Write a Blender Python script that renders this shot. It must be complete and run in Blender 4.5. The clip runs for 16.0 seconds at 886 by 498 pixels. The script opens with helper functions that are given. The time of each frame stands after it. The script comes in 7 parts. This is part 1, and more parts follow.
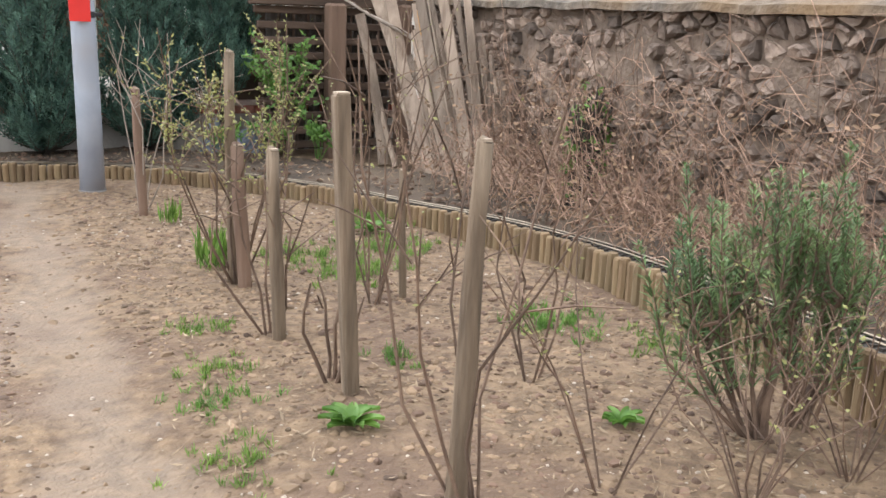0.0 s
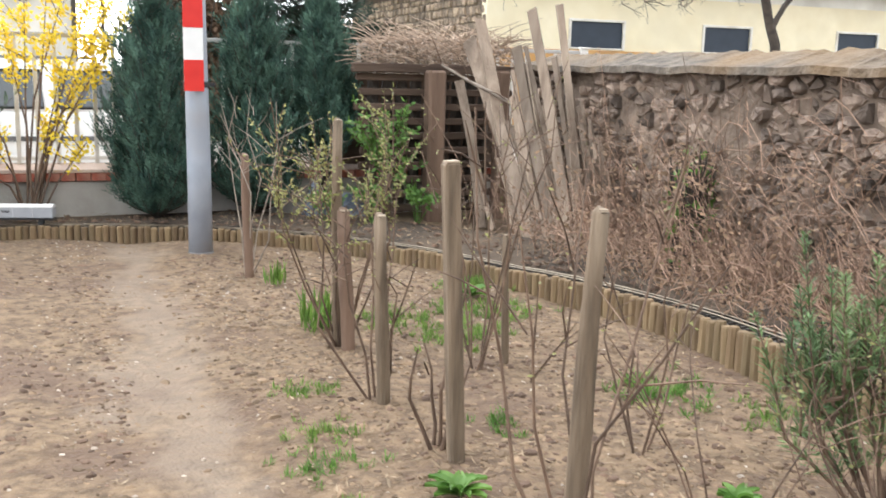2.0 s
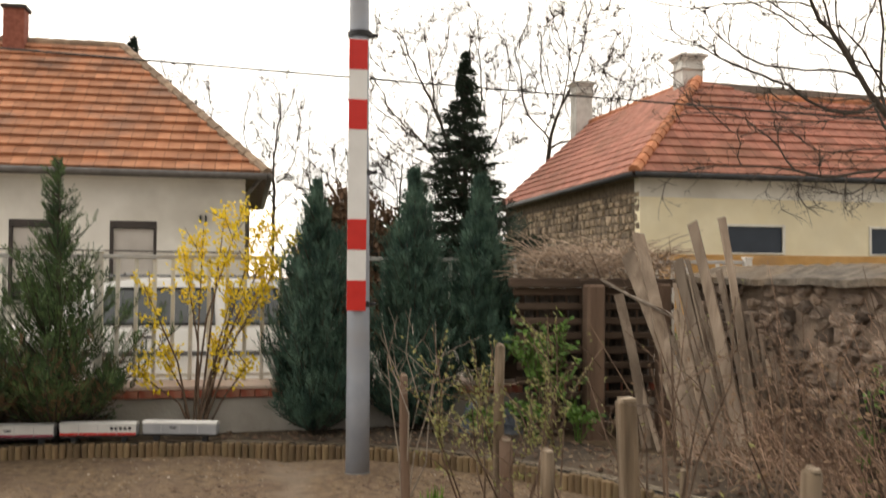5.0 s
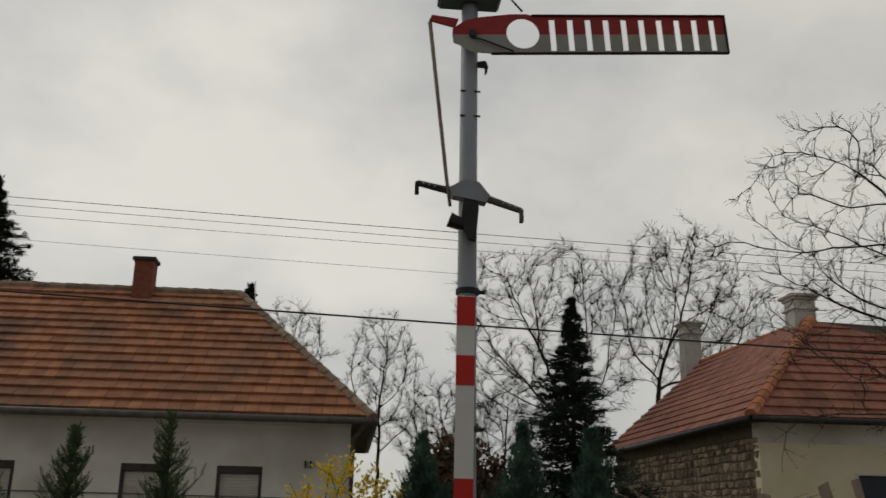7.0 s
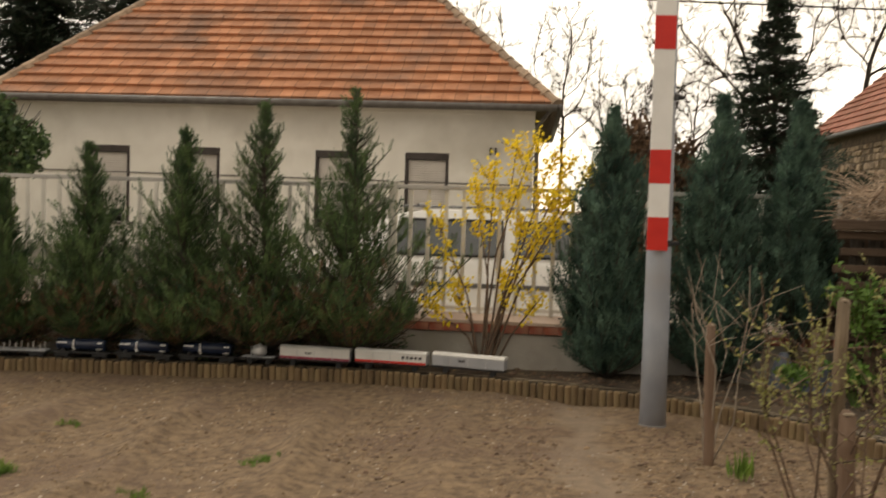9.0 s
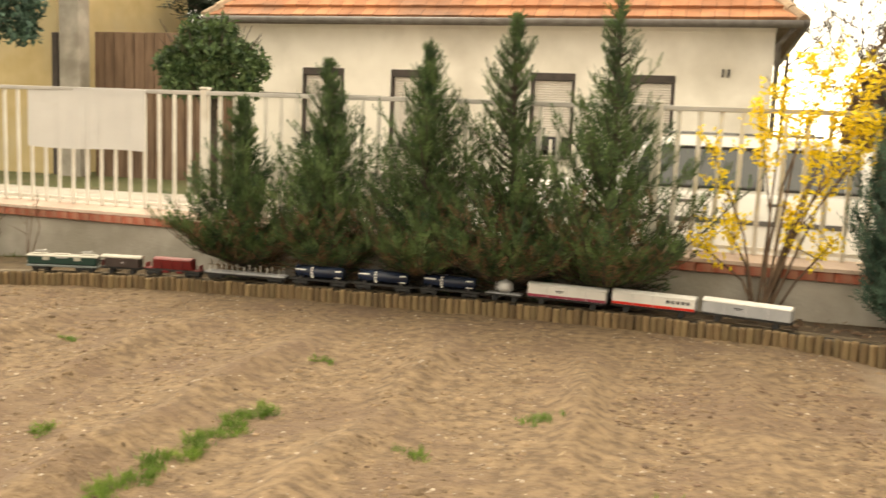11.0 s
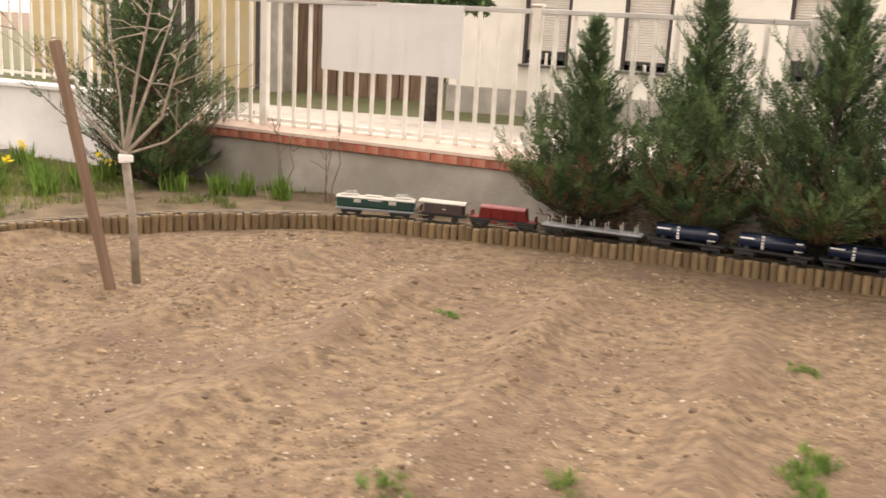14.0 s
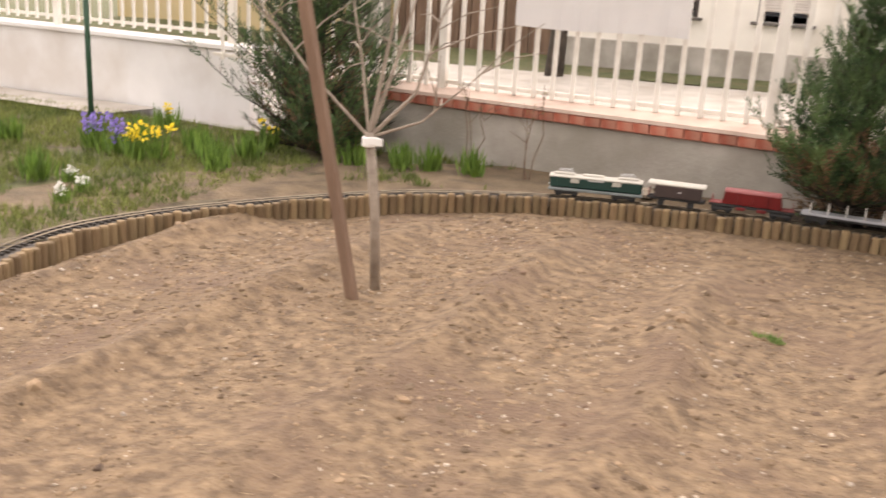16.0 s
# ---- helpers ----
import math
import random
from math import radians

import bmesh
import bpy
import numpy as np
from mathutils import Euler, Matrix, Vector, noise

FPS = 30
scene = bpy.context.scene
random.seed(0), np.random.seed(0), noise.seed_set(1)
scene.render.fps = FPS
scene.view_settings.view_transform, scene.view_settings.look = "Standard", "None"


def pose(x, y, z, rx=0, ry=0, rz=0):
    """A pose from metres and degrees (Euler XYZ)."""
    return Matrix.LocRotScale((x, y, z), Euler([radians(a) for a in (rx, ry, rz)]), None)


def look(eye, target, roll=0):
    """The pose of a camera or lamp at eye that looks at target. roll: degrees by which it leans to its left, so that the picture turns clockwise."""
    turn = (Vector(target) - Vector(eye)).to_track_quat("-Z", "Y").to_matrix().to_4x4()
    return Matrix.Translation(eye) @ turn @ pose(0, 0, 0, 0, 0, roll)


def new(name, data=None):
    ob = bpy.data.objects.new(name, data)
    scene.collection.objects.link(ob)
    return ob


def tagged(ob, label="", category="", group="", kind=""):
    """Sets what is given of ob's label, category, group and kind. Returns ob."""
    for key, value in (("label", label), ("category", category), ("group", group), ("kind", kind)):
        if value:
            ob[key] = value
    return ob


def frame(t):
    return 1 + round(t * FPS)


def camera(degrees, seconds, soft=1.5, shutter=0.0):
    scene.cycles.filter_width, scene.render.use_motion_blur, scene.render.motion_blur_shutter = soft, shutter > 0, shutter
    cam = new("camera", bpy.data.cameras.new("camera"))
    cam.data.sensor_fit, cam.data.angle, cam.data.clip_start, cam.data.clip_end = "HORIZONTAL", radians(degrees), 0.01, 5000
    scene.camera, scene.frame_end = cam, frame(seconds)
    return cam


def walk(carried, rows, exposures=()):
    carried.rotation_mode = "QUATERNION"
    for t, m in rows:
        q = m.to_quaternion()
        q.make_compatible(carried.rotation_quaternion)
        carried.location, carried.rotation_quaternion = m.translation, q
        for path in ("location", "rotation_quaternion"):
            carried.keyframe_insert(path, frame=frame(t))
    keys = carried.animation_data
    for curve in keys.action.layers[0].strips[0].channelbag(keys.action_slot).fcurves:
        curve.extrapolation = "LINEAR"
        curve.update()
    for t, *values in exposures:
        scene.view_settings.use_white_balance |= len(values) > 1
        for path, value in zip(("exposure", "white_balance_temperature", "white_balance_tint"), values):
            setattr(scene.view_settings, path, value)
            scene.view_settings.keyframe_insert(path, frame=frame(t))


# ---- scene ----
# ---------------------------------------------------------------- camera
cam = camera(50.58, 16.0, 1.5, 0.5)

# seconds, eye x y z, yaw, pitch, roll
PATH = [
    (0, -0.058, -0.119, 1.455, -27.07, -14.23, 2.16),
    (0.5, -0.075, -0.111, 1.456, -26.35, -13.87, 2.12),
    (1, -0.087, -0.110, 1.464, -24.80, -13.23, 1.95),
    (1.5, -0.098, -0.107, 1.468, -23.07, -12.13, 1.70),
    (2, -0.106, -0.096, 1.473, -21.29, -10.69, 1.41),
    (2.5, -0.108, -0.088, 1.478, -19.48, -8.90, 1.16),
    (3, -0.106, -0.072, 1.483, -17.69, -7.05, 0.91),
    (3.2, -0.110, -0.065, 1.488, -17.06, -6.35, 0.94),
    (5.3, -0.109, 0.103, 1.586, -11.09, 4.18, 0.34),
    (5.5, -0.122, 0.128, 1.617, -10.60, 6.19, 0.38),
    (6, -0.154, 0.042, 1.680, -9.15, 11.33, 0.75),
    (6.5, -0.145, 0.123, 1.689, -7.38, 15.31, 0.93),
    (7, -0.121, 0.094, 1.680, -5.21, 15.98, 1.22),
    (7.5, -0.073, 0.211, 1.663, -2.75, 12.83, 1.49),
    (8, -0.032, 0.358, 1.635, -0.02, 6.58, 1.19),
    (8.5, -0.077, 0.448, 1.583, 2.77, 1.00, 1.45),
    (10.8, -0.702, 1.050, 1.505, 15.15, -7.26, 2.29),
    (11, -0.797, 1.137, 1.497, 16.55, -7.50, 2.31),
    (11.5, -0.971, 1.139, 1.512, 20.06, -8.36, 2.40),
    (12, -1.251, 1.326, 1.500, 22.87, -9.38, 2.44),
    (12.5, -1.625, 1.458, 1.499, 23.71, -10.60, 2.48),
    (13, -1.969, 1.539, 1.512, 24.31, -11.72, 2.41),
    (13.5, -2.336, 1.609, 1.508, 24.51, -12.45, 2.64),
    (14, -2.724, 1.700, 1.502, 24.65, -12.97, 3.25),
    (14.5, -3.071, 1.786, 1.499, 24.97, -13.17, 3.56),
    (15, -3.390, 1.893, 1.473, 25.71, -13.16, 3.62),
    (15.5, -3.795, 1.974, 1.448, 25.93, -14.37, 3.45),
    (16, -4.120, 2.013, 1.484, 27.66, -16.32, 3.33),
]


def aim(x, y, z, yaw, pitch, roll):
    a, b = radians(yaw), radians(pitch)
    ahead = Vector((-math.sin(a) * math.cos(b), math.cos(a) * math.cos(b), math.sin(b)))
    return look((x, y, z), Vector((x, y, z)) + 2 * ahead, roll)


EXPOSURES = [
    (0.0, 0.52, 5950, 12), (3.2, 0.60, 5950, 9), (5.3, -1.10, 7100, 12), (5.6, -1.68, 7000, 12), (6.0, -2.05, 6500, 13), (6.5, -2.4, 6300, 10), (7.0, -2.5, 6500, 8), (7.5, -2.56, 6800, 8),
    (8.0, -2.58, 7000, 9), (8.5, -2.08, 7400, 11), (8.7, -1.5, 7600, 12), (10.8, 0.38, 8900, 9), (12.0, 0.36, 8200, 11), (14.0, 0.38, 7450, 18), (16.0, 0.38, 7100, 20),
]
walk(cam, [(t, aim(*rest)) for t, *rest in PATH], EXPOSURES)

# ---------------------------------------------------------------- sky and light
world = bpy.data.worlds.new("overcast_sky")
scene.world = world
world.use_nodes = True
wn, wl = world.node_tree.nodes, world.node_tree.links
wn.clear()
w_out = wn.new("ShaderNodeOutputWorld")
w_bg = wn.new("ShaderNodeBackground")
w_sky = wn.new("ShaderNodeTexSky")
w_sky.sky_type = 'NISHITA'
w_sky.sun_disc = False
w_sky.sun_elevation = radians(44.5)
w_sky.sun_rotation = radians(-39.3)
w_scale = wn.new("ShaderNodeVectorMath")
w_scale.operation = 'SCALE'
w_scale.inputs[3].default_value = 0.09
w_co = wn.new("ShaderNodeTexCoord")
w_map = wn.new("ShaderNodeMapping")
w_map.inputs["Scale"].default_value = (1.0, 1.0, 1.7)
w_noise = wn.new("ShaderNodeTexNoise")
w_noise.inputs["Scale"].default_value = 1.7
w_noise.inputs["Detail"].default_value = 6
w_noise.inputs["Roughness"].default_value = 0.55
w_ramp = wn.new("ShaderNodeValToRGB")
w_ramp.color_ramp.elements[0].position = 0.33
w_ramp.color_ramp.elements[0].color = (0.70, 0.745, 0.79, 1)
w_ramp.color_ramp.elements[1].position = 0.68
w_ramp.color_ramp.elements[1].color = (1.65, 1.57, 1.44, 1)
w_mix = wn.new("ShaderNodeMixRGB")
w_mix.inputs[0].default_value = 0.9
wl.new(w_sky.outputs[0], w_scale.inputs[0])
wl.new(w_co.outputs["Generated"], w_map.inputs[0])
wl.new(w_map.outputs[0], w_noise.inputs["Vector"])
wl.new(w_noise.outputs[0], w_ramp.inputs[0])
wl.new(w_scale.outputs[0], w_mix.inputs[1])
wl.new(w_ramp.outputs[0], w_mix.inputs[2])
w_dir = wn.new("ShaderNodeVectorMath")
w_dir.operation = 'DOT_PRODUCT'
w_dir.inputs[1].default_value = Vector((-0.35, 0.90, 0.22)).normalized()
w_amt = wn.new("ShaderNodeMapRange")
w_amt.inputs["From Min"].default_value = -1.0
w_amt.inputs["To Min"].default_value = 0.80
w_amt.inputs["To Max"].default_value = 2.75
w_glow = wn.new("ShaderNodeVectorMath")
w_glow.operation = 'SCALE'
wl.new(w_co.outputs["Generated"], w_dir.inputs[0])
wl.new(w_dir.outputs["Value"], w_amt.inputs["Value"])
wl.new(w_mix.outputs[0], w_glow.inputs[0])
wl.new(w_amt.outputs[0], w_glow.inputs[3])
wl.new(w_glow.outputs[0], w_bg.inputs[0])
w_bg.inputs[1].default_value = 1.0
wl.new(w_bg.outputs[0], w_out.inputs[0])

sun = new("sun", bpy.data.lights.new("sun", 'SUN'))
sun.data.energy = 1.0
sun.data.angle = radians(20)
sun.data.color = (1.0, 0.96, 0.9)
sun.matrix_world = look((-9, 11, 14), (0, 0, 0))


# ---------------------------------------------------------------- materials
def material(name, c1, c2, scale=6.0, rough=0.85, metal=0.0, bump=0.3, bscale=None, detail=6, stain=None, stain_scale=1.3, island=0.0, rnd=0.0,
             stretch=(1, 1, 1), lo=0.3, hi=0.7, thin=0.0):
    """A procedural surface: two noise scales, optional stains, and a change of tone from piece to piece."""
    m = bpy.data.materials.new(name)
    m.use_nodes = True
    nt = m.node_tree
    n, l = nt.nodes, nt.links
    b = n["Principled BSDF"]
    b.inputs["Roughness"].default_value = rough
    b.inputs["Metallic"].default_value = metal
    co = n.new("ShaderNodeTexCoord")
    mp = n.new("ShaderNodeMapping")
    mp.inputs["Scale"].default_value = stretch
    l.new(co.outputs["Object"], mp.inputs[0])
    no = n.new("ShaderNodeTexNoise")
    no.inputs["Scale"].default_value = scale
    no.inputs["Detail"].default_value = detail
    l.new(mp.outputs[0], no.inputs["Vector"])
    rp = n.new("ShaderNodeValToRGB")
    rp.color_ramp.elements[0].position, rp.color_ramp.elements[1].position = lo, hi
    rp.color_ramp.elements[0].color, rp.color_ramp.elements[1].color = (*c1, 1), (*c2, 1)
    l.new(no.outputs[0], rp.inputs[0])
    col = rp.outputs[0]
    if stain:
        n2 = n.new("ShaderNodeTexNoise")
        n2.inputs["Scale"].default_value = stain_scale
        n2.inputs["Detail"].default_value = 8
        l.new(mp.outputs[0], n2.inputs["Vector"])
        r2 = n.new("ShaderNodeValToRGB")
        r2.color_ramp.elements[0].position, r2.color_ramp.elements[1].position = 0.48, 0.66
        r2.color_ramp.elements[0].color, r2.color_ramp.elements[1].color = (0, 0, 0, 1), (0.75, 0.75, 0.75, 1)
        l.new(n2.outputs[0], r2.inputs[0])
        mx = n.new("ShaderNodeMixRGB")
        mx.inputs[2].default_value = (*stain, 1)
        l.new(r2.outputs[0], mx.inputs[0])
        l.new(col, mx.inputs[1])
        col = mx.outputs[0]
    for amount, node, socket in ((island, "ShaderNodeNewGeometry", "Random Per Island"), (rnd, "ShaderNodeObjectInfo", "Random")):
        if amount:
            g = n.new(node)
            mr = n.new("ShaderNodeMapRange")
            mr.inputs["To Min"].default_value, mr.inputs["To Max"].default_value = 1 - amount, 1 + amount
            l.new(g.outputs[socket], mr.inputs["Value"])
            hs = n.new("ShaderNodeHueSaturation")
            l.new(mr.outputs[0], hs.inputs["Value"])
            l.new(col, hs.inputs["Color"])
            col = hs.outputs[0]
    l.new(col, b.inputs["Base Color"])
    if bump:
        n3 = n.new("ShaderNodeTexNoise")
        n3.inputs["Scale"].default_value = bscale or scale * 4
        n3.inputs["Detail"].default_value = 5
        l.new(mp.outputs[0], n3.inputs["Vector"])
        bp = n.new("ShaderNodeBump")
        bp.inputs["Strength"].default_value = bump
        bp.inputs["Distance"].default_value = 0.02
        l.new(n3.outputs[0], bp.inputs["Height"])
        l.new(bp.outputs[0], b.inputs["Normal"])
    if thin:
        t = n.new("ShaderNodeBsdfTranslucent")
        l.new(col, t.inputs[0])
        ms = n.new("ShaderNodeMixShader")
        ms.inputs[0].default_value = thin
        l.new(b.outputs[0], ms.inputs[1])
        l.new(t.outputs[0], ms.inputs[2])
        l.new(ms.outputs[0], n["Material Output"].inputs[0])
    return m


def glass(name, tint):
    m = bpy.data.materials.new(name)
    m.use_nodes = True
    b = m.node_tree.nodes["Principled BSDF"]
    b.inputs["Base Color"].default_value = (*tint, 1)
    b.inputs["Roughness"].default_value = 0.04
    b.inputs["Specular IOR Level"].default_value = 0.8
    return m


M_SOIL = material("tilled_soil", (0.098, 0.064, 0.037), (0.226, 0.154, 0.090), 16, 0.95, bump=0.8, bscale=48, detail=12, stain=(0.118, 0.074, 0.048), stain_scale=1.7, lo=0.34, hi=0.66)


def add_trodden_path(m):
    """A pale, dry, trodden track along the bed, with a ragged edge."""
    n, l = m.node_tree.nodes, m.node_tree.links
    b = n["Principled BSDF"]
    co = n.new("ShaderNodeTexCoord")
    se = n.new("ShaderNodeSeparateXYZ")
    l.new(co.outputs["Object"], se.inputs[0])
    no = n.new("ShaderNodeTexNoise")
    no.inputs["Scale"].default_value = 3.0
    no.inputs["Detail"].default_value = 8
    l.new(co.outputs["Object"], no.inputs["Vector"])
    off = n.new("ShaderNodeMath")
    off.operation = 'MULTIPLY_ADD'
    off.inputs[1].default_value, off.inputs[2].default_value = 0.9, -0.65
    l.new(no.outputs[0], off.inputs[0])
    ad = n.new("ShaderNodeMath")
    ad.operation = 'ADD'
    l.new(se.outputs[0], ad.inputs[0])
    l.new(off.outputs[0], ad.inputs[1])
    ab = n.new("ShaderNodeMath")
    ab.operation = 'ABSOLUTE'
    l.new(ad.outputs[0], ab.inputs[0])
    mr = n.new("ShaderNodeMapRange")
    mr.inputs["From Min"].default_value, mr.inputs["From Max"].default_value = 0.05, 0.24
    mr.inputs["To Min"].default_value, mr.inputs["To Max"].default_value = 0.5, 0.0
    l.new(ab.outputs[0], mr.inputs["Value"])
    mx = n.new("ShaderNodeMixRGB")
    mx.inputs[2].default_value = (0.25, 0.195, 0.145, 1)
    l.new(mr.outputs[0], mx.inputs[0])
    l.new(b.inputs["Base Color"].links[0].from_socket, mx.inputs[1])
    l.new(mx.outputs[0], b.inputs["Base Color"])


add_trodden_path(M_SOIL)
M_CLOD = material("dry_clod", (0.118, 0.078, 0.046), (0.250, 0.172, 0.104), 9, 0.95, bump=0.25, bscale=60, island=0.35)
M_HUMUS = material("dark_red_crumb", (0.070, 0.043, 0.027), (0.165, 0.104, 0.068), 9, 0.95, bump=0.25, bscale=60, island=0.35)
M_PEBBLE = material("pale_pebble", (0.25, 0.20, 0.15), (0.46, 0.39, 0.31), 12, 0.8, bump=0.3, island=0.25)
# dark soil, its colour also carrying the shade under the conifers
M_SHADEDSOIL = material("dark_soil_with_shade", (0.030, 0.022, 0.015), (0.10, 0.070, 0.046), 7, 0.95, bump=0.9, bscale=40, stain=(0.13, 0.092, 0.058))
M_BED = material("bed_soil", (0.070, 0.054, 0.030), (0.150, 0.118, 0.064), 5, 0.95, bump=0.9, bscale=40, stain=(0.075, 0.092, 0.030))
M_PATHSOIL = material("road_surface", (0.38, 0.345, 0.30), (0.50, 0.46, 0.41), 3, 0.9, bump=0.3, bscale=60, stain=(0.32, 0.28, 0.235))
M_LAWN = material("lawn", (0.055, 0.070, 0.022), (0.125, 0.130, 0.045), 6, 0.9, bump=0.9, bscale=60, stain=(0.14, 0.115, 0.06))
M_GRASS = material("grass_blades", (0.085, 0.165, 0.028), (0.20, 0.31, 0.055), 8, 0.7, bump=0, island=0.35, thin=0.3)
M_LEAF = material("fresh_leaves", (0.065, 0.155, 0.025), (0.17, 0.30, 0.055), 12, 0.55, bump=0, island=0.35, thin=0.35)
M_BUDLEAF = material("bud_leaves", (0.19, 0.20, 0.055), (0.34, 0.33, 0.12), 12, 0.6, bump=0, island=0.3, thin=0.35)
M_LOG = material("palisade_wood", (0.125, 0.082, 0.042), (0.265, 0.178, 0.095), 9, 0.85, bump=0.5, stretch=(1, 1, 0.15), bscale=60, rnd=0.28, stain=(0.15, 0.12, 0.06), stain_scale=3)
M_STAKE = material("stake_wood", (0.100, 0.072, 0.046), (0.265, 0.195, 0.128), 26, 0.88, bump=0.7, stretch=(1, 1, 0.10), bscale=80, stain=(0.085, 0.064, 0.042), stain_scale=5)
M_CUTWOOD = material("sawn_end_grain", (0.26, 0.20, 0.14), (0.40, 0.32, 0.23), 30, 0.9, bump=0.3)
M_GREYWOOD = material("weathered_plank", (0.19, 0.138, 0.098), (0.44, 0.345, 0.26), 14, 0.88, bump=0.8, stretch=(1, 1, 0.1), bscale=60, rnd=0.35, stain=(0.11, 0.080, 0.056), stain_scale=7)
M_DARKWOOD = material("dark_shed_wood", (0.060, 0.040, 0.028), (0.150, 0.100, 0.070), 8, 0.9, bump=0.5, stretch=(0.15, 1, 1), bscale=50)
M_POSTWOOD = material("brown_post", (0.125, 0.078, 0.052), (0.245, 0.158, 0.108), 8, 0.85, bump=0.5, stretch=(1, 1, 0.12), bscale=60)
M_POLE = material("grey_painted_steel", (0.28, 0.31, 0.36), (0.38, 0.41, 0.46), 5, 0.5, bump=0.1, stain=(0.28, 0.27, 0.27), stain_scale=2.5)
M_SIGRED = material("red_sign_paint", (0.60, 0.018, 0.012), (0.72, 0.03, 0.02), 6, 0.4, bump=0.05)
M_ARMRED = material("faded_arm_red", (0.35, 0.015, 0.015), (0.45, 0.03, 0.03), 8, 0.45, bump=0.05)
M_SIGWHITE = material("white_sign_paint", (0.80, 0.80, 0.78), (0.88, 0.88, 0.86), 6, 0.4, bump=0.05)
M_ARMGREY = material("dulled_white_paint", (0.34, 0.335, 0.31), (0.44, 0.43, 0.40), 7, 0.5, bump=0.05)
M_IRON = material("black_iron", (0.02, 0.02, 0.022), (0.05, 0.05, 0.052), 9, 0.5, 0.4, bump=0.1)
M_TEAL = material("teal_lamp_case", (0.05, 0.10, 0.09), (0.09, 0.15, 0.13), 6, 0.5, 0.2, bump=0.1)
M_FENCE = material("white_fence_paint", (0.70, 0.67, 0.61), (0.80, 0.77, 0.71), 4, 0.55, bump=0.1, stain=(0.55, 0.49, 0.41), stain_scale=3)
M_FENCEGREY = material("grey_rail_paint", (0.40, 0.38, 0.36), (0.52, 0.50, 0.47), 5, 0.5, bump=0.1)
M_BANNER = material("white_banner", (0.70, 0.69, 0.68), (0.77, 0.76, 0.75), 2, 0.6, bump=0.1, thin=0.3)
M_BRICK = material("red_brick", (0.32, 0.070, 0.038), (0.46, 0.125, 0.070), 9, 0.85, bump=0.4, rnd=0.2, stain=(0.42, 0.22, 0.16), stain_scale=4)
M_MORTAR = material("pale_mortar", (0.44, 0.325, 0.265), (0.58, 0.46, 0.385), 5, 0.9, bump=0.4)
M_PLINTH = material("grey_plinth_concrete", (0.33, 0.30, 0.26), (0.50, 0.47, 0.42), 3, 0.9, bump=0.3, bscale=40, stain=(0.26, 0.24, 0.20), stain_scale=1.6)
M_WHITEWALL = material("white_plinth_plaster", (0.68, 0.67, 0.66), (0.79, 0.78, 0.77), 2, 0.85, bump=0.15, stain=(0.58, 0.54, 0.50))
M_PLASTER = material("cream_plaster", (0.80, 0.76, 0.69), (0.88, 0.845, 0.775), 2.2, 0.9, bump=0.25, bscale=60, stain=(0.58, 0.54, 0.47), stain_scale=0.6)
M_YELLOW = material("yellow_plaster", (0.50, 0.39, 0.20), (0.60, 0.48, 0.27), 2, 0.9, bump=0.25, bscale=60, stain=(0.52, 0.44, 0.28), stain_scale=0.7)
M_CREAMYELLOW = material("cream_yellow_plaster", (0.80, 0.70, 0.48), (0.88, 0.79, 0.58), 2, 0.9, bump=0.25, bscale=60, stain=(0.74, 0.66, 0.47), stain_scale=0.7)
M_OCHRE = material("ochre_base_paint", (0.50, 0.27, 0.09), (0.62, 0.36, 0.14), 3, 0.9, bump=0.25, stain=(0.40, 0.24, 0.12), stain_scale=0.9)
M_ROOFL = material("orange_roof_tile", (0.36, 0.145, 0.07), (0.50, 0.225, 0.115), 3, 0.88, bump=0.4, island=0.22, stain=(0.20, 0.12, 0.085), stain_scale=0.9)
M_ROOFR = material("red_roof_tile", (0.31, 0.112, 0.075), (0.43, 0.185, 0.128), 3, 0.9, bump=0.4, island=0.22, stain=(0.26, 0.115, 0.07), stain_scale=0.8)
M_RIDGE = material("ridge_tile", (0.42, 0.15, 0.07), (0.56, 0.24, 0.12), 5, 0.85, bump=0.4, island=0.2)
M_RIDGEOLD = material("lichen_ridge_tile", (0.24, 0.17, 0.12), (0.40, 0.29, 0.20), 9, 0.9, bump=0.5, island=0.25)
M_GUTTER = material("zinc_gutter", (0.10, 0.088, 0.08), (0.17, 0.155, 0.145), 6, 0.5, 0.3, bump=0.1)
M_CHIML = material("red_chimney_brick", (0.22, 0.07, 0.045), (0.34, 0.12, 0.08), 12, 0.9, bump=0.5)
M_CHIMW = material("white_chimney_plaster", (0.60, 0.58, 0.54), (0.74, 0.72, 0.68), 5, 0.9, bump=0.4, stain=(0.45, 0.42, 0.38), stain_scale=2)
M_FRAME = material("dark_window_box", (0.035, 0.028, 0.025), (0.065, 0.05, 0.045), 8, 0.6, bump=0.1)
M_SHUTTER = material("roller_shutter", (0.60, 0.555, 0.51), (0.69, 0.645, 0.60), 3, 0.6, bump=0.1)
M_DARKGLASS = glass("dark_glass", (0.015, 0.02, 0.03))
M_BLUEPANE = material("blue_grey_pane", (0.022, 0.032, 0.050), (0.030, 0.042, 0.062), 4, 0.55, bump=0)
M_CARPAINT = material("white_car_paint", (0.82, 0.81, 0.78), (0.88, 0.87, 0.84), 2, 0.3, bump=0)
M_CARGLASS = glass("car_glass", (0.09, 0.10, 0.105))
M_RUBBER = material("tyre_rubber", (0.015, 0.015, 0.015), (0.03, 0.03, 0.03), 8, 0.8, bump=0.1)
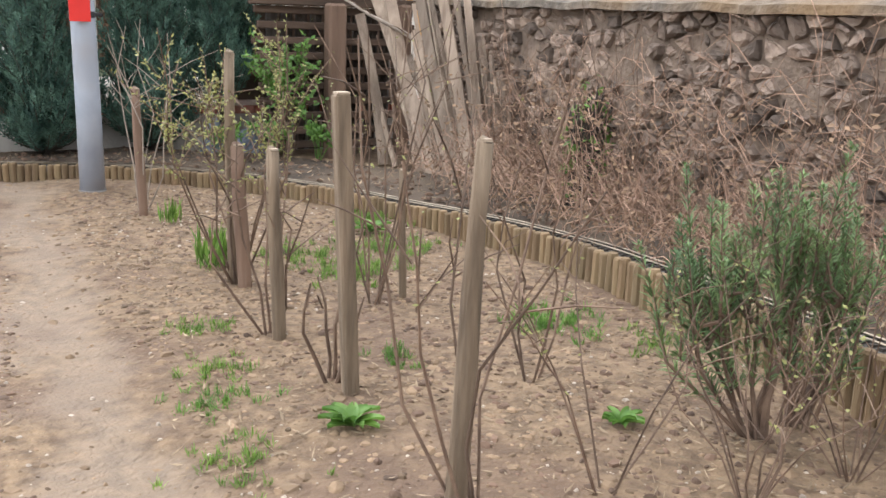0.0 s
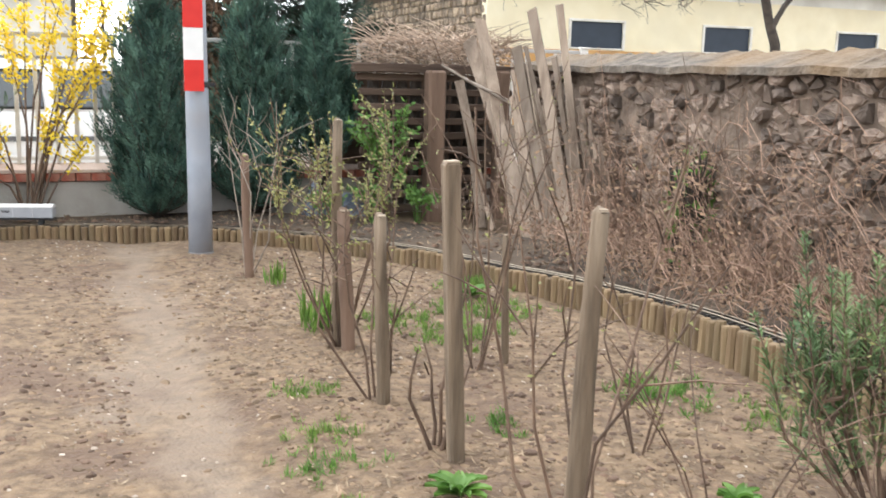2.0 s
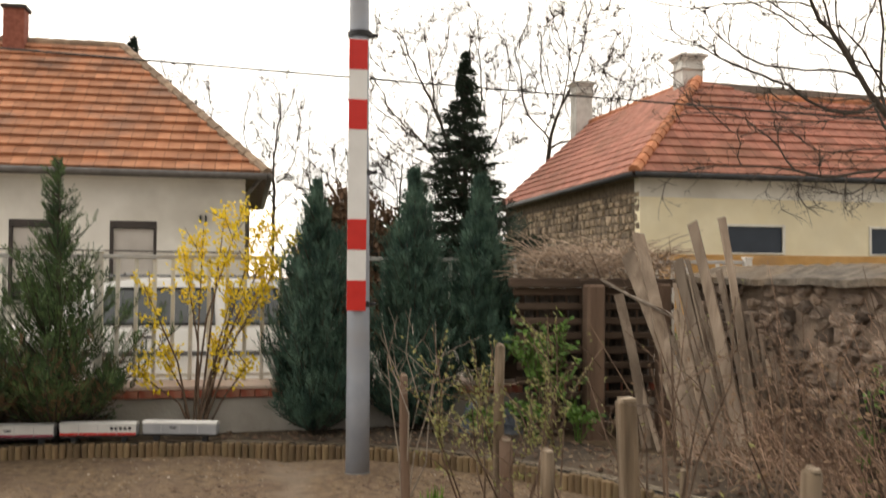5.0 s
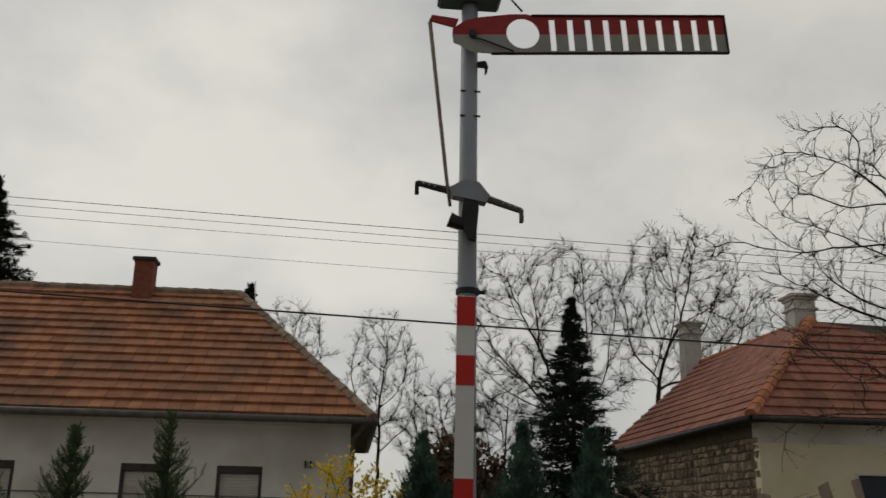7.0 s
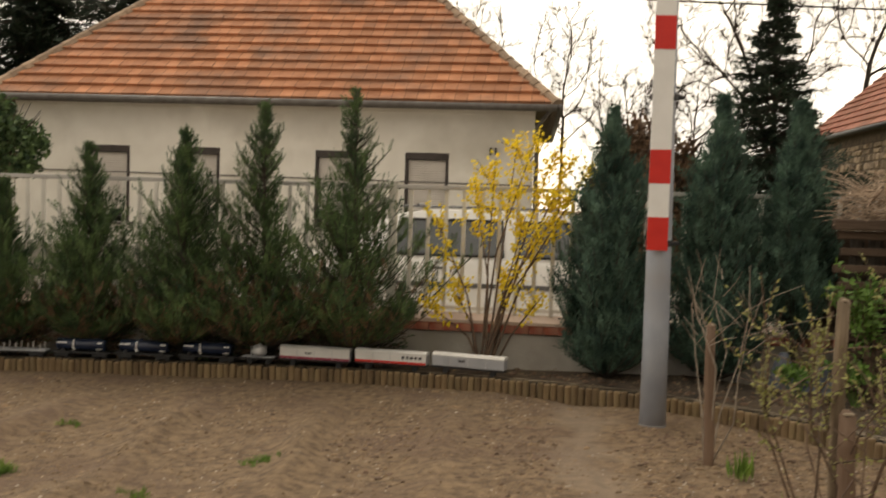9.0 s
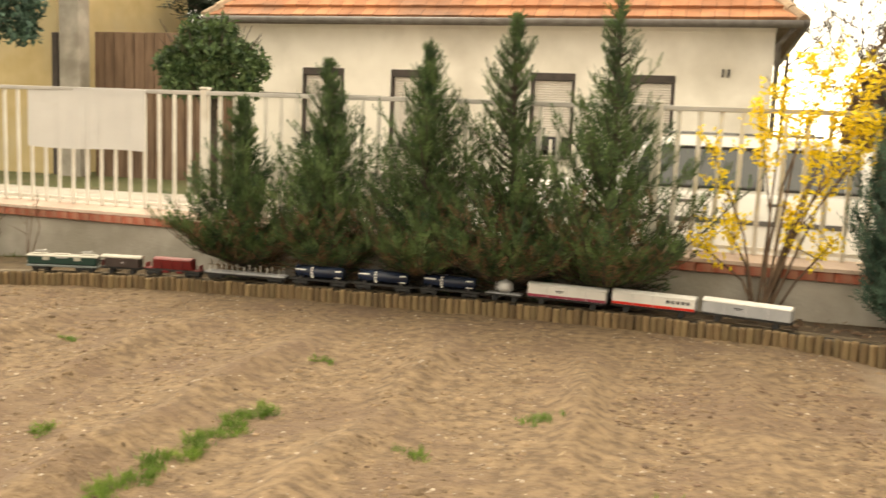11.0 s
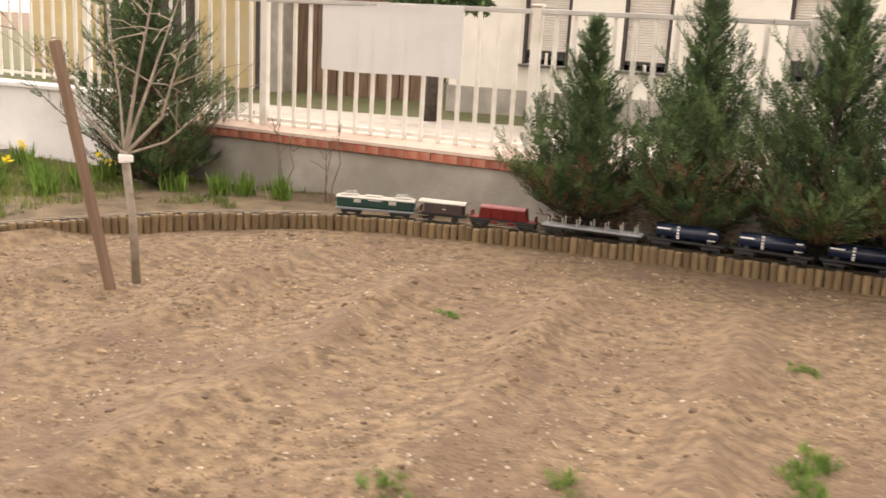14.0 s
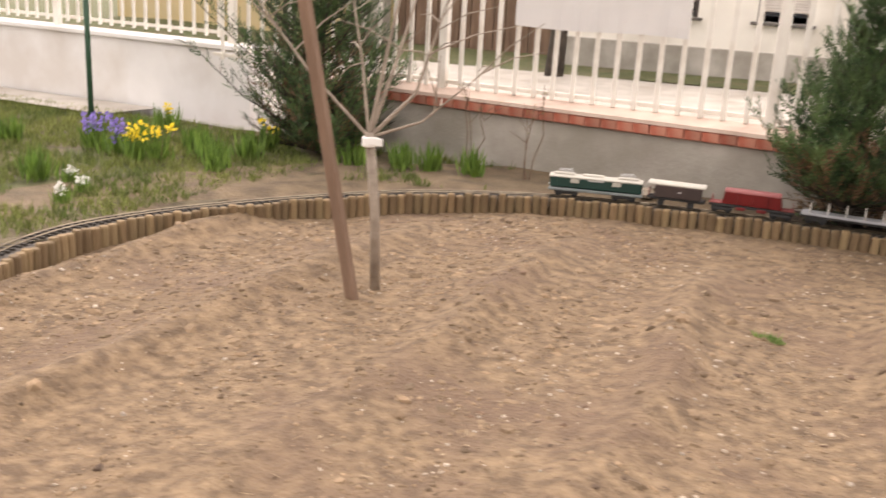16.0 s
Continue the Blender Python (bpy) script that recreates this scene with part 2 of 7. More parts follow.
M_CHROME = material("car_trim", (0.10, 0.10, 0.10), (0.2, 0.2, 0.2), 5, 0.4, 0.6, bump=0)
M_STONE = material("wall_stone", (0.105, 0.078, 0.062), (0.315, 0.238, 0.180), 9, 0.94, bump=1.0, bscale=26, rnd=0.5, stain=(0.095, 0.075, 0.06), stain_scale=2.2)
M_STONEREST = material("wall_stone_small", (0.105, 0.078, 0.062), (0.315, 0.238, 0.180), 9, 0.94, bump=1.0, bscale=26, island=0.5, stain=(0.095, 0.075, 0.06), stain_scale=2.2)
M_WALLFILL = material("wall_mortar", (0.115, 0.082, 0.060), (0.29, 0.215, 0.158), 9, 0.95, bump=0.9, bscale=30, stain=(0.10, 0.075, 0.055))
M_COPING = material("coping_mortar", (0.060, 0.049, 0.038), (0.185, 0.153, 0.118), 11, 0.95, bump=1.0, bscale=30, stain=(0.20, 0.125, 0.058), stain_scale=1.2)
# dark mortar joints, used again for the painted eave shadow
M_JOINT_EAVESHADE = material("dark_joints_and_eave_shade", (0.075, 0.056, 0.040), (0.16, 0.12, 0.085), 6, 0.95, bump=0.6)
M_STRAW = material("dry_straw", (0.15, 0.105, 0.062), (0.31, 0.235, 0.15), 8, 0.9, bump=0, island=0.35)
M_THUJA = material("thuja_foliage", (0.022, 0.056, 0.022), (0.115, 0.182, 0.064), 7, 0.7, bump=0, island=0.35, thin=0.15, lo=0.36, hi=0.66)
M_THUJADARK = material("column_thuja_foliage", (0.020, 0.056, 0.042), (0.105, 0.19, 0.136), 8, 0.7, bump=0, island=0.35, thin=0.12, lo=0.36, hi=0.66)
M_DEADTWIG = material("dead_inner_foliage", (0.105, 0.064, 0.036), (0.22, 0.138, 0.078), 8, 0.9, bump=0, island=0.35)
M_SPRUCE = material("spruce_needles", (0.010, 0.024, 0.014), (0.035, 0.060, 0.035), 5, 0.8, bump=0, island=0.4)
M_YEW = material("rosemary_needles", (0.065, 0.125, 0.050), (0.195, 0.275, 0.100), 6, 0.65, bump=0, island=0.4, thin=0.2)
M_YELLOWFL = material("forsythia_bloom", (0.80, 0.58, 0.02), (0.92, 0.74, 0.06), 9, 0.6, bump=0, island=0.15, thin=0.35)
M_BEDGRASS = material("dry_bed_grass", (0.085, 0.125, 0.028), (0.235, 0.255, 0.075), 3, 0.8, bump=0, island=0.4, thin=0.25)
M_SANDBED = material("sandy_bed_soil", (0.085, 0.060, 0.036), (0.185, 0.132, 0.078), 6, 0.95, bump=0.9, bscale=40, stain=(0.095, 0.072, 0.042))
M_WHITEFL = material("white_bloom", (0.70, 0.70, 0.66), (0.82, 0.82, 0.78), 9, 0.6, bump=0, island=0.1, thin=0.3)
M_PURPLE = material("hyacinth_bloom", (0.20, 0.14, 0.48), (0.32, 0.24, 0.62), 9, 0.6, bump=0, island=0.25, thin=0.2)
M_TWIG = material("brown_twigs", (0.080, 0.050, 0.034), (0.19, 0.125, 0.082), 14, 0.85, bump=0.3, island=0.3)
M_PALEBRUSH = material("pale_brushwood", (0.24, 0.170, 0.120), (0.52, 0.40, 0.30), 12, 0.9, bump=0.2, island=0.4)
M_DRYTWIG = material("dry_brush", (0.17, 0.100, 0.066), (0.37, 0.245, 0.170), 12, 0.9, bump=0.2, island=0.35)
M_BARK = material("dark_bark", (0.030, 0.024, 0.019), (0.085, 0.068, 0.053), 10, 0.9, bump=0.5)
M_PALEBARK = material("pale_bark", (0.21, 0.17, 0.135), (0.37, 0.31, 0.25), 14, 0.85, bump=0.4)
M_BROWNBUSH = material("brown_hedge_leaves", (0.095, 0.058, 0.034), (0.20, 0.125, 0.075), 6, 0.9, bump=0, island=0.35)
M_WIRE = material("black_cable", (0.01, 0.01, 0.01), (0.02, 0.02, 0.02), 5, 0.6, bump=0)
M_GREENPOST = material("green_post_paint", (0.015, 0.06, 0.03), (0.03, 0.09, 0.05), 6, 0.5, bump=0.1)
# railway
M_BALLAST = material("dark_ballast", (0.045, 0.04, 0.036), (0.14, 0.125, 0.11), 60, 0.95, bump=0.9, bscale=90)
M_SLEEPER = material("sleeper_plastic", (0.02, 0.016, 0.013), (0.05, 0.04, 0.03), 20, 0.8, bump=0.1)
M_RAIL = material("brass_rail", (0.16, 0.13, 0.10), (0.30, 0.25, 0.18), 12, 0.4, 0.8, bump=0)
M_LOCO = material("loco_green", (0.004, 0.032, 0.027), (0.008, 0.046, 0.038), 6, 0.35, bump=0)
M_CREAM = material("cream_roof_paint", (0.40, 0.38, 0.33), (0.50, 0.48, 0.42), 6, 0.5, bump=0)
M_UNDER = material("black_underframe", (0.014, 0.014, 0.015), (0.03, 0.03, 0.03), 9, 0.6, bump=0)
M_LOCOSTRIPE = material("loco_skirt_grey", (0.16, 0.19, 0.19), (0.22, 0.25, 0.25), 6, 0.45, bump=0)
M_WAGBROWN = material("wagon_brown", (0.034, 0.022, 0.020), (0.056, 0.036, 0.032), 8, 0.55, bump=0)
M_WAGRED = material("wagon_red", (0.14, 0.008, 0.009), (0.20, 0.012, 0.013), 8, 0.5, bump=0)
M_WAGREDROOF = material("wagon_pale_red", (0.19, 0.032, 0.032), (0.26, 0.06, 0.058), 8, 0.5, bump=0)
M_TANK = material("tank_dark_blue", (0.012, 0.020, 0.045), (0.022, 0.034, 0.065), 8, 0.22, bump=0)
M_SILVER = material("silver_paint", (0.50, 0.50, 0.50), (0.60, 0.60, 0.60), 8, 0.35, 0.3, bump=0)
M_WAGGREY = material("wagon_grey", (0.34, 0.35, 0.37), (0.42, 0.43, 0.45), 8, 0.45, bump=0)
M_WAGWHITE = material("wagon_white", (0.70, 0.69, 0.66), (0.78, 0.77, 0.74), 8, 0.45, bump=0)
M_STAKEWHITE = material("white_stanchion", (0.62, 0.60, 0.55), (0.72, 0.70, 0.65), 8, 0.5, bump=0)
M_TEXT = material("black_lettering", (0.015, 0.015, 0.02), (0.02, 0.02, 0.025), 4, 0.5, bump=0)


# ---------------------------------------------------------------- mesh helpers
class Geo:
    """Collects points and faces of one mesh."""

    def __init__(self):
        self.v, self.f = [], []

    def add(self, verts, faces):
        k = len(self.v)
        self.v.extend(verts)
        self.f.extend(tuple(i + k for i in face) for face in faces)
        return self

    def box(self, c, s, bevel=0.0, m=None):
        """A box of size s round c, with chamfered edges."""
        hx, hy, hz = s[0] / 2, s[1] / 2, s[2] / 2
        if bevel <= 0:
            vs = [(x * hx, y * hy, z * hz) for x in (-1, 1) for y in (-1, 1) for z in (-1, 1)]
            fs = [(0, 1, 3, 2), (4, 6, 7, 5), (0, 4, 5, 1), (2, 3, 7, 6), (0, 2, 6, 4), (1, 5, 7, 3)]
        else:
            b = min(bevel, hx * 0.9, hy * 0.9, hz * 0.9)
            vs, idx = [], {}
            for x in (-1, 1):
                for y in (-1, 1):
                    for z in (-1, 1):
                        for ax in range(3):
                            p = [x * (hx - (ax != 0) * b), y * (hy - (ax != 1) * b), z * (hz - (ax != 2) * b)]
                            idx[x, y, z, ax] = len(vs)
                            vs.append(tuple(p))
            fs = []
            for ax in range(3):
                u, w = [a for a in range(3) if a != ax]
                for sgn in (-1, 1):
                    ring = []
                    for a, c2 in ((-1, -1), (1, -1), (1, 1), (-1, 1)):
                        k = [0, 0, 0]
                        k[ax], k[u], k[w] = sgn, a, c2
                        ring.append(idx[(*k, ax)])
                    fs.append(tuple(ring))
                for a in (-1, 1):
                    for c2 in (-1, 1):
                        k1, k2 = [0, 0, 0], [0, 0, 0]
                        k1[ax], k1[u], k1[w] = -1, a, c2
                        k2[ax], k2[u], k2[w] = 1, a, c2
                        fs.append((idx[(*k1, u)], idx[(*k2, u)], idx[(*k2, w)], idx[(*k1, w)]))
            for x in (-1, 1):
                for y in (-1, 1):
                    for z in (-1, 1):
                        fs.append(tuple(idx[x, y, z, a] for a in range(3)))
        if m is not None:
            vs = [tuple(m @ Vector(p)) for p in vs]
        return self.add([(p[0] + c[0], p[1] + c[1], p[2] + c[2]) for p in vs], fs)

    def tube(self, pts, radii, n=6, caps=True):
        """A tapered tube along points."""
        pts = [Vector(p) for p in pts]
        vs, fs = [], []
        up = Vector((0.13, 0.31, 0.94))
        for i, p in enumerate(pts):
            d = (pts[min(i + 1, len(pts) - 1)] - pts[max(i - 1, 0)])
            if d.length < 1e-9:
                d = Vector((0, 0, 1))
            d.normalize()
            a = d.cross(up)
            if a.length < 0.05:
                a = d.cross(Vector((1, 0, 0)))
            a.normalize()
            b = d.cross(a)
            r = radii[i] if not isinstance(radii, (int, float)) else radii
            for k in range(n):
                t = 2 * math.pi * k / n
                q = p + a * (r * math.cos(t)) + b * (r * math.sin(t))
                vs.append((q.x, q.y, q.z))
        for i in range(len(pts) - 1):
            for k in range(n):
                fs.append((i * n + k, i * n + (k + 1) % n, (i + 1) * n + (k + 1) % n, (i + 1) * n + k))
        if caps:
            fs.append(tuple(range(n - 1, -1, -1)))
            fs.append(tuple((len(pts) - 1) * n + k for k in range(n)))
        return self.add(vs, fs)

    def lathe(self, c, prof, n=16):
        """A turned form: profile of (radius, height) round a vertical line."""
        vs = [(c[0] + r * math.cos(2 * math.pi * k / n), c[1] + r * math.sin(2 * math.pi * k / n), c[2] + z) for r, z in prof for k in range(n)]
        fs = [(i * n + k, i * n + (k + 1) % n, (i + 1) * n + (k + 1) % n, (i + 1) * n + k) for i in range(len(prof) - 1) for k in range(n)]
        fs += [tuple(range(n - 1, -1, -1)), tuple((len(prof) - 1) * n + k for k in range(n))]
        return self.add(vs, fs)

    def prism(self, poly, d, at=lambda a, b, c: (a, b, c)):
        """A flat outline (a, b) with thickness c from 0 to d, laid by at()."""
        n = len(poly)
        vs = [at(a, b, 0) for a, b in poly] + [at(a, b, d) for a, b in poly]
        fs = [tuple(range(n - 1, -1, -1)), tuple(range(n, 2 * n))] + [(k, (k + 1) % n, n + (k + 1) % n, n + k) for k in range(n)]
        return self.add(vs, fs)

    def blade(self, p, d, side, length, width):
        """A leaf: a kite of two triangles, folded a little."""
        p, d, side = Vector(p), Vector(d), Vector(side)
        nrm = d.cross(side)
        q = [p, p + d * (length * 0.45) + side * (width / 2), p + d * length, p + d * (length * 0.45) - side * (width / 2)]
        q[2] = q[2] + nrm * (length * 0.08)
        return self.add([tuple(a) for a in q], [(0, 1, 2), (0, 2, 3)])

    def mesh(self, name, mat, smooth=False):
        me = bpy.data.meshes.new(name)
        me.from_pydata(self.v, [], self.f)
        if mat:
            me.materials.append(mat)
        if smooth:
            me.polygons.foreach_set("use_smooth", [True] * len(me.polygons))
        me.update()
        return me


def part(name, geo, mat, parent=None, label="", smooth=False, kind=""):
    ob = new(name, geo.mesh(name, mat, smooth))
    if parent is not None:
        ob.parent = parent
    return tagged(ob, label, "", "", kind)


def thing(name, at, label, category, group="", kind="", rz=0.0):
    ob = new(name)
    ob.empty_display_size = 0.1
    ob.location = at
    ob.rotation_euler = (0, 0, radians(rz))
    return tagged(ob, label, category, group, kind)


def solid(name, geo, mat, label, category="", kind="", smooth=False, group=""):
    ob = new(name, geo.mesh(name, mat, smooth))
    return tagged(ob, label, category, group, kind)


rng = random.Random(7)


def gz(x, y):
    """Height of the ground."""
    x, y = min(max(x, -13.0), 5.0), min(max(y, -4.0), 9.0)
    return 0.286 + 0.0142 * x - 0.0168 * y


# ---------------------------------------------------------------- ground
# line of the front of the palisade, from the stone wall side round to the flower bed
BORDER = [(2.2, 0.5), (2.32, 1.5), (2.42, 2.7), (2.46, 3.3), (2.43, 3.8), (2.35, 4.3), (2.21, 4.8), (1.99, 5.4), (1.70, 5.95), (1.33, 6.45), (0.82, 6.90),
          (0.2, 7.26), (-0.6, 7.52), (-1.3, 7.64), (-2.3, 7.72), (-3.5, 7.73), (-4.6, 7.69), (-5.6, 7.56), (-6.3, 7.34), (-6.9, 6.90), (-7.25, 6.40),
          (-7.5, 5.9), (-7.66, 5.45), (-7.7, 5.0), (-7.5, 4.45), (-7.1, 3.9)]


def smooth_line(pts, step):
    """Catmull-Rom through points, cut at even steps."""
    p = [Vector((*q, 0)) for q in pts]
    p = [2 * p[0] - p[1]] + p + [2 * p[-1] - p[-2]]
    fine = []
    for i in range(1, len(p) - 2):
        for k in range(12):
            t = k / 12
            a, b, c, d = p[i - 1], p[i], p[i + 1], p[i + 2]
            fine.append(0.5 * ((2 * b) + (c - a) * t + (2 * a - 5 * b + 4 * c - d) * t * t + (3 * b - a - 3 * c + d) * t ** 3))
    fine.append(p[-2])
    out, need = [fine[0]], step
    for a, b in zip(fine, fine[1:]):
        seg, pos = (b - a).length, 0.0
        while seg - pos >= need:
            pos += need
            out.append(a.lerp(b, pos / seg))
            need = step
        need -= seg - pos
    return out


LINE = smooth_line(BORDER, 0.0265)


def line_at(s, off=0.0):
    """Place on the palisade's line at s metres, off metres behind it, and its heading."""
    i = min(max(s / 0.0265, 0), len(LINE) - 2)
    k = int(i)
    p = LINE[k].lerp(LINE[k + 1], i - k)
    a, b = LINE[max(k - 6, 0)], LINE[min(k + 7, len(LINE) - 1)]
    d = (b - a).normalized()
    return p.x + d.y * off, p.y - d.x * off, math.atan2(d.y, d.x)


def border_top(s):
    """Height of the palisade's top: tall beside the stone wall, low along the fence."""
    x, y, _ = line_at(s)
    k = min(max((s - 1.2) / 3.2, 0), 1)
    return gz(x, y) + 0.215 * (1 - k) + 0.108 * k


TOTAL = 0.0265 * (len(LINE) - 1)


def row_wave(x, y):
    """Position across the sown rows, which run away from the path: 1 on a ridge, -1 in a hollow."""
    return math.sin((x + 0.075 * y + 0.10 * noise.noise((x * 0.9, y * 0.9, 9))) * 7.25 + 2.6)


def furrow(x, y):
    """Small relief of the tilled soil."""
    h = 0.022 * noise.noise((x * 1.1, y * 1.1, 0)) + 0.012 * noise.noise((x * 3.7, y * 3.7, 3)) + 0.005 * noise.noise((x * 7, y * 7, 5))
    if x < 0.0:
        u = row_wave(x, y)
        far = min(1.0, max(0.0, (7.1 - y) / 0.8)) * min(1.0, -x) * (0.75 + 0.8 * noise.noise((x * 0.8, y * 0.8, 21)))
        h += (0.072 * max(0.0, u) ** 3 - 0.022 * max(0.0, -u)) * far
    trail = abs(x - 0.25 + 0.06 * math.sin(y * 2))
    if trail < 0.3:
        h -= 0.02 * (1 - trail / 0.3)
    return h


def build_ground():
    xs = sorted(set([-400, -200, -90, -45, -30, -22] + [round(-18 + i, 2) for i in range(8)] + [round(-10 + 0.055 * i, 3) for i in range(264)] + [5, 6, 8, 12, 18, 26, 40, 80, 200, 400]))
    ys = sorted(set([-400, -200, -80, -30, -15, -8, -4] + [round(-2 + 0.4 * i, 2) for i in range(7)] + [round(1.0 + 0.05 * i, 3) for i in range(136)] + [8.2, 9, 10, 12, 15, 20, 30, 60, 120, 250, 500]))
    vs = [(x, y, gz(x, y) + (furrow(x, y) if -10 < x < 4.4 and -2 < y < 7.9 else 0)) for y in ys for x in xs]
    n = len(xs)
    fs = [(j * n + i, j * n + i + 1, (j + 1) * n + i + 1, (j + 1) * n + i) for j in range(len(ys) - 1) for i in range(n - 1)]
    g = Geo().add(vs, fs)
    return solid("ground", g, M_SOIL, "bare light brown tilled garden soil with clods", "ground", "structure", True)


build_ground()


def sheet(name, xs, ys, dz, mat, label, category, bumpy=0.0):
    vs = [(x, y, gz(x, y) + dz + bumpy * noise.noise((x * 3, y * 3, 1))) for y in ys for x in xs]
    n = len(xs)
    fs = [(j * n + i, j * n + i + 1, (j + 1) * n + i + 1, (j + 1) * n + i) for j in range(len(ys) - 1) for i in range(n - 1)]
    return solid(name, Geo().add(vs, fs), mat, label, category, "structure", True)


def span(a, b, n):
    return [a + (b - a) * i / n for i in range(n + 1)]


sheet("road", span(-60, 60, 40), span(8.85, 16.6, 9), 0.03, M_PATHSOIL, "pale dusty road behind the garden fence", "road")
sheet("garden_path", span(-18, -10.75, 20), span(7.95, 8.62, 4), 0.118, M_PATHSOIL, "pale concrete path before the white plinth", "path")
sheet("verge", span(-60, 60, 60), span(16.6, 60, 30), 0.035, M_LAWN, "patchy green grass in front of the houses", "grass", 0.05)


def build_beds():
    """Soil behind the palisade: conifer shade coloured in, weedy at the flower bed."""
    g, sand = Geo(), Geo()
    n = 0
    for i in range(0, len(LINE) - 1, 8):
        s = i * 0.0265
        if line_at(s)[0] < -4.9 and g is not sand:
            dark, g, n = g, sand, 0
            i -= 8
            s = i * 0.0265
        row = []
        for off in (0.03, 0.12, 0.24, 0.45, 0.75, 1.1):
            x, y, _ = line_at(s, off)
            if off > 0.3:
                x, y = min(x, 3.6), min(y, 8.3)
            z = border_top(s) - (0.030 if off > 0.3 else 0.068) + (0.02 * noise.noise((x * 5, y * 5, 2)) if off > 0.25 else 0)
            row.append((x, y, z))
        g.v.extend(row)
        if n:
            k = len(g.v) - 12
            g.f.extend((k + j, k + j + 1, k + 7 + j, k + 6 + j) for j in range(5))
        n += 1
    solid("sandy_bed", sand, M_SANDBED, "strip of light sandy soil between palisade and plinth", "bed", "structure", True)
    solid("planting_bed", dark, M_SHADEDSOIL, "raised strip of soil behind the log palisade, darkened for conifer shade", "bed", "structure", True)
    g = Geo()
    xs, ys = span(-16, -7.75, 70), span(3.5, 8.3, 50)
    vs = [(x, y, gz(x, y) + 0.075 + 0.03 * noise.noise((x * 2, y * 2, 4)) + 0.015 * noise.noise((x * 9, y * 9, 4))) for y in ys for x in xs]
    m = len(xs)
    g.add(vs, [(j * m + i, j * m + i + 1, (j + 1) * m + i + 1, (j + 1) * m + i) for j in range(len(ys) - 1) for i in range(m - 1)])
    solid("flower_bed", g, M_BED, "weedy flower bed soil beside the curved palisade", "bed", "structure", True)


build_beds()


# ---------------------------------------------------------------- fence
def fence_y(x):
    return 8.3 - 0.0244 * (x + 4) if x > -9.9 else 8.74


RAIL_Z, CAP_Z = 1.70, 0.60


def build_fence():
    posts = [-14.6, -12.2, -9.92, -7.55, -5.11, -3.21, -1.30, 0.62, 2.55, 4.5]
    tilt = Matrix.Rotation(math.atan(-0.0244), 3, 'Z')
    mid = (-1.9, fence_y(-1.9))
    plinth = solid("fence_plinth", Geo().box((mid[0], mid[1], CAP_Z / 2 - 0.165), (14.2, 0.22, CAP_Z + 0.17), 0.006, tilt), M_PLINTH, "low grey concrete plinth of the garden fence", "wall", "structure")
    part("mortar_cap", Geo().prism([(-0.150, -0.003), (0.150, -0.003), (0.145, 0.050), (0.02, 0.062), (-0.145, 0.022)], 14.2, lambda a, b, c: (mid[0] - 7.1 + c, fence_y(mid[0] - 7.1 + c) + a - 0.005, CAP_Z + b)), M_MORTAR, plinth, "pale mortar on top of the brick course")
    data = Geo().box((0, 0, 0), (0.1135, 0.29, 0.068), 0.006).mesh("brick", M_BRICK)
    for i in range(122):
        x = -8.94 + 0.1165 * i
        b = new("brick", data)
        b.parent = plinth
        b.matrix_basis = pose(x, fence_y(x) - 0.006 + rng.uniform(-0.004, 0.004), CAP_Z - 0.040, 0, rng.uniform(-1, 1), rng.uniform(-1, 1))
    # white plinth on the far side of the corner conifer
    g = Geo()
    g.box((-13.45, 8.76, 0.31), (7.6, 0.22, 0.82), 0.006)
    white = solid("white_fence_plinth", g, M_WHITEWALL, "white plastered plinth under the street fence", "wall", "structure")
    part("plinth_cap", Geo().box((-13.45, 8.75, 0.7455), (7.66, 0.28, 0.05), 0.01), M_WHITEWALL, white)
    fence = thing("picket_fence", (0, 0, 0), "white metal picket fence with grey top rail on a plinth", "fence")
    for x in posts:
        z0 = CAP_Z + 0.045 if x > -9 else 0.755
        g = Geo().box((x, fence_y(x), (z0 + RAIL_Z + 0.02) / 2), (0.07, 0.06, RAIL_Z + 0.02 - z0), 0.006)
        g.box((x, fence_y(x), RAIL_Z + 0.03), (0.085, 0.075, 0.02), 0.005)
        part("post", g, M_FENCE, fence)
    for a, b in zip(posts, posts[1:]):
        part("top_rail", Geo().box(((a + b) / 2, fence_y((a + b) / 2), RAIL_Z - 0.01), (b - a - 0.071, 0.045, 0.035), 0.004), M_FENCEGREY, fence)
        lower = CAP_Z + 0.10 if a > -9.95 else 0.86
        part("bottom_rail", Geo().box(((a + b) / 2, fence_y((a + b) / 2) + 0.03, lower), (b - a - 0.071, 0.02, 0.03), 0.003), M_FENCE, fence)
        n = round((b - a) / 0.152)
        short, tall = RAIL_Z - 0.03 - CAP_Z - 0.06, RAIL_Z - 0.03 - 0.82
        length = short if a > -9.95 else tall
        data = Geo().box((0, 0, 0), (0.034, 0.018, length), 0.003).mesh("picket", M_FENCE)
        for i in range(1, n):
            x = a + (b - a) * i / n
            p = new("picket", data)
            p.parent = fence
            p.matrix_basis = pose(x, fence_y(x), RAIL_Z - 0.03 - length / 2, 0, rng.uniform(-0.4, 0.4), 0)
    return fence


build_fence()


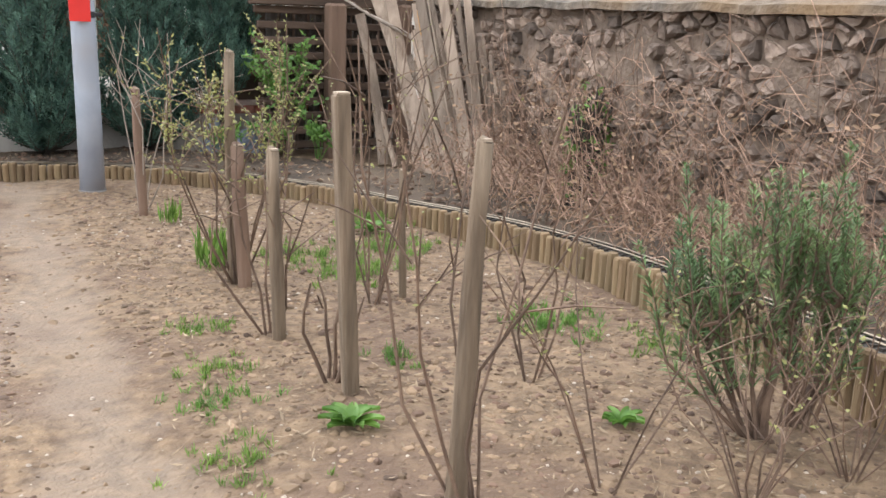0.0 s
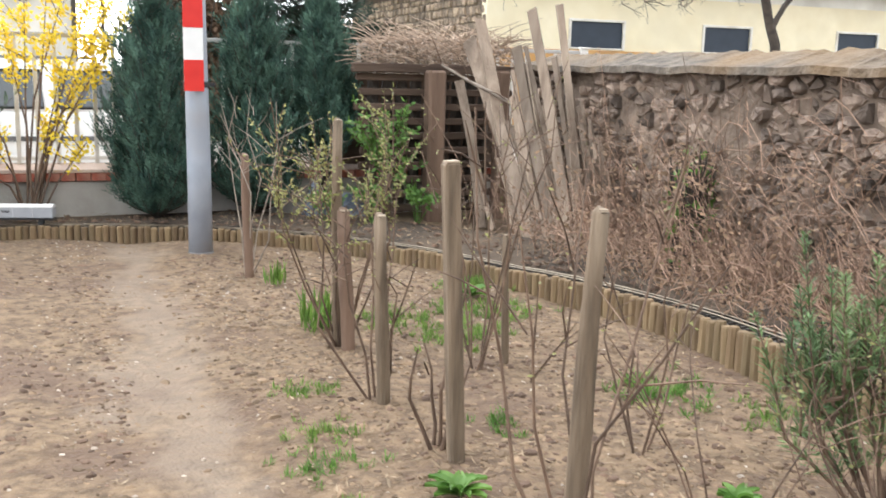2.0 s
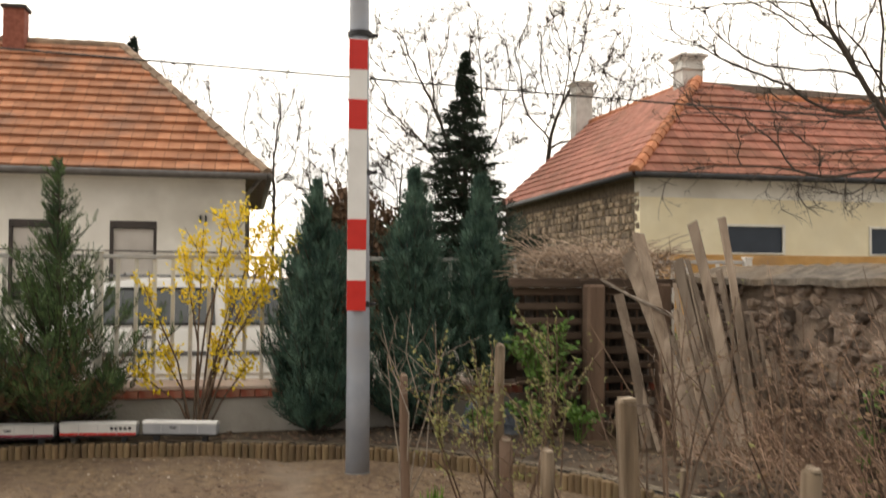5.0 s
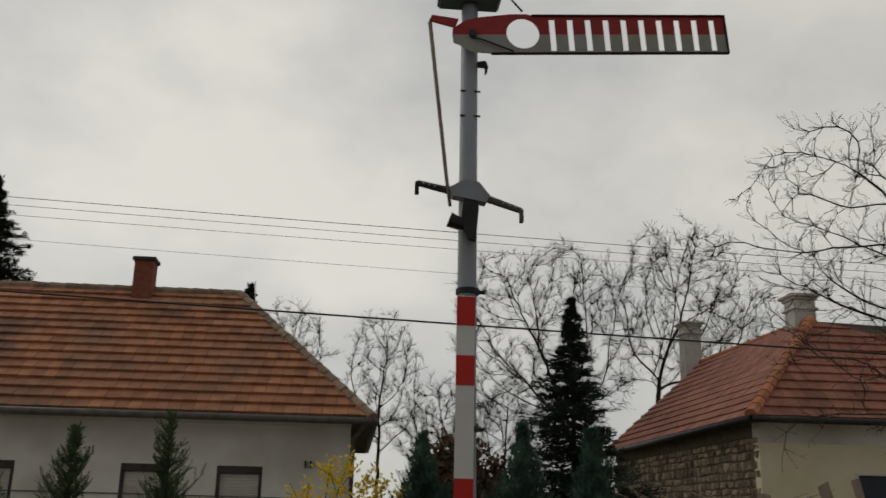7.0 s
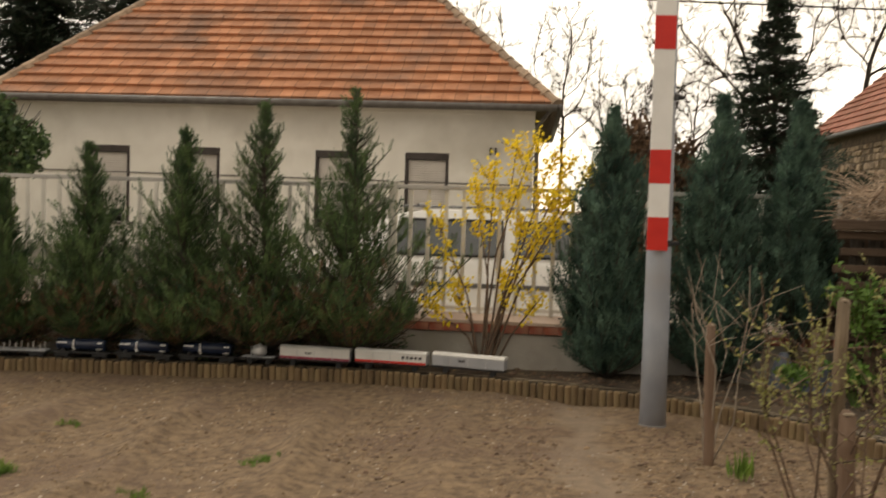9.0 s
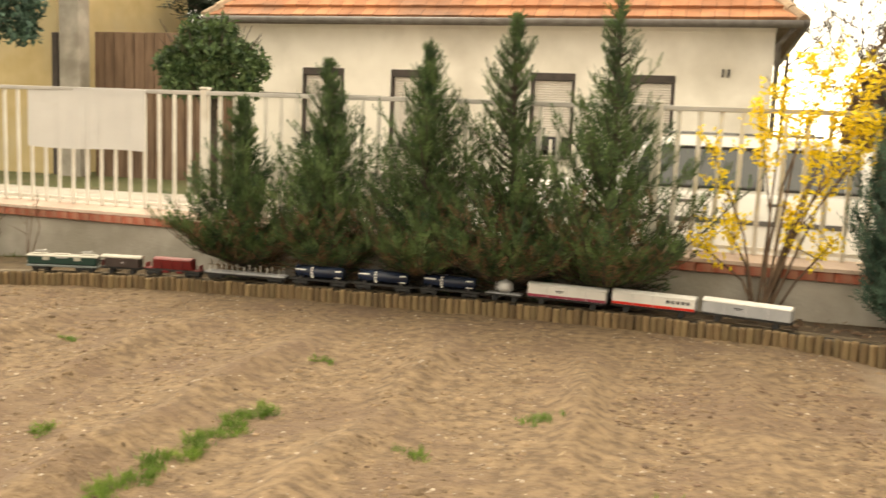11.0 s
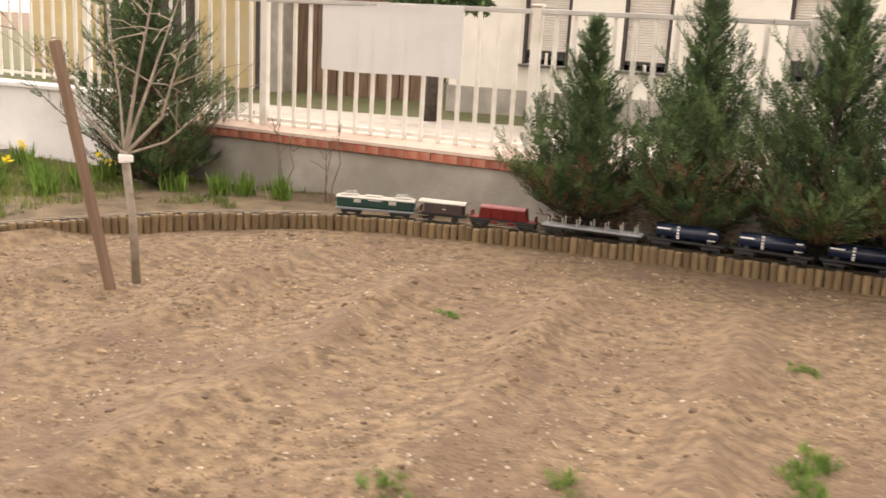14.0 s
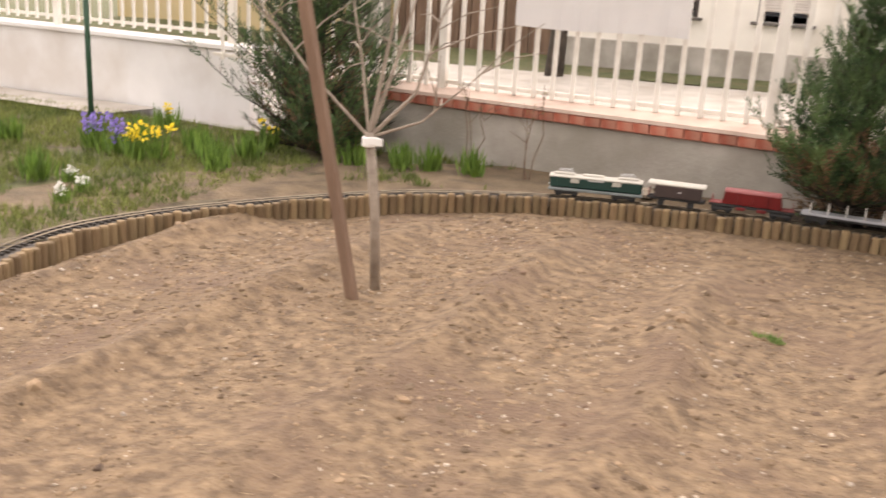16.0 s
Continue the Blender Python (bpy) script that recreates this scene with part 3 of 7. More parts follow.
def build_banner():
    """A plain white banner tied to the pickets."""
    g = Geo()
    xs, zs = span(-6.96, -5.70, 18), span(1.16, 1.70, 8)
    vs = [(x, fence_y(x) - 0.026 + 0.006 * math.sin(x * 41) * (1.72 - z) + 0.004 * noise.noise((x * 6, z * 6, 0)), z + 0.008 * math.sin(x * 5)) for z in zs for x in xs]
    n = len(xs)
    fs = [(j * n + i, j * n + i + 1, (j + 1) * n + i + 1, (j + 1) * n + i) for j in range(len(zs) - 1) for i in range(n - 1)]
    g.add(vs, fs)
    ob = solid("banner", g, M_BANNER, "plain white tarpaulin banner tied to the picket fence", "banner")
    md = ob.modifiers.new("thickness", 'SOLIDIFY')
    md.thickness = 0.004


build_banner()


# ---------------------------------------------------------------- houses
def tile_field(g, a, b, c, d, step_u, step_v, lift=0.03):
    """Courses of roof tiles on the plane with eave a to b and ridge d to c (the ends may slope in)."""
    a, b, c, d = (Vector(p) for p in (a, b, c, d))
    up = ((c + d) / 2 - (a + b) / 2)
    nrm = (b - a).cross(up).normalized()
    rows = max(1, round(((d - a) - (d - a).dot((b - a).normalized()) * (b - a).normalized()).length / step_v))
    for r in range(rows):
        t0, t1 = r / rows, min(1.0, (r + 1.12) / rows)
        l0, r0, l1, r1 = a.lerp(d, t0), b.lerp(c, t0), a.lerp(d, t1), b.lerp(c, t1)
        axis = (b - a).normalized()
        width = (r0 - l0).length
        n = max(1, round(width / step_u))
        for k in range(n):
            u0, u1 = k / n, (k + 1) / n
            j = 0.006 * rng.uniform(-1, 1)
            p0, p1 = l0.lerp(r0, u0) + axis * 0.004, l0.lerp(r0, u1) - axis * 0.004
            # the upper edge lies straight above the lower one, cut at the sloping ends
            w1 = (r1 - l1).length
            s0 = min(max((p0 - l1).dot(axis), 0), w1)
            s1 = min(max((p1 - l1).dot(axis), 0), w1)
            q0, q1 = l1 + axis * s0, l1 + axis * s1
            hi, lo = nrm * (lift + j), nrm * 0.004
            dn = nrm * (lift * 0.1)
            g.add([tuple(p0 + hi), tuple(p1 + hi), tuple(q1 + lo + dn), tuple(q0 + lo + dn), tuple(p0 - lo), tuple(p1 - lo)],
                  [(0, 1, 2, 3), (4, 5, 1, 0)])


def ridge_tiles(parent, a, b, mat, r=0.11, step=0.36):
    a, b = Vector(a), Vector(b)
    n = max(1, round((b - a).length / step))
    g = Geo()
    for i in range(n):
        g.tube([a.lerp(b, i / n), a.lerp(b, (i + 1.08) / n)], [r * 1.12, r * 0.95], 8)
    return part("ridge_tiles", g, mat, parent, kind="stuff")


def roof_slab(parent, faces):
    g = Geo()
    for f in faces:
        f = [Vector(p) for p in f]
        g.add([tuple(p) for p in f] + [tuple(p - Vector((0, 0, 0.12))) for p in f],
              [tuple(range(len(f))), tuple(range(2 * len(f) - 1, len(f) - 1, -1))] + [(k, (k + 1) % len(f), len(f) + (k + 1) % len(f), len(f) + k) for k in range(len(f))])
    return part("roof_deck", g, M_DARKWOOD, parent)


def shuttered_window(parent, x0, x1, z0, z1, y):
    """A window with its roller shutter down, in a dark box frame, and a sill."""
    w = (x0 + x1) / 2
    g = Geo().box((w, y + 0.02, z1 - 0.07), (x1 - x0, 0.10, 0.14), 0.01)
    g.box((x0 + 0.03, y + 0.02, (z0 + z1) / 2 - 0.07), (0.06, 0.10, z1 - z0 - 0.141), 0.01)
    g.box((x1 - 0.03, y + 0.02, (z0 + z1) / 2 - 0.07), (0.06, 0.10, z1 - z0 - 0.141), 0.01)
    win = part("window", g, M_FRAME, parent, "dark brown box frame")
    g = Geo()
    low = z0 + rng.choice((0.12, 0.22, 0.30))
    n = int((z1 - 0.14 - low) / 0.045)
    prof = [(y + 0.062, z1 - 0.14)]
    for i in range(n):
        top = z1 - 0.14 - 0.045 * i
        prof += [(y + 0.048, top - 0.004), (y + 0.040, top - 0.020), (y + 0.048, top - 0.039), (y + 0.056, top - 0.043)]
    prof.append((y + 0.062, z1 - 0.14 - 0.045 * n))
    g.prism(prof, x1 - x0 - 0.125, lambda a, b, c: (x0 + 0.0625 + c, a, b))
    part("shutter", g, M_SHUTTER, win, "lowered pale roller shutter")
    part("pane", Geo().box((w, y + 0.075, (z0 + z1) / 2), (x1 - x0 - 0.13, 0.01, z1 - z0 - 0.2)), M_DARKGLASS, win)
    part("casement", Geo().box((w, y + 0.055, (z0 + low) / 2), (0.06, 0.02, low - z0), 0.004), M_FENCE, win)
    part("sill", Geo().box((w, y - 0.05, z0 - 0.03), (x1 - x0 + 0.16, 0.18, 0.05), 0.01), M_GUTTER, win)


def wall_with_holes(x0, x1, z0, z1, y, holes, depth=0.3):
    """A wall along x with openings right through it, in one piece."""
    xs = sorted({x0, x1, *(h[0] for h in holes), *(h[1] for h in holes)})
    zs = sorted({z0, z1, *(h[2] for h in holes), *(h[3] for h in holes)})
    full = {(i, k) for i in range(len(xs) - 1) for k in range(len(zs) - 1)
            if not any(a <= xs[i] < b and c <= zs[k] < d for a, b, c, d in holes)}
    g, seen = Geo(), {}

    def at(i, k, back):
        if (i, k, back) not in seen:
            seen[i, k, back] = len(g.v)
            g.v.append((xs[i], y + depth * back, zs[k]))
        return seen[i, k, back]

    for i, k in sorted(full):
        g.f.append((at(i, k, 0), at(i + 1, k, 0), at(i + 1, k + 1, 0), at(i, k + 1, 0)))
        g.f.append((at(i, k + 1, 1), at(i + 1, k + 1, 1), at(i + 1, k, 1), at(i, k, 1)))
        for di, dk, a, b in ((-1, 0, (i, k + 1), (i, k)), (1, 0, (i + 1, k), (i + 1, k + 1)), (0, -1, (i, k), (i + 1, k)), (0, 1, (i + 1, k + 1), (i, k + 1))):
            if (i + di, k + dk) not in full:
                g.f.append((at(*b, 0), at(*a, 0), at(*a, 1), at(*b, 1)))
    return g


def build_house_left():
    house = thing("house", (0, 0, 0), "cream plastered house with an orange tiled hip roof", "house")
    wins = [(-9.06, -8.16), (-7.18, -6.32), (-4.40, -3.57), (-2.63, -1.78)]
    zb = -0.1
    part("wall", wall_with_holes(-10.55, -0.15, zb, 3.46, 18.58, [(a, b, 1.02, 2.54) for a, b in wins]), M_PLASTER, house)
    for c, size in (((-0.30, 22.5, 1.68), (0.3, 7.2, 3.56)), ((-10.40, 22.5, 1.68), (0.3, 7.2, 3.56)), ((-5.35, 26.26, 1.68), (10.4, 0.3, 3.56))):
        part("wall", Geo().box(c, size), M_PLASTER, house)
    part("wall_base", Geo().box((-5.35, 18.565, 0.25), (10.44, 0.06, 0.55), 0.01), M_PLINTH, house, "grey plastered base")
    for a, b in wins:
        shuttered_window(house, a, b, 1.02, 2.54, 18.60)
    # thin plaster line under the window tops
    part("trim", Geo().box((-5.35, 18.572, 3.36), (10.42, 0.03, 0.12), 0.008), M_PLASTER, house)
    e0, e1, f, k, z = -11.0, 0.25, 18.12, 26.7, 3.46
    r0, r1, ry, rz = -8.45, -2.95, 22.4, 6.72
    c = [(e0, f, z), (e1, f, z), (e1, k, z), (e0, k, z)]
    ra, rb = (r0, ry, rz), (r1, ry, rz)
    roof = part("roof", Geo().box((-5.36, 18.33, 3.46), (11.1, 0.42, 0.05), 0.01).box((0.05, 22.4, 3.46), (0.42, 8.1, 0.05), 0.01), M_DARKWOOD, house, "dark timber soffit")
    roof_slab(house, [(c[0], c[1], rb, ra), (c[1], c[2], rb), (c[2], c[3], ra, rb), (c[3], c[0], ra)])
    g = Geo()
    tile_field(g, c[0], c[1], rb, ra, 0.24, 0.36, 0.075)
    tile_field(g, c[1], c[2], rb, rb, 0.24, 0.36, 0.075)
    tile_field(g, c[3], c[0], ra, ra, 0.24, 0.36, 0.075)
    part("roof_tiles", g, M_ROOFL, house, "courses of weathered orange clay tiles", kind="stuff")
    ridge_tiles(house, ra, rb, M_RIDGEOLD)
    ridge_tiles(house, c[1], rb, M_RIDGEOLD)
    ridge_tiles(house, c[0], ra, M_RIDGEOLD)
    gut = Geo().tube([(e0, f - 0.06, z - 0.04), (e1, f - 0.06, z - 0.06)], 0.07, 8).tube([(e1 + 0.05, f - 0.06, z - 0.05), (e1 + 0.05, k, z - 0.05)], 0.07, 8)
    part("gutter", gut, M_GUTTER, house, smooth=True)
    part("downpipe", Geo().tube([(e1 - 0.1, f + 0.02, z - 0.08), (-0.1, 18.5, 3.1), (-0.1, 18.5, 0.2)], 0.045, 8), M_GUTTER, house, smooth=True)
    ch = part("chimney", Geo().box((-5.17, 22.2, 6.92), (0.44, 0.46, 0.95), 0.01), M_CHIML, house, "red brick chimney")
    part("chimney_cap", Geo().box((-5.17, 22.2, 7.40), (0.54, 0.56, 0.09), 0.015), M_FRAME, ch)
    # two small dark fittings on the wall
    for dx in (0, 0.10):
        part("wall_hook", Geo().box((-0.98 + dx, 18.55, 2.60), (0.035, 0.05, 0.14), 0.006), M_IRON, house)
    part("cable", Geo().tube([(-10.5, 18.56, 2.02), (-5, 18.56, 1.99), (-0.2, 18.56, 1.96)], 0.012, 5), M_GUTTER, house)


build_house_left()


def jitter_grid(u0, u1, v0, v1, du, dv, place):
    """Quads of a running, jittered bond laid by place(u, v)."""
    quads = []
    v = v0
    row = 0
    lows = {}
    levels = [v0]
    while levels[-1] < v1 - dv * 0.6:
        levels.append(levels[-1] + dv * rng.uniform(0.7, 1.35))
    levels[-1] = v1
    wob = lambda u, k: levels[k] + (0.28 * dv * noise.noise((u * 1.9, k * 3.7, 0)) if 0 < k < len(levels) - 1 else 0)
    for k in range(len(levels) - 1):
        u = u0 - rng.uniform(0, du * 0.6)
        while u < u1:
            w = du * rng.uniform(0.55, 1.5)
            s0, s1 = rng.uniform(-0.04, 0.04), rng.uniform(-0.04, 0.04)
            a, b = max(u, u0), min(u + w, u1)
            if b - a > 0.03:
                quads.append([place(a + s0, wob(a, k)), place(b + s1, wob(b, k)), place(b - s1, wob(b, k + 1)), place(a - s0, wob(a, k + 1))])
            u += w
    return quads


def build_house_right():
    house = thing("house", (0, 0, 0), "yellow plastered house with rubble side wall and red tiled roof", "house")
    x0, x1, y0, y1, zt = 9.0, 25.0, 20.8, 32.5, 4.0
    wins = [(11.26, 12.72), (15.18, 16.62), (19.6, 21.0)]
    part("wall", wall_with_holes(x0, x1, -0.2, 3.45, y0, [(a, b, 2.15, 2.78) for a, b in wins]), M_CREAMYELLOW, house, "pale yellow plaster")
    part("wall_base", Geo().box(((x0 + x1) / 2, y0 - 0.012, 0.95), (x1 - x0 + 0.01, 0.05, 2.28), 0.008), M_OCHRE, house, "ochre painted base")
    part("wall", Geo().box(((x0 + x1) / 2, y0 + 0.148, 3.72), (x1 - x0 + 0.02, 0.32, 0.54)), M_PLASTER, house, "white band under the eaves")
    for a, b in wins:
        g = Geo()
        g.box(((a + b) / 2, y0 - 0.01, 2.81), (b - a + 0.14, 0.06, 0.06), 0.008).box(((a + b) / 2, y0 - 0.01, 2.13), (b - a + 0.14, 0.06, 0.04), 0.008)
        g.box((a - 0.035, y0 - 0.01, 2.465), (0.07, 0.06, 0.629), 0.008).box((b + 0.035, y0 - 0.01, 2.465), (0.07, 0.06, 0.629), 0.008)
        win = part("window", g, M_FENCE, house, "white frame")
        part("shutter", Geo().box(((a + b) / 2, y0 + 0.03, 2.465), (b - a, 0.02, 0.629)), M_BLUEPANE, win, "dark blue closed pane")
    side = part("side_wall", Geo().box((x0 + 0.15, (y0 + y1) / 2 + 0.16, 1.9), (0.28, y1 - y0 - 0.32, 4.2)), M_JOINT_EAVESHADE, house, "rubble stone gable side")
    quads = jitter_grid(y0 + 0.02, y1, 0.3, 3.60, 0.27, 0.18, lambda u, v: (x0 + 0.01, u, v))
    g = Geo()
    for q in quads:
        c = sum((Vector(p) for p in q), Vector()) / 4
        r = []
        for k in range(4):
            p, p2 = Vector(q[k]), Vector(q[(k + 1) % 4])
            r += [p.lerp(c, rng.uniform(0.12, 0.34)), p.lerp(p2, rng.uniform(0.35, 0.65)).lerp(c, rng.uniform(0.08, 0.22))]
        d = Vector((-rng.uniform(0.005, 0.06), 0, 0))
        r2 = [p.lerp(c, 0.22) + d for p in r]
        g.add([tuple(p) for p in r + r2], [tuple(range(8, 16))] + [(k, (k + 1) % 8, 8 + (k + 1) % 8, 8 + k) for k in range(8)])
    part("stonework", g, material("far_rubble", (0.17, 0.128, 0.090), (0.42, 0.32, 0.22), 9, 0.92, bump=0.9, bscale=24, island=0.5, stain=(0.13, 0.10, 0.075), stain_scale=3), side, kind="stuff")
    # eave shadow on the side wall, built as a dark strip
    part("wall", Geo().box((x0 + 0.14, (y0 + y1) / 2 + 0.16, 3.79), (0.31, y1 - y0 - 0.3, 0.36)), M_JOINT_EAVESHADE, house, "dark band standing in for the eave shadow")
    e, ez = 0.42, 3.98
    ax, az, ya, yb = 12.0, 6.95, 23.75, 31.9
    X0, X1, Y0, Y1 = x0 - 0.32, x1 + e, y0 - e, y1 + e
    A, B = (ax, ya, az), (ax, yb, az + 0.15)
    kx, kz = X1, 6.42
    ky = Y0 + (kz - ez) / (az - ez) * (ya - Y0)
    jx = X0 + (kz - ez) / (az - ez) * (ax - X0)
    front = [(X0, Y0, ez), (X1, Y0, ez), (X1, ky, kz), (13.0, ky, kz)]
    roof_slab(house, [((X0, Y0, ez), A, B, (X0, Y1, ez)), ((X0, Y0, ez), (X1, Y0, ez), (X1, ky, kz), A), ((X1, ky, kz), (X1, ky + 4, ez), (A[0], ky + 4, ez), A),
                      ((X0, Y1, ez), B, (15.5, Y1, ez)), (A, B, (15.5, Y1, ez), (15.5, 24, ez))])
    g = Geo()
    tile_field(g, (X0, Y1, ez), (X0, Y0, ez), A, B, 0.26, 0.36, 0.065)
    tile_field(g, (X0, Y0, ez), (X1, Y0, ez), (X1, ky, kz), (jx, ky, kz), 0.26, 0.36, 0.065)
    tile_field(g, (jx, ky, kz), (jx + 2.4, ky, kz), A, A, 0.26, 0.36, 0.065)
    part("roof_tiles", g, M_ROOFR, house, "courses of red clay tiles", kind="stuff")
    ridge_tiles(house, (X0, Y0, ez + 0.03), (A[0], A[1], A[2] + 0.03), M_RIDGE, 0.14)
    ridge_tiles(house, A, B, M_RIDGE, 0.12)
    ridge_tiles(house, (13.4, ky, kz), (X1, ky, kz), M_RIDGE, 0.12)
    part("gutter", Geo().tube([(X0, Y0 - 0.05, ez - 0.05), (X1, Y0 - 0.05, ez - 0.05)], 0.075, 8).tube([(X0 - 0.05, Y0, ez - 0.05), (X0 - 0.05, Y1, ez - 0.05)], 0.075, 8), M_IRON, house, smooth=True)
    part("soffit", Geo().box(((X0 + X1) / 2, Y0 + 0.2, ez - 0.05), (X1 - X0, 0.42, 0.05)).box((X0 + 0.2, (Y0 + Y1) / 2, ez - 0.055), (0.42, Y1 - Y0, 0.05)), M_DARKWOOD, house)
    for cx, cy, z0, z1, w in ((12.05, 24.45, 6.3, 7.68, 0.62), (11.77, 32.3, 6.4, 8.47, 0.62)):
        ch = part("chimney", Geo().box((cx, cy, (z0 + z1) / 2), (w, w, z1 - z0), 0.02), M_CHIMW, house, "white plastered chimney")
        cap = Geo().box((cx, cy, z1 - 0.30), (w + 0.12, w + 0.12, 0.07), 0.02).box((cx, cy, z1 - 0.02), (w + 0.10, w + 0.10, 0.07), 0.02).box((cx, cy, z1 + 0.07), (w + 0.24, w + 0.24, 0.10), 0.03)
        part("chimney_cap", cap, M_CHIMW, ch)


build_house_right()


def build_yellow_house():
    """The house across the road behind the banner."""
    house = thing("house", (0, 0, 0), "yellow house wall with brown gate behind the fence", "house")
    part("wall", Geo().box((-19.8, 20.2, 2.3), (7.4, 0.3, 5.0)), M_YELLOW, house, "ochre yellow plaster")
    part("wall", Geo().box((-16.25, 23.0, 2.3), (0.3, 5.28, 5.0)), M_YELLOW, house, "ochre yellow plaster")
    part("gate_post", Geo().box((-15.5, 19.9, 2.2), (0.55, 0.4, 4.6), 0.02), M_PLINTH, house, "grey concrete post")
    part("door", Geo().box((-16.1, 20.0, 1.5), (0.16, 0.1, 3.6), 0.01), M_FRAME, house)
    gate = part("gate", Geo().box((-13.35, 20.36, 0.6), (3.8, 0.05, 0.14), 0.01).box((-13.35, 20.36, 2.7), (3.8, 0.05, 0.14), 0.01), M_POSTWOOD, house, "brown board gate")
    for i in range(14):
        part("board", Geo().box((-15.1 + 0.27 * i, 20.3, 1.65), (0.25, 0.06, 3.4), 0.01), M_POSTWOOD, gate)
    for x in (-18.6, -20.4):
        g = Geo()
        g.box((x, 20.02, 1.5), (0.9, 0.08, 1.4), 0.01)
        part("window", g, M_FRAME, house)
    g = Geo()
    c = [(-24, 19.7, 4.85), (-15.9, 19.7, 4.85), (-15.9, 23, 7.0), (-24, 23, 7.0)]
    tile_field(g, *c, 0.26, 0.36, 0.065)
    part("roof_tiles", g, M_ROOFL, house, kind="stuff")
    roof_slab(house, [c])


build_yellow_house()


# ---------------------------------------------------------------- stone wall beside the track
def cells(parent, u0, u1, v0, v1, count, x):
    """Irregular rubble stones: cells round scattered seeds, each a stone of its own."""
    r = random.Random(301)
    flat = 1.45
    seeds = []
    tries = made = 0
    rest = Geo()
    while len(seeds) < count and tries < 60000:
        tries += 1
        p = (r.uniform(u0, u1), r.uniform(v0, v1))
        need = r.choice((0.06, 0.08, 0.11, 0.15, 0.21)) * max(0.55, 1 - tries / 30000)
        if all(math.hypot(p[0] - q[0], (p[1] - q[1]) * flat) > need for q in seeds):
            seeds.append(p)
    for p in seeds:
        poly = [(u0, v0), (u1, v0), (u1, v1), (u0, v1)]
        for q in sorted(seeds, key=lambda s: (s[0] - p[0]) ** 2 + ((s[1] - p[1]) * flat) ** 2)[1:16]:
            nx, ny = q[0] - p[0], (q[1] - p[1]) * flat * flat
            mx, my = (p[0] + q[0]) / 2, (p[1] + q[1]) / 2
            side = lambda a: (a[0] - mx) * nx + (a[1] - my) * ny
            out = []
            for a, b in zip(poly, poly[1:] + poly[:1]):
                sa, sb = side(a), side(b)
                if sa <= 0:
                    out.append(a)
                if (sa < 0) != (sb < 0):
                    t = sa / (sa - sb)
                    out.append((a[0] + (b[0] - a[0]) * t, a[1] + (b[1] - a[1]) * t))
            poly = out
            if len(poly) < 3:
                break
        if len(poly) < 3:
            continue
        c = (sum(a[0] for a in poly) / len(poly), sum(a[1] for a in poly) / len(poly))
        edge = []
        for a, b in zip(poly, poly[1:] + poly[:1]):
            for t in (0.0, 0.5):
                m = (a[0] + (b[0] - a[0]) * t, a[1] + (b[1] - a[1]) * t)
                k = 1 - (0.12 if t == 0 else 0.06) - r.uniform(0, 0.10)
                edge.append(((m[0] - c[0]) * k, (m[1] - c[1]) * k))
        n = len(edge)
        d = r.uniform(0.004, 0.060)
        tu, tv = r.uniform(-0.40, 0.40), r.uniform(-0.55, 0.25)
        vs = [(0.04, a, b) for a, b in edge]
        vs += [(-d * r.uniform(0.8, 1.05) + tu * a * 0.7 + tv * b * 0.7, a * 0.88, b * 0.88) for a, b in edge]
        vs += [(-d * r.uniform(1.0, 1.35) + tu * a * 0.5 + tv * b * 0.5 + r.uniform(-0.014, 0.014), a * 0.62 + r.uniform(-0.006, 0.006), b * 0.62 + r.uniform(-0.006, 0.006)) for a, b in edge]
        fs = [(k, (k + 1) % n, n + (k + 1) % n, n + k) for k in range(n)] + [(n + k, n + (k + 1) % n, 2 * n + (k + 1) % n, 2 * n + k) for k in range(n)] + [tuple(2 * n + k for k in range(n))]
        if noise.noise((c[0] * 2.1, c[1] * 2.9, 31)) > 0.30:
            continue
        if made < 300 and c[0] < 4.9:
            made += 1
            ob = new("stone", Geo().add(vs, fs).mesh("stone", M_STONE))
            ob.parent = parent
            ob.location = (x, c[0], c[1])
        else:
            rest.add([(x + a, c[0] + b, c[1] + e) for a, b, e in vs], fs)
    part("stonework", rest, M_STONEREST, parent, kind="stuff")


def build_stone_wall():
    x, y0, y1, top = 3.5, -6.0, 7.4, 1.52
    wall = solid("stone_wall", Geo().box((x + 0.30, (y0 + y1) / 2, (top - 0.2) / 2), (0.52, y1 - y0, top + 0.2)), M_WALLFILL, "old rubble stone garden wall with mortar coping", "wall", "structure")
    cells(wall, 1.4, 7.35, 0.36, top - 0.01, 560, x + 0.047)
    g = Geo()
    n = 300
    for i in range(n + 1):
        y = y0 + (y1 - y0) * i / n
        j = 0.02 * noise.noise((y * 3, 0, 0))
        k = 0.030 * noise.noise((y * 9, 4, 0)) + 0.012 * noise.noise((y * 31, 4, 0))
        g.v.extend([(x - 0.05 + k, y, top - 0.02 + j), (x - 0.045 + k, y, top + 0.025 + j), (x + 0.30, y, top + 0.125 + j + k), (x + 0.66, y, top + 0.05 + j), (x + 0.66, y, top - 0.02)])
        if i:
            b = 5 * i
            g.f.extend((b - 5 + t, b - 4 + t, b + 1 + t, b + t) for t in range(4))
            g.f.append((b - 1, b - 5, b, b + 4))
    part("coping", g, M_COPING, wall, "sloping mortar coping with orange lichen")


build_stone_wall()


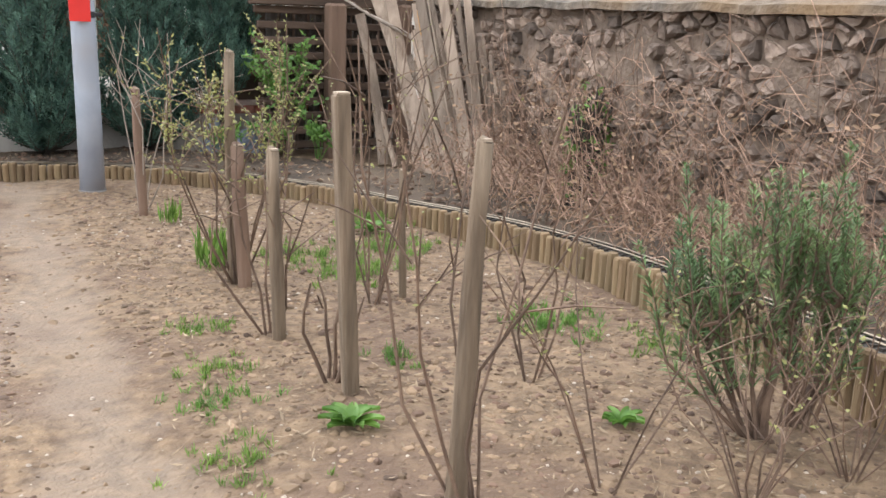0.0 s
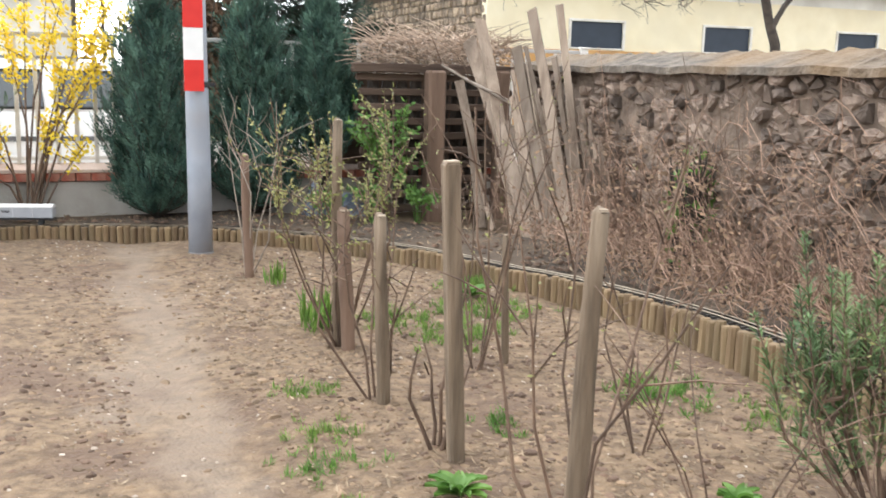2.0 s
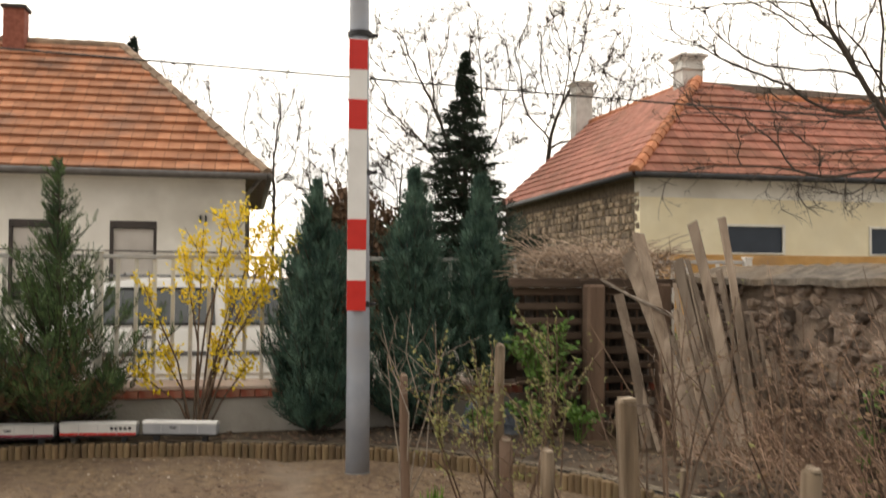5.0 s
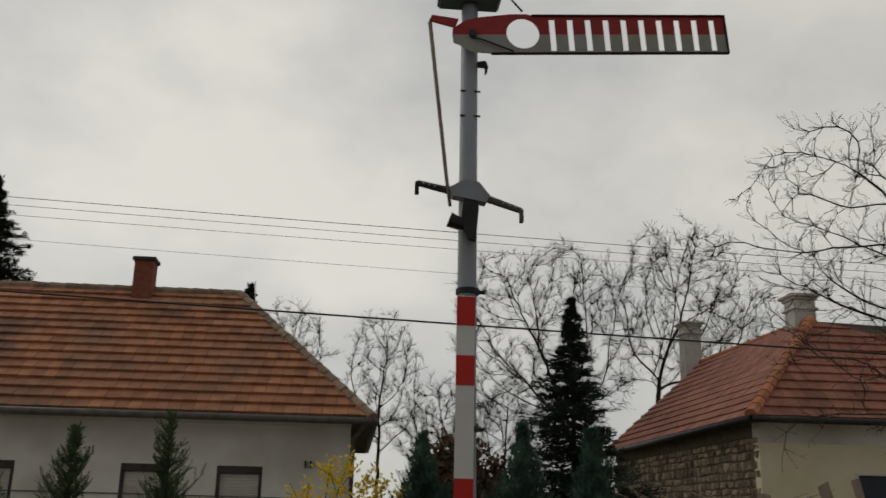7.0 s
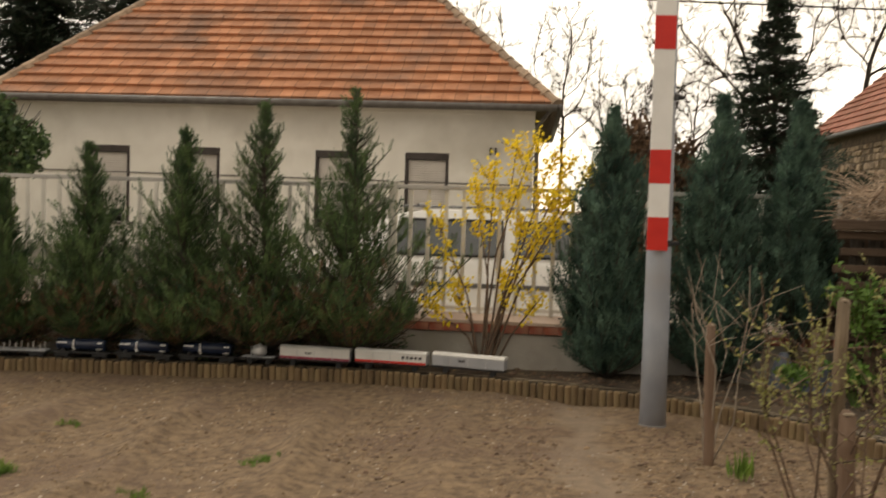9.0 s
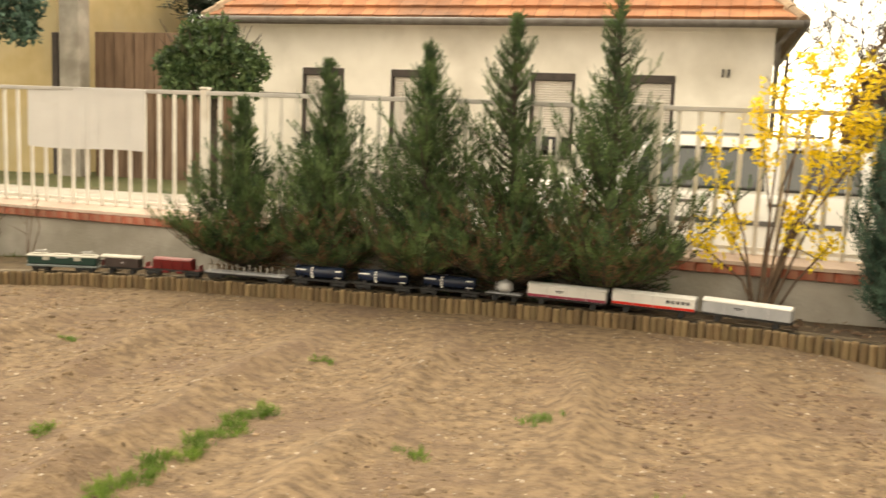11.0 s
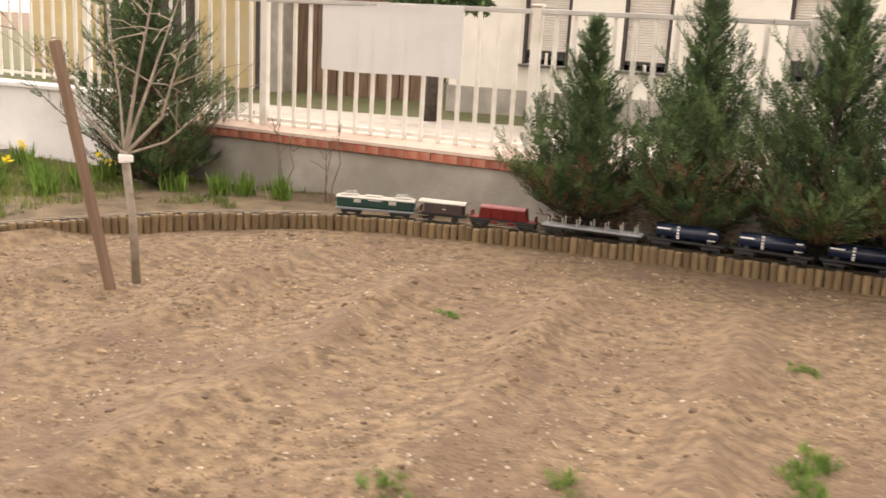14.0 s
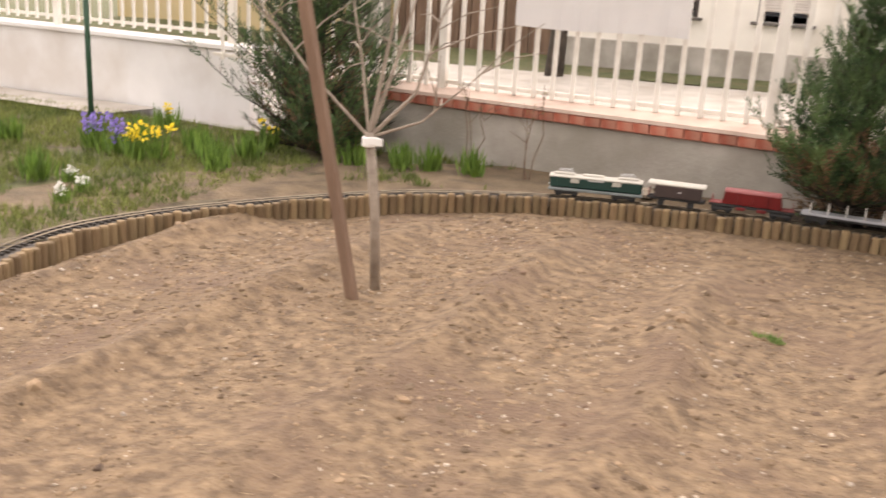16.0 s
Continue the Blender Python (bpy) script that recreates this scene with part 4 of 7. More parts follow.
# ---------------------------------------------------------------- semaphore signal
def build_signal():
    px, py = 0.655, 6.52
    z0 = gz(px, py)
    sig = thing("semaphore_signal", (px, py, z0), "old grey railway semaphore mast with red and white bands", "signal")
    Z = lambda z: z - z0
    mast = part("mast", Geo().tube([(0, 0, -0.1), (0, 0, 0.6), (-0.012, 0, 2.5), (-0.022, 0, Z(5.75))], [0.083, 0.080, 0.070, 0.062], 20), M_POLE, sig, smooth=True)
    part("foot_collar", Geo().lathe((0, 0, 0), [(0.092, -0.04), (0.092, 0.008), (0.086, 0.014), (0.083, 0.015)], 20), M_GUTTER, mast)
    for z in (1.35, 2.26, 3.22):
        part("clamp", Geo().lathe((-0.008, 0, Z(z)), [(0.082, -0.02), (0.086, -0.018), (0.086, 0.018), (0.082, 0.02)], 20).box((0.095, 0, Z(z)), (0.05, 0.03, 0.025), 0.004), M_IRON, mast, smooth=False)
    plate = part("band_plate", Geo().box((-0.030, -0.095, Z(2.237)), (0.128, 0.012, 1.86), 0.003), M_SIGWHITE, sig, "white enamel strip")
    for a, b in ((1.307, 1.512), (1.722, 1.93), (2.545, 2.75), (2.957, 3.163)):
        part("red_band", Geo().box((-0.030, -0.1025, Z((a + b) / 2)), (0.129, 0.004, b - a)), M_SIGRED, plate, "red band")
    # cross arm with lamp hooks
    cz = Z(3.92)
    for sx, dz, dy in ((-1, 0.10, 0.10), (1, -0.13, -0.06)):
        end = (sx * 0.37 - 0.02, -0.10 + dy, cz + dz)
        g = Geo().tube([(-0.02 + sx * 0.05, -0.09, cz), end], [0.030, 0.022], 6)
        g.box((end[0], end[1], end[2] - 0.04), (0.03, 0.03, 0.10), 0.005)
        arm = part("lamp_arm", g, M_IRON if sx < 0 else M_GUTTER, sig, "perforated iron bracket")
        for k in range(3):
            p = Vector((-0.02 + sx * 0.05, -0.09, cz)).lerp(Vector(end), 0.6 + 0.13 * k)
            part("bolt", Geo().lathe((p.x, p.y - 0.028, p.z), [(0.008, -0.004), (0.008, 0.004)], 6), M_SILVER, arm)
    part("bracket_box", Geo().prism([(-0.17, 0.03), (-0.05, 0.10), (0.05, 0.08), (0.13, -0.02), (0.10, -0.07), (-0.14, -0.03)], 0.10, lambda a, b, c: (a, -0.14 + c, cz + b)), M_POLE, sig)
    part("crank", Geo().prism([(-0.06, -0.05), (0.0, -0.02), (0.05, -0.10), (0.03, -0.36), (-0.02, -0.34), (-0.08, -0.22)], 0.04, lambda a, b, c: (a, -0.13 + c, cz + b)), M_IRON, sig)
    part("lamp_hood", Geo().tube([(-0.16, -0.10, cz - 0.20), (-0.08, -0.10, cz - 0.23), (-0.03, -0.10, cz - 0.24)], [0.055, 0.045, 0.03], 8), M_IRON, sig)
    part("push_rod", Geo().tube([(-0.155, -0.10, cz - 0.1), (-0.185, -0.11, cz + 0.10), (-0.335, -0.11, Z(5.27))], [0.012, 0.014, 0.016], 8), M_PALEBARK, sig, "greyed push rod", smooth=True)
    for z in (4.55, 4.75):
        part("step_bolt", Geo().tube([(-0.09, -0.05, Z(z)), (0.06, -0.05, Z(z))], 0.008, 6), M_IRON, sig)
    part("side_hook", Geo().prism([(0.04, 0.02), (0.10, 0.03), (0.12, -0.02), (0.11, -0.07), (0.095, -0.07), (0.095, -0.02), (0.04, -0.02)], 0.03, lambda a, b, c: (a, -0.05 + c, Z(4.98) + b)), M_IRON, sig)
    # the arm
    blade = thing("signal_arm", (0, 0, 0), "", "")
    blade.parent = sig
    tilt = Matrix.Translation((-0.01, -0.12, Z(5.185))) @ Matrix.Rotation(radians(-4.2), 4, 'Y')
    blade.matrix_basis = tilt
    slots = [(0.615 + 0.1405 * i - 0.0225, 0.615 + 0.1405 * i + 0.0225) for i in range(10)]
    arc = lambda a0, a1: [(0.385 + 0.127 * math.cos(radians(a0 + (a1 - a0) * k / 12)), 0.01 + 0.127 * math.sin(radians(a0 + (a1 - a0) * k / 12))) for k in range(13)]
    top = [(-0.155, 0.0), (-0.15, 0.05), (-0.05, 0.12), (0.05, 0.145), (0.30, 0.172), (0.42, 0.172), (0.50, 0.152), (1.98, 0.152), (1.98, 0.0)]
    low = [(-0.155, 0.0), (-0.15, -0.06), (-0.11, -0.08), (-0.02, -0.14), (0.14, -0.155), (1.98, -0.155), (1.98, 0.0)]
    for a, b in reversed(slots):
        top += [(b, 0.0), (b, 0.127), (a, 0.127), (a, 0.0)]
        low += [(b, 0.0), (b, -0.137), (a, -0.137), (a, 0.0)]
    top += arc(-4.5, 184.5)
    low += arc(-4.5, -175.5)
    face = lambda a, b, c: (a, c, b)
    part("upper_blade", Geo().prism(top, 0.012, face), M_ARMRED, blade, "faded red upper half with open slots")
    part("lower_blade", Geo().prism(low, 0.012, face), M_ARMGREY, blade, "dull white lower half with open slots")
    part("rim", Geo().box((1.06, 0.0, -0.16), (1.86, 0.03, 0.012), 0.003).box((1.22, 0.0, 0.158), (1.52, 0.03, 0.012), 0.003).box((1.985, 0.0, 0), (0.012, 0.03, 0.33), 0.003), M_IRON, blade)
    part("lever", Geo().prism([(-0.13, 0.06), (-0.10, 0.13), (-0.30, 0.165), (-0.325, 0.12)], 0.02, lambda a, b, c: (a, c - 0.004, b)), M_ARMRED, blade)
    part("stay", Geo().tube([(0.0, -0.015, -0.03), (0.06, -0.02, -0.05), (0.30, -0.02, -0.15)], 0.007, 6), M_IRON, blade)
    part("pivot", Geo().tube([(0.0, -0.03, 0.0), (0.0, 0.10, 0.0)], 0.03, 10), M_IRON, blade)
    case = part("lamp_case", Geo().box((-0.03, -0.02, Z(5.61)), (0.48, 0.20, 0.24), 0.02), M_TEAL, sig, "teal lamp case")
    part("case_lid", Geo().box((-0.03, -0.02, Z(5.745)), (0.52, 0.23, 0.03), 0.008), M_TEAL, case)
    part("case_wire", Geo().tube([(0.21, -0.02, Z(5.66)), (0.30, -0.04, Z(5.55)), (0.38, -0.05, Z(5.45))], 0.008, 6), M_IRON, case)


build_signal()


# ---------------------------------------------------------------- stakes and planks
def round_stake(x, y, tx, ty, top, r, label, mat, square=False, group="garden stakes", taper=0.14):
    z = gz(x, y)
    st = thing("stake", (x, y, z), label, "stake", group)
    dx, dy, h = tx - x, ty - y, top - z
    if square:
        m = Matrix.Rotation(math.atan2(dx, h), 3, 'Y') @ Matrix.Rotation(-math.atan2(dy, h), 3, 'X')
        g = Geo().box((dx / 2, dy / 2, h / 2 - 0.05), (2 * r, 2 * r, h + 0.12), r * 0.25, m)
    else:
        pts, rad = [], []
        for i in range(7):
            t = i / 6
            pts.append((dx * t + 0.004 * math.sin(5 * t + x), dy * t + 0.004 * math.cos(7 * t), -0.1 + (h + 0.1) * t))
            rad.append(r * (1.06 - taper * t) * (1 + 0.05 * math.sin(9 * t + 3 * x)))
        pts.append((dx, dy, h + 0.004))
        rad.append(r * (0.92 - taper))
        g = Geo().tube(pts, rad, 12)
    part("shaft", g, mat, st, smooth=not square)
    if square:
        part("cut_top", Geo().box((dx, dy, h + 0.012), (1.7 * r, 1.7 * r, 0.008), 0.002, m), M_CUTWOOD, st, "pale sawn end")
    else:
        part("cut_top", Geo().lathe((dx, dy, h), [(r * (0.84 - taper), 0.002), (r * (0.80 - taper), 0.008)], 12), M_CUTWOOD, st, "pale sawn end")
    return st


round_stake(0.972, 2.506, 0.934, 2.52, 1.197, 0.0245, "flat-topped grey brown wooden stake beside a leafy weed", M_STAKE, True)
round_stake(0.912, 3.093, 0.898, 3.105, 0.953, 0.026, "short weathered round stake beside thin shoots", M_STAKE)
round_stake(0.947, 3.926, 0.955, 3.924, 1.25, 0.024, "dark slim stake paired with a broader one", M_STAKE)
round_stake(0.985, 3.85, 0.965, 3.86, 0.86, 0.032, "broad brown half-round stake tied to a slim one", M_POSTWOOD)
round_stake(0.832, 5.59, 0.819, 5.588, 0.950, 0.028, "reddish brown stake beside a bare sapling", M_POSTWOOD)
round_stake(0.910, 1.680, 0.948, 1.660, 1.181, 0.029, "thick mossy stake with bare branches round it", M_STAKE, taper=0.36)
round_stake(1.565, 3.425, 1.554, 3.43, 0.80, 0.016, "thin grey stake in the grass", M_STAKE)
round_stake(-6.253, 5.269, -6.411, 5.108, 1.364, 0.023, "leaning square stake supporting a young fruit tree", M_POSTWOOD, True)


def build_wood_store():
    """The dark crib of boards behind the track, with its brown post and the brush on top."""
    st = thing("wood_store", (2.75, 7.75, gz(2.75, 7.75)), "dark open wood store of stacked boards with brown post", "wood store")
    z0 = gz(2.75, 7.75)
    for i in range(10):
        z = 0.10 + 0.125 * i
        part("board", Geo().box((0.05 + rng.uniform(-0.03, 0.03), -0.12 + rng.uniform(-0.02, 0.02), z), (1.42, 0.05, 0.062), 0.008), M_DARKWOOD, st)
    for i in range(9):
        part("log_end", Geo().tube([(-0.5 + 0.13 * i, 0.0, 0.05), (-0.5 + 0.13 * i + 0.02, 0.0, 1.25)], 0.05, 8), M_BARK, st)
    part("back", Geo().box((0.05, 0.35, 0.62), (1.5, 0.06, 1.24)), M_DARKWOOD, st)
    part("post", Geo().box((-0.03, -0.32, 0.56), (0.155, 0.15, 1.46), 0.02), M_POSTWOOD, st, "broad brown timber post")
    part("post", Geo().box((0.62, -0.25, 0.6), (0.12, 0.12, 1.4), 0.02), M_POSTWOOD, st)
    part("beam", Geo().box((0.05, -0.2, 1.30), (1.55, 0.09, 0.08), 0.01), M_DARKWOOD, st)
    g = Geo()
    for i in range(700):
        a, b = rng.uniform(0, 6.28), rng.uniform(-0.25, 0.5)
        p = Vector((rng.uniform(-0.55, 0.75), rng.uniform(-0.3, 0.3), 1.32 + rng.uniform(0, 0.24)))
        d = Vector((math.cos(a), math.sin(a) * 0.6, b))
        l = rng.uniform(0.15, 0.5)
        g.tube([p, p + d * l * 0.5 + Vector((0, 0, 0.03)), p + d * l], [0.005, 0.004, 0.002], 3, False)
    part("brushwood", g, M_PALEBRUSH, st, "tangled dry twigs", kind="stuff")
    return st


build_wood_store()


# foot x y, head x y z, width
BOARDS = [(2.90, 6.78, 2.86, 7.25, 1.40, 0.095), (2.95, 6.65, 2.93, 7.15, 1.05, 0.045), (3.07, 6.22, 2.91, 7.17, 1.73, 0.140), (3.03, 6.36, 2.96, 7.08, 1.89, 0.115),
          (3.16, 5.96, 3.09, 6.66, 1.68, 0.112), (3.20, 5.83, 3.14, 6.49, 1.95, 0.104), (3.23, 5.77, 3.22, 6.22, 1.98, 0.066), (3.12, 6.07, 3.07, 6.73, 1.10, 0.060),
          (3.10, 6.15, 3.10, 6.63, 1.08, 0.050), (3.26, 5.66, 3.27, 6.09, 1.41, 0.050), (3.28, 5.58, 3.30, 6.00, 1.24, 0.040), (3.31, 5.46, 3.35, 5.78, 1.05, 0.050),
          (3.03, 6.37, 3.05, 6.82, 0.80, 0.070), (3.18, 5.89, 3.19, 6.31, 1.23, 0.058)]


def build_planks():
    """Old planks leaning beside the wood store, with slats between them."""
    rows = [(*row[:5], row[5] * 0.80) for row in BOARDS]
    r = random.Random(23)
    for i in range(36):
        a, b = r.choice(list(zip(BOARDS[3:], BOARDS[4:])))
        t, low = r.random(), r.uniform(0.45, 0.95)
        mix = [u + (w - u) * t for u, w in zip(a, b)]
        fx, fy = mix[0] + r.uniform(0.0, 0.10), mix[1] + r.uniform(-0.06, 0.06)
        hx, hy, hz = mix[2] + r.uniform(0.0, 0.10), mix[3] + r.uniform(-0.10, 0.10), mix[4]
        rows.append((fx, fy, fx + (hx - fx) * low, fy + (hy - fy) * low, 0.25 + (hz - 0.25) * low, r.choice((0.024, 0.032, 0.045, 0.060))))
    for i, (fx, fy, hx, hy, hz, w) in enumerate(rows):
        foot = Vector((fx, fy, 0.24))
        d = Vector((hx, hy, hz)) - foot
        t = r.uniform(0.016, 0.026)
        side = d.cross(Vector((-0.50, -0.86, 0.0))).normalized()
        out = side.cross(d).normalized()
        turn = radians(r.uniform(-34, 34) if i < 14 else r.uniform(-50, 50))
        side, out = side * math.cos(turn) + out * math.sin(turn), out * math.cos(turn) - side * math.sin(turn)
        pl = thing("plank", tuple(foot), "weathered grey plank leaning among others by the wall", "plank", "leaning planks")
        g, n = Geo(), 7
        bow, slant = r.uniform(-0.025, 0.025), r.uniform(-0.5, 0.5) * w
        for k in range(n + 1):
            q = k / n
            c = d * q + side * (bow * math.sin(math.pi * q)) + out * (0.6 * bow * math.sin(2.2 * q))
            wk = w * (1 + 0.05 * math.sin(7 * q + i))
            for a, b in ((-0.5, -0.5), (-0.42, -0.62), (0.42, -0.62), (0.5, -0.5), (0.5, 0.5), (-0.5, 0.5)):
                p = c + side * (a * wk) + out * (b * t) + (d.normalized() * (slant * a + r.uniform(-0.008, 0.008)) if k == n else Vector())
                g.v.append(tuple(p))
            if k:
                z = 6 * k
                g.f.extend((z - 6 + j, z - 6 + (j + 1) % 6, z + (j + 1) % 6, z + j) for j in range(6))
        g.f.append((5, 4, 3, 2, 1, 0))
        g.f.append(tuple(6 * n + j for j in range(6)))
        part("board", g, M_GREYWOOD, pl)


build_planks()


def build_fallen_branch():
    b = thing("fallen_branch", (2.62, 7.02, 1.50), "bare grey branch lying across the leaning planks", "branch")
    pts = [(0, 0, 0.03), (0.20, -0.12, -0.10), (0.45, -0.30, -0.24), (0.66, -0.46, -0.44), (0.74, -0.55, -0.75)]
    part("limb", Geo().tube(pts, [0.010, 0.014, 0.017, 0.021, 0.024], 8), M_PALEBARK, b, smooth=True)
    r = random.Random(17)
    for k in range(9):
        p = Vector(pts[r.randint(0, 3)])
        q = p + Vector((r.uniform(-0.30, 0.15), r.uniform(-0.1, 0.2), r.uniform(-0.05, 0.30)))
        part("twig", Geo().tube([p, p.lerp(q, 0.5) + Vector((0, 0, 0.02)), q], [0.006, 0.004, 0.002], 5, False), M_TWIG, b)


build_fallen_branch()


# ---------------------------------------------------------------- plants
PROFILES = {
    "bush": ((0.0, 0.62), (0.12, 0.92), (0.27, 1.0), (0.42, 0.86), (0.54, 0.58), (0.66, 0.36), (0.78, 0.22), (0.90, 0.12), (1.0, 0.02)),
    "flame": ((0.0, 0.70), (0.18, 1.0), (0.42, 0.90), (0.66, 0.62), (0.86, 0.30), (1.0, 0.05)),
    "spruce": ((0.0, 1.0), (0.30, 0.74), (0.60, 0.42), (0.80, 0.20), (0.92, 0.06), (1.0, 0.0)),
}


def plume_tree(name, x, y, height, radius, boughs, mat, label, seed, shape="bush", base=0.10, size=0.045, lean=0.0, dead=0.0, rise=0.8, z=None, sprays=11, group="", clear=0.0):
    """A conifer: a trunk, boughs that leave it in turn, and flat feathered sprays along each bough."""
    r = random.Random(seed)
    z0 = gz(x, y) if z is None else z
    tree = thing(name, (x, y, z0), label, "conifer", group)
    k0 = height / 2
    part("trunk", Geo().tube([(0, 0, -0.05), (0.01, 0, height * 0.4), (lean * 0.6, 0, height * 0.75), (lean, 0, height * 0.98)], [0.026 * k0, 0.021 * k0, 0.010 * k0, 0.003], 7), M_BARK, tree, smooth=True)
    prof = PROFILES[shape]

    def rad(t):
        for (a, va), (b, vb) in zip(prof, prof[1:]):
            if t <= b:
                return radius * (va + (vb - va) * (t - a) / (b - a))
        return radius * prof[-1][1]

    tg, g, dg = Geo(), Geo(), Geo()
    for k in range(boughs):
        t = (k + r.random()) / boughs
        if shape == "spruce":
            rings = max(8, int(height * 3.2))
            t = min((int(t ** 1.15 * rings) + 0.5 + r.uniform(-0.55, 0.55)) / rings, 0.995)
        else:
            t = t ** 1.25
        t = base / height + (1 - base / height) * t
        a = k * 2.39996 + r.uniform(-0.6, 0.6)
        lump = noise.noise((math.cos(a) * 1.3 + seed * 3.1, math.sin(a) * 1.3, t * height * 1.6))
        if shape != "spruce" and lump < (-0.42 if t < 0.45 else -0.34):
            continue
        reach = rad(t) * (1.0 + (1.15 if shape == "bush" else 0.85) * lump) * r.uniform(0.60, 1.20) + 0.02
        if shape == "bush" and t > 0.55:
            reach *= r.uniform(0.5, 1.75)
        zt = height * t
        if clear and math.sin(a) < 0.2:
            zt = max(zt, clear + reach * 0.25)
        root = Vector((lean * t, 0, max(0.03 + clear * 0.5, zt - rise * reach * 0.75)))
        tip = Vector((reach * math.cos(a) + lean * t, reach * math.sin(a), min(zt + 0.25 * rise * reach * (1 - t), height)))
        bend = Vector((0, 0, -0.10 * reach))
        mid = root.lerp(tip, 0.55) + bend
        tg.tube([root, mid, tip], [0.0055 * k0, 0.004 * k0, 0.0015 * k0], 4, False)
        along = (tip - mid).normalized()
        flat = along.cross(Vector((r.uniform(-0.5, 0.5), r.uniform(-0.5, 0.5), 1))).normalized()
        up = flat.cross(along).normalized()
        small = min(1.0, 0.45 + 0.65 * reach / radius)
        n = max(4, int(sprays * (0.55 + 0.6 * reach / radius)))
        for c in range(n):
            f = 0.22 + 0.78 * (c + r.random()) / n
            p = (root.lerp(mid, f / 0.55) if f < 0.55 else mid.lerp(tip, (f - 0.55) / 0.45))
            sgn = -1 if c % 2 else 1
            if c == n - 1:
                sgn, p = 0.1, mid.lerp(tip, 0.8)
            d = (along * 0.75 + flat * (sgn * r.uniform(0.3, 1.0)) + up * r.gauss(0.05, 0.28) + Vector((0, 0, (0.22 if shape == "spruce" else 0.46) * rise))).normalized()
            length = size * r.uniform(2.2, 4.2) * (1.0 if shape == "spruce" else 1.15) * (1.15 - 0.45 * f) * min(1.0, (0.16 if shape == "spruce" else 0.26) + 0.9 * reach / radius)
            wing = d.cross(up + Vector((r.gauss(0, 0.4), r.gauss(0, 0.4), r.gauss(0, 0.4)))).normalized()
            fine = 1.0 if shape == "spruce" else 0.68
            brown = dead and t < 0.40 and f < 0.84 and r.random() < dead
            m = 7 if shape == "spruce" else 12
            for b in range(m):
                q = p + d * (length * b / m)
                e = (d * 0.85 + wing * (0.75 if b % 2 else -0.75) * (1 - 0.5 * b / m) + Vector((r.gauss(0, 0.15), r.gauss(0, 0.15), r.gauss(0, 0.15)))).normalized()
                side = e.cross(d.cross(wing)).normalized()
                (dg if brown else g).blade(q, e, side, size * small * r.uniform(0.8, 1.4) * (1.15 - 0.4 * b / m) * fine, size * small * r.uniform(0.26, 0.42) * fine)
    for k in range(90 if clear else 0):
        # bare, browned twigs low at the trunk; they double as shade before the plinth
        a = r.uniform(-0.35, 3.5)
        p = Vector((r.gauss(0, 0.02), 0.01, r.uniform(0.03, 0.30)))
        q = p + Vector((math.cos(a), math.sin(a) * 0.42, r.uniform(-0.1, 0.35))) * (radius * r.uniform(0.35, 0.85))
        q.z = max(q.z, 0.02)
        tg.tube([p, p.lerp(q, 0.5) + Vector((0, 0, -0.015)), q], [0.004, 0.003, 0.0015], 4, False)
        for c in range(13):
            d = ((q - p).normalized() + Vector((r.gauss(0, 0.6), r.gauss(0, 0.4), r.gauss(0.1, 0.5)))).normalized()
            (g if k % 3 == 0 else dg).blade(p.lerp(q, r.uniform(0.3, 1.0)), d, d.orthogonal().normalized(), r.uniform(0.03, 0.07), r.uniform(0.008, 0.014))
    for b in range(40):
        p = Vector((lean + r.gauss(0, size * 0.3), r.gauss(0, size * 0.3), height * r.uniform(0.88, 1.0)))
        d = Vector((r.gauss(0, 0.35), r.gauss(0, 0.35), 1)).normalized()
        g.blade(p, d, d.orthogonal().normalized(), size * 0.8, size * 0.25)
    part("branchwork", tg, M_BARK, tree, kind="stuff")
    part("crown", g, mat, tree, kind="stuff")
    if dg.v:
        part("dead_foliage", dg, M_DEADTWIG, tree, "brown dead inner sprays", kind="stuff")
    return tree


HEDGE = "bushy green thuja with a thin pointed tip by the fence"
for i, (x, h, r) in enumerate([(-4.52, 1.50, 0.50), (-3.78, 1.80, 0.46), (-3.01, 1.93, 0.48), (-2.32, 2.14, 0.55), (-1.58, 2.27, 0.64)]):
    plume_tree("thuja", x, 8.02, h, r, 430, M_THUJA, HEDGE, 11 + i, dead=0.34, rise=1.15, size=0.050, lean=rng.uniform(-0.06, 0.04), z=gz(x, 8) + 0.06, group="conifer hedge", clear=0.18)
plume_tree("thuja", -8.30, 7.85, 2.5, 0.62, 620, M_THUJA, "broad green corner thuja behind a young fruit tree", 31, dead=0.3, z=gz(-8.3, 8) + 0.06, group="conifer hedge")
for i, (x, y, h, r) in enumerate([(0.46, 7.84, 2.10, 0.345), (1.27, 7.82, 2.20, 0.315), (1.88, 7.92, 2.15, 0.275)]):
    plume_tree("columnar_thuja", x, y, h, r, 560, M_THUJADARK, "dark blue-green columnar thuja behind the track", 41 + i, "flame", base=0.62 if i == 2 else 0.10, size=0.056, rise=1.5, z=gz(x, y) + 0.06, sprays=10, group="columnar conifers")
plume_tree("spruce", 3.15, 14.0, 4.80, 1.40, 800, M_SPRUCE, "tall dark spruce behind the garden", 51, "spruce", base=0.4, size=0.085, rise=-0.12, sprays=16)
plume_tree("spruce", -11.0, 27.5, 11.2, 5.0, 900, M_SPRUCE, "tall dark spruce behind the tiled roof", 52, "spruce", base=3, size=0.20, rise=-0.15, sprays=20)
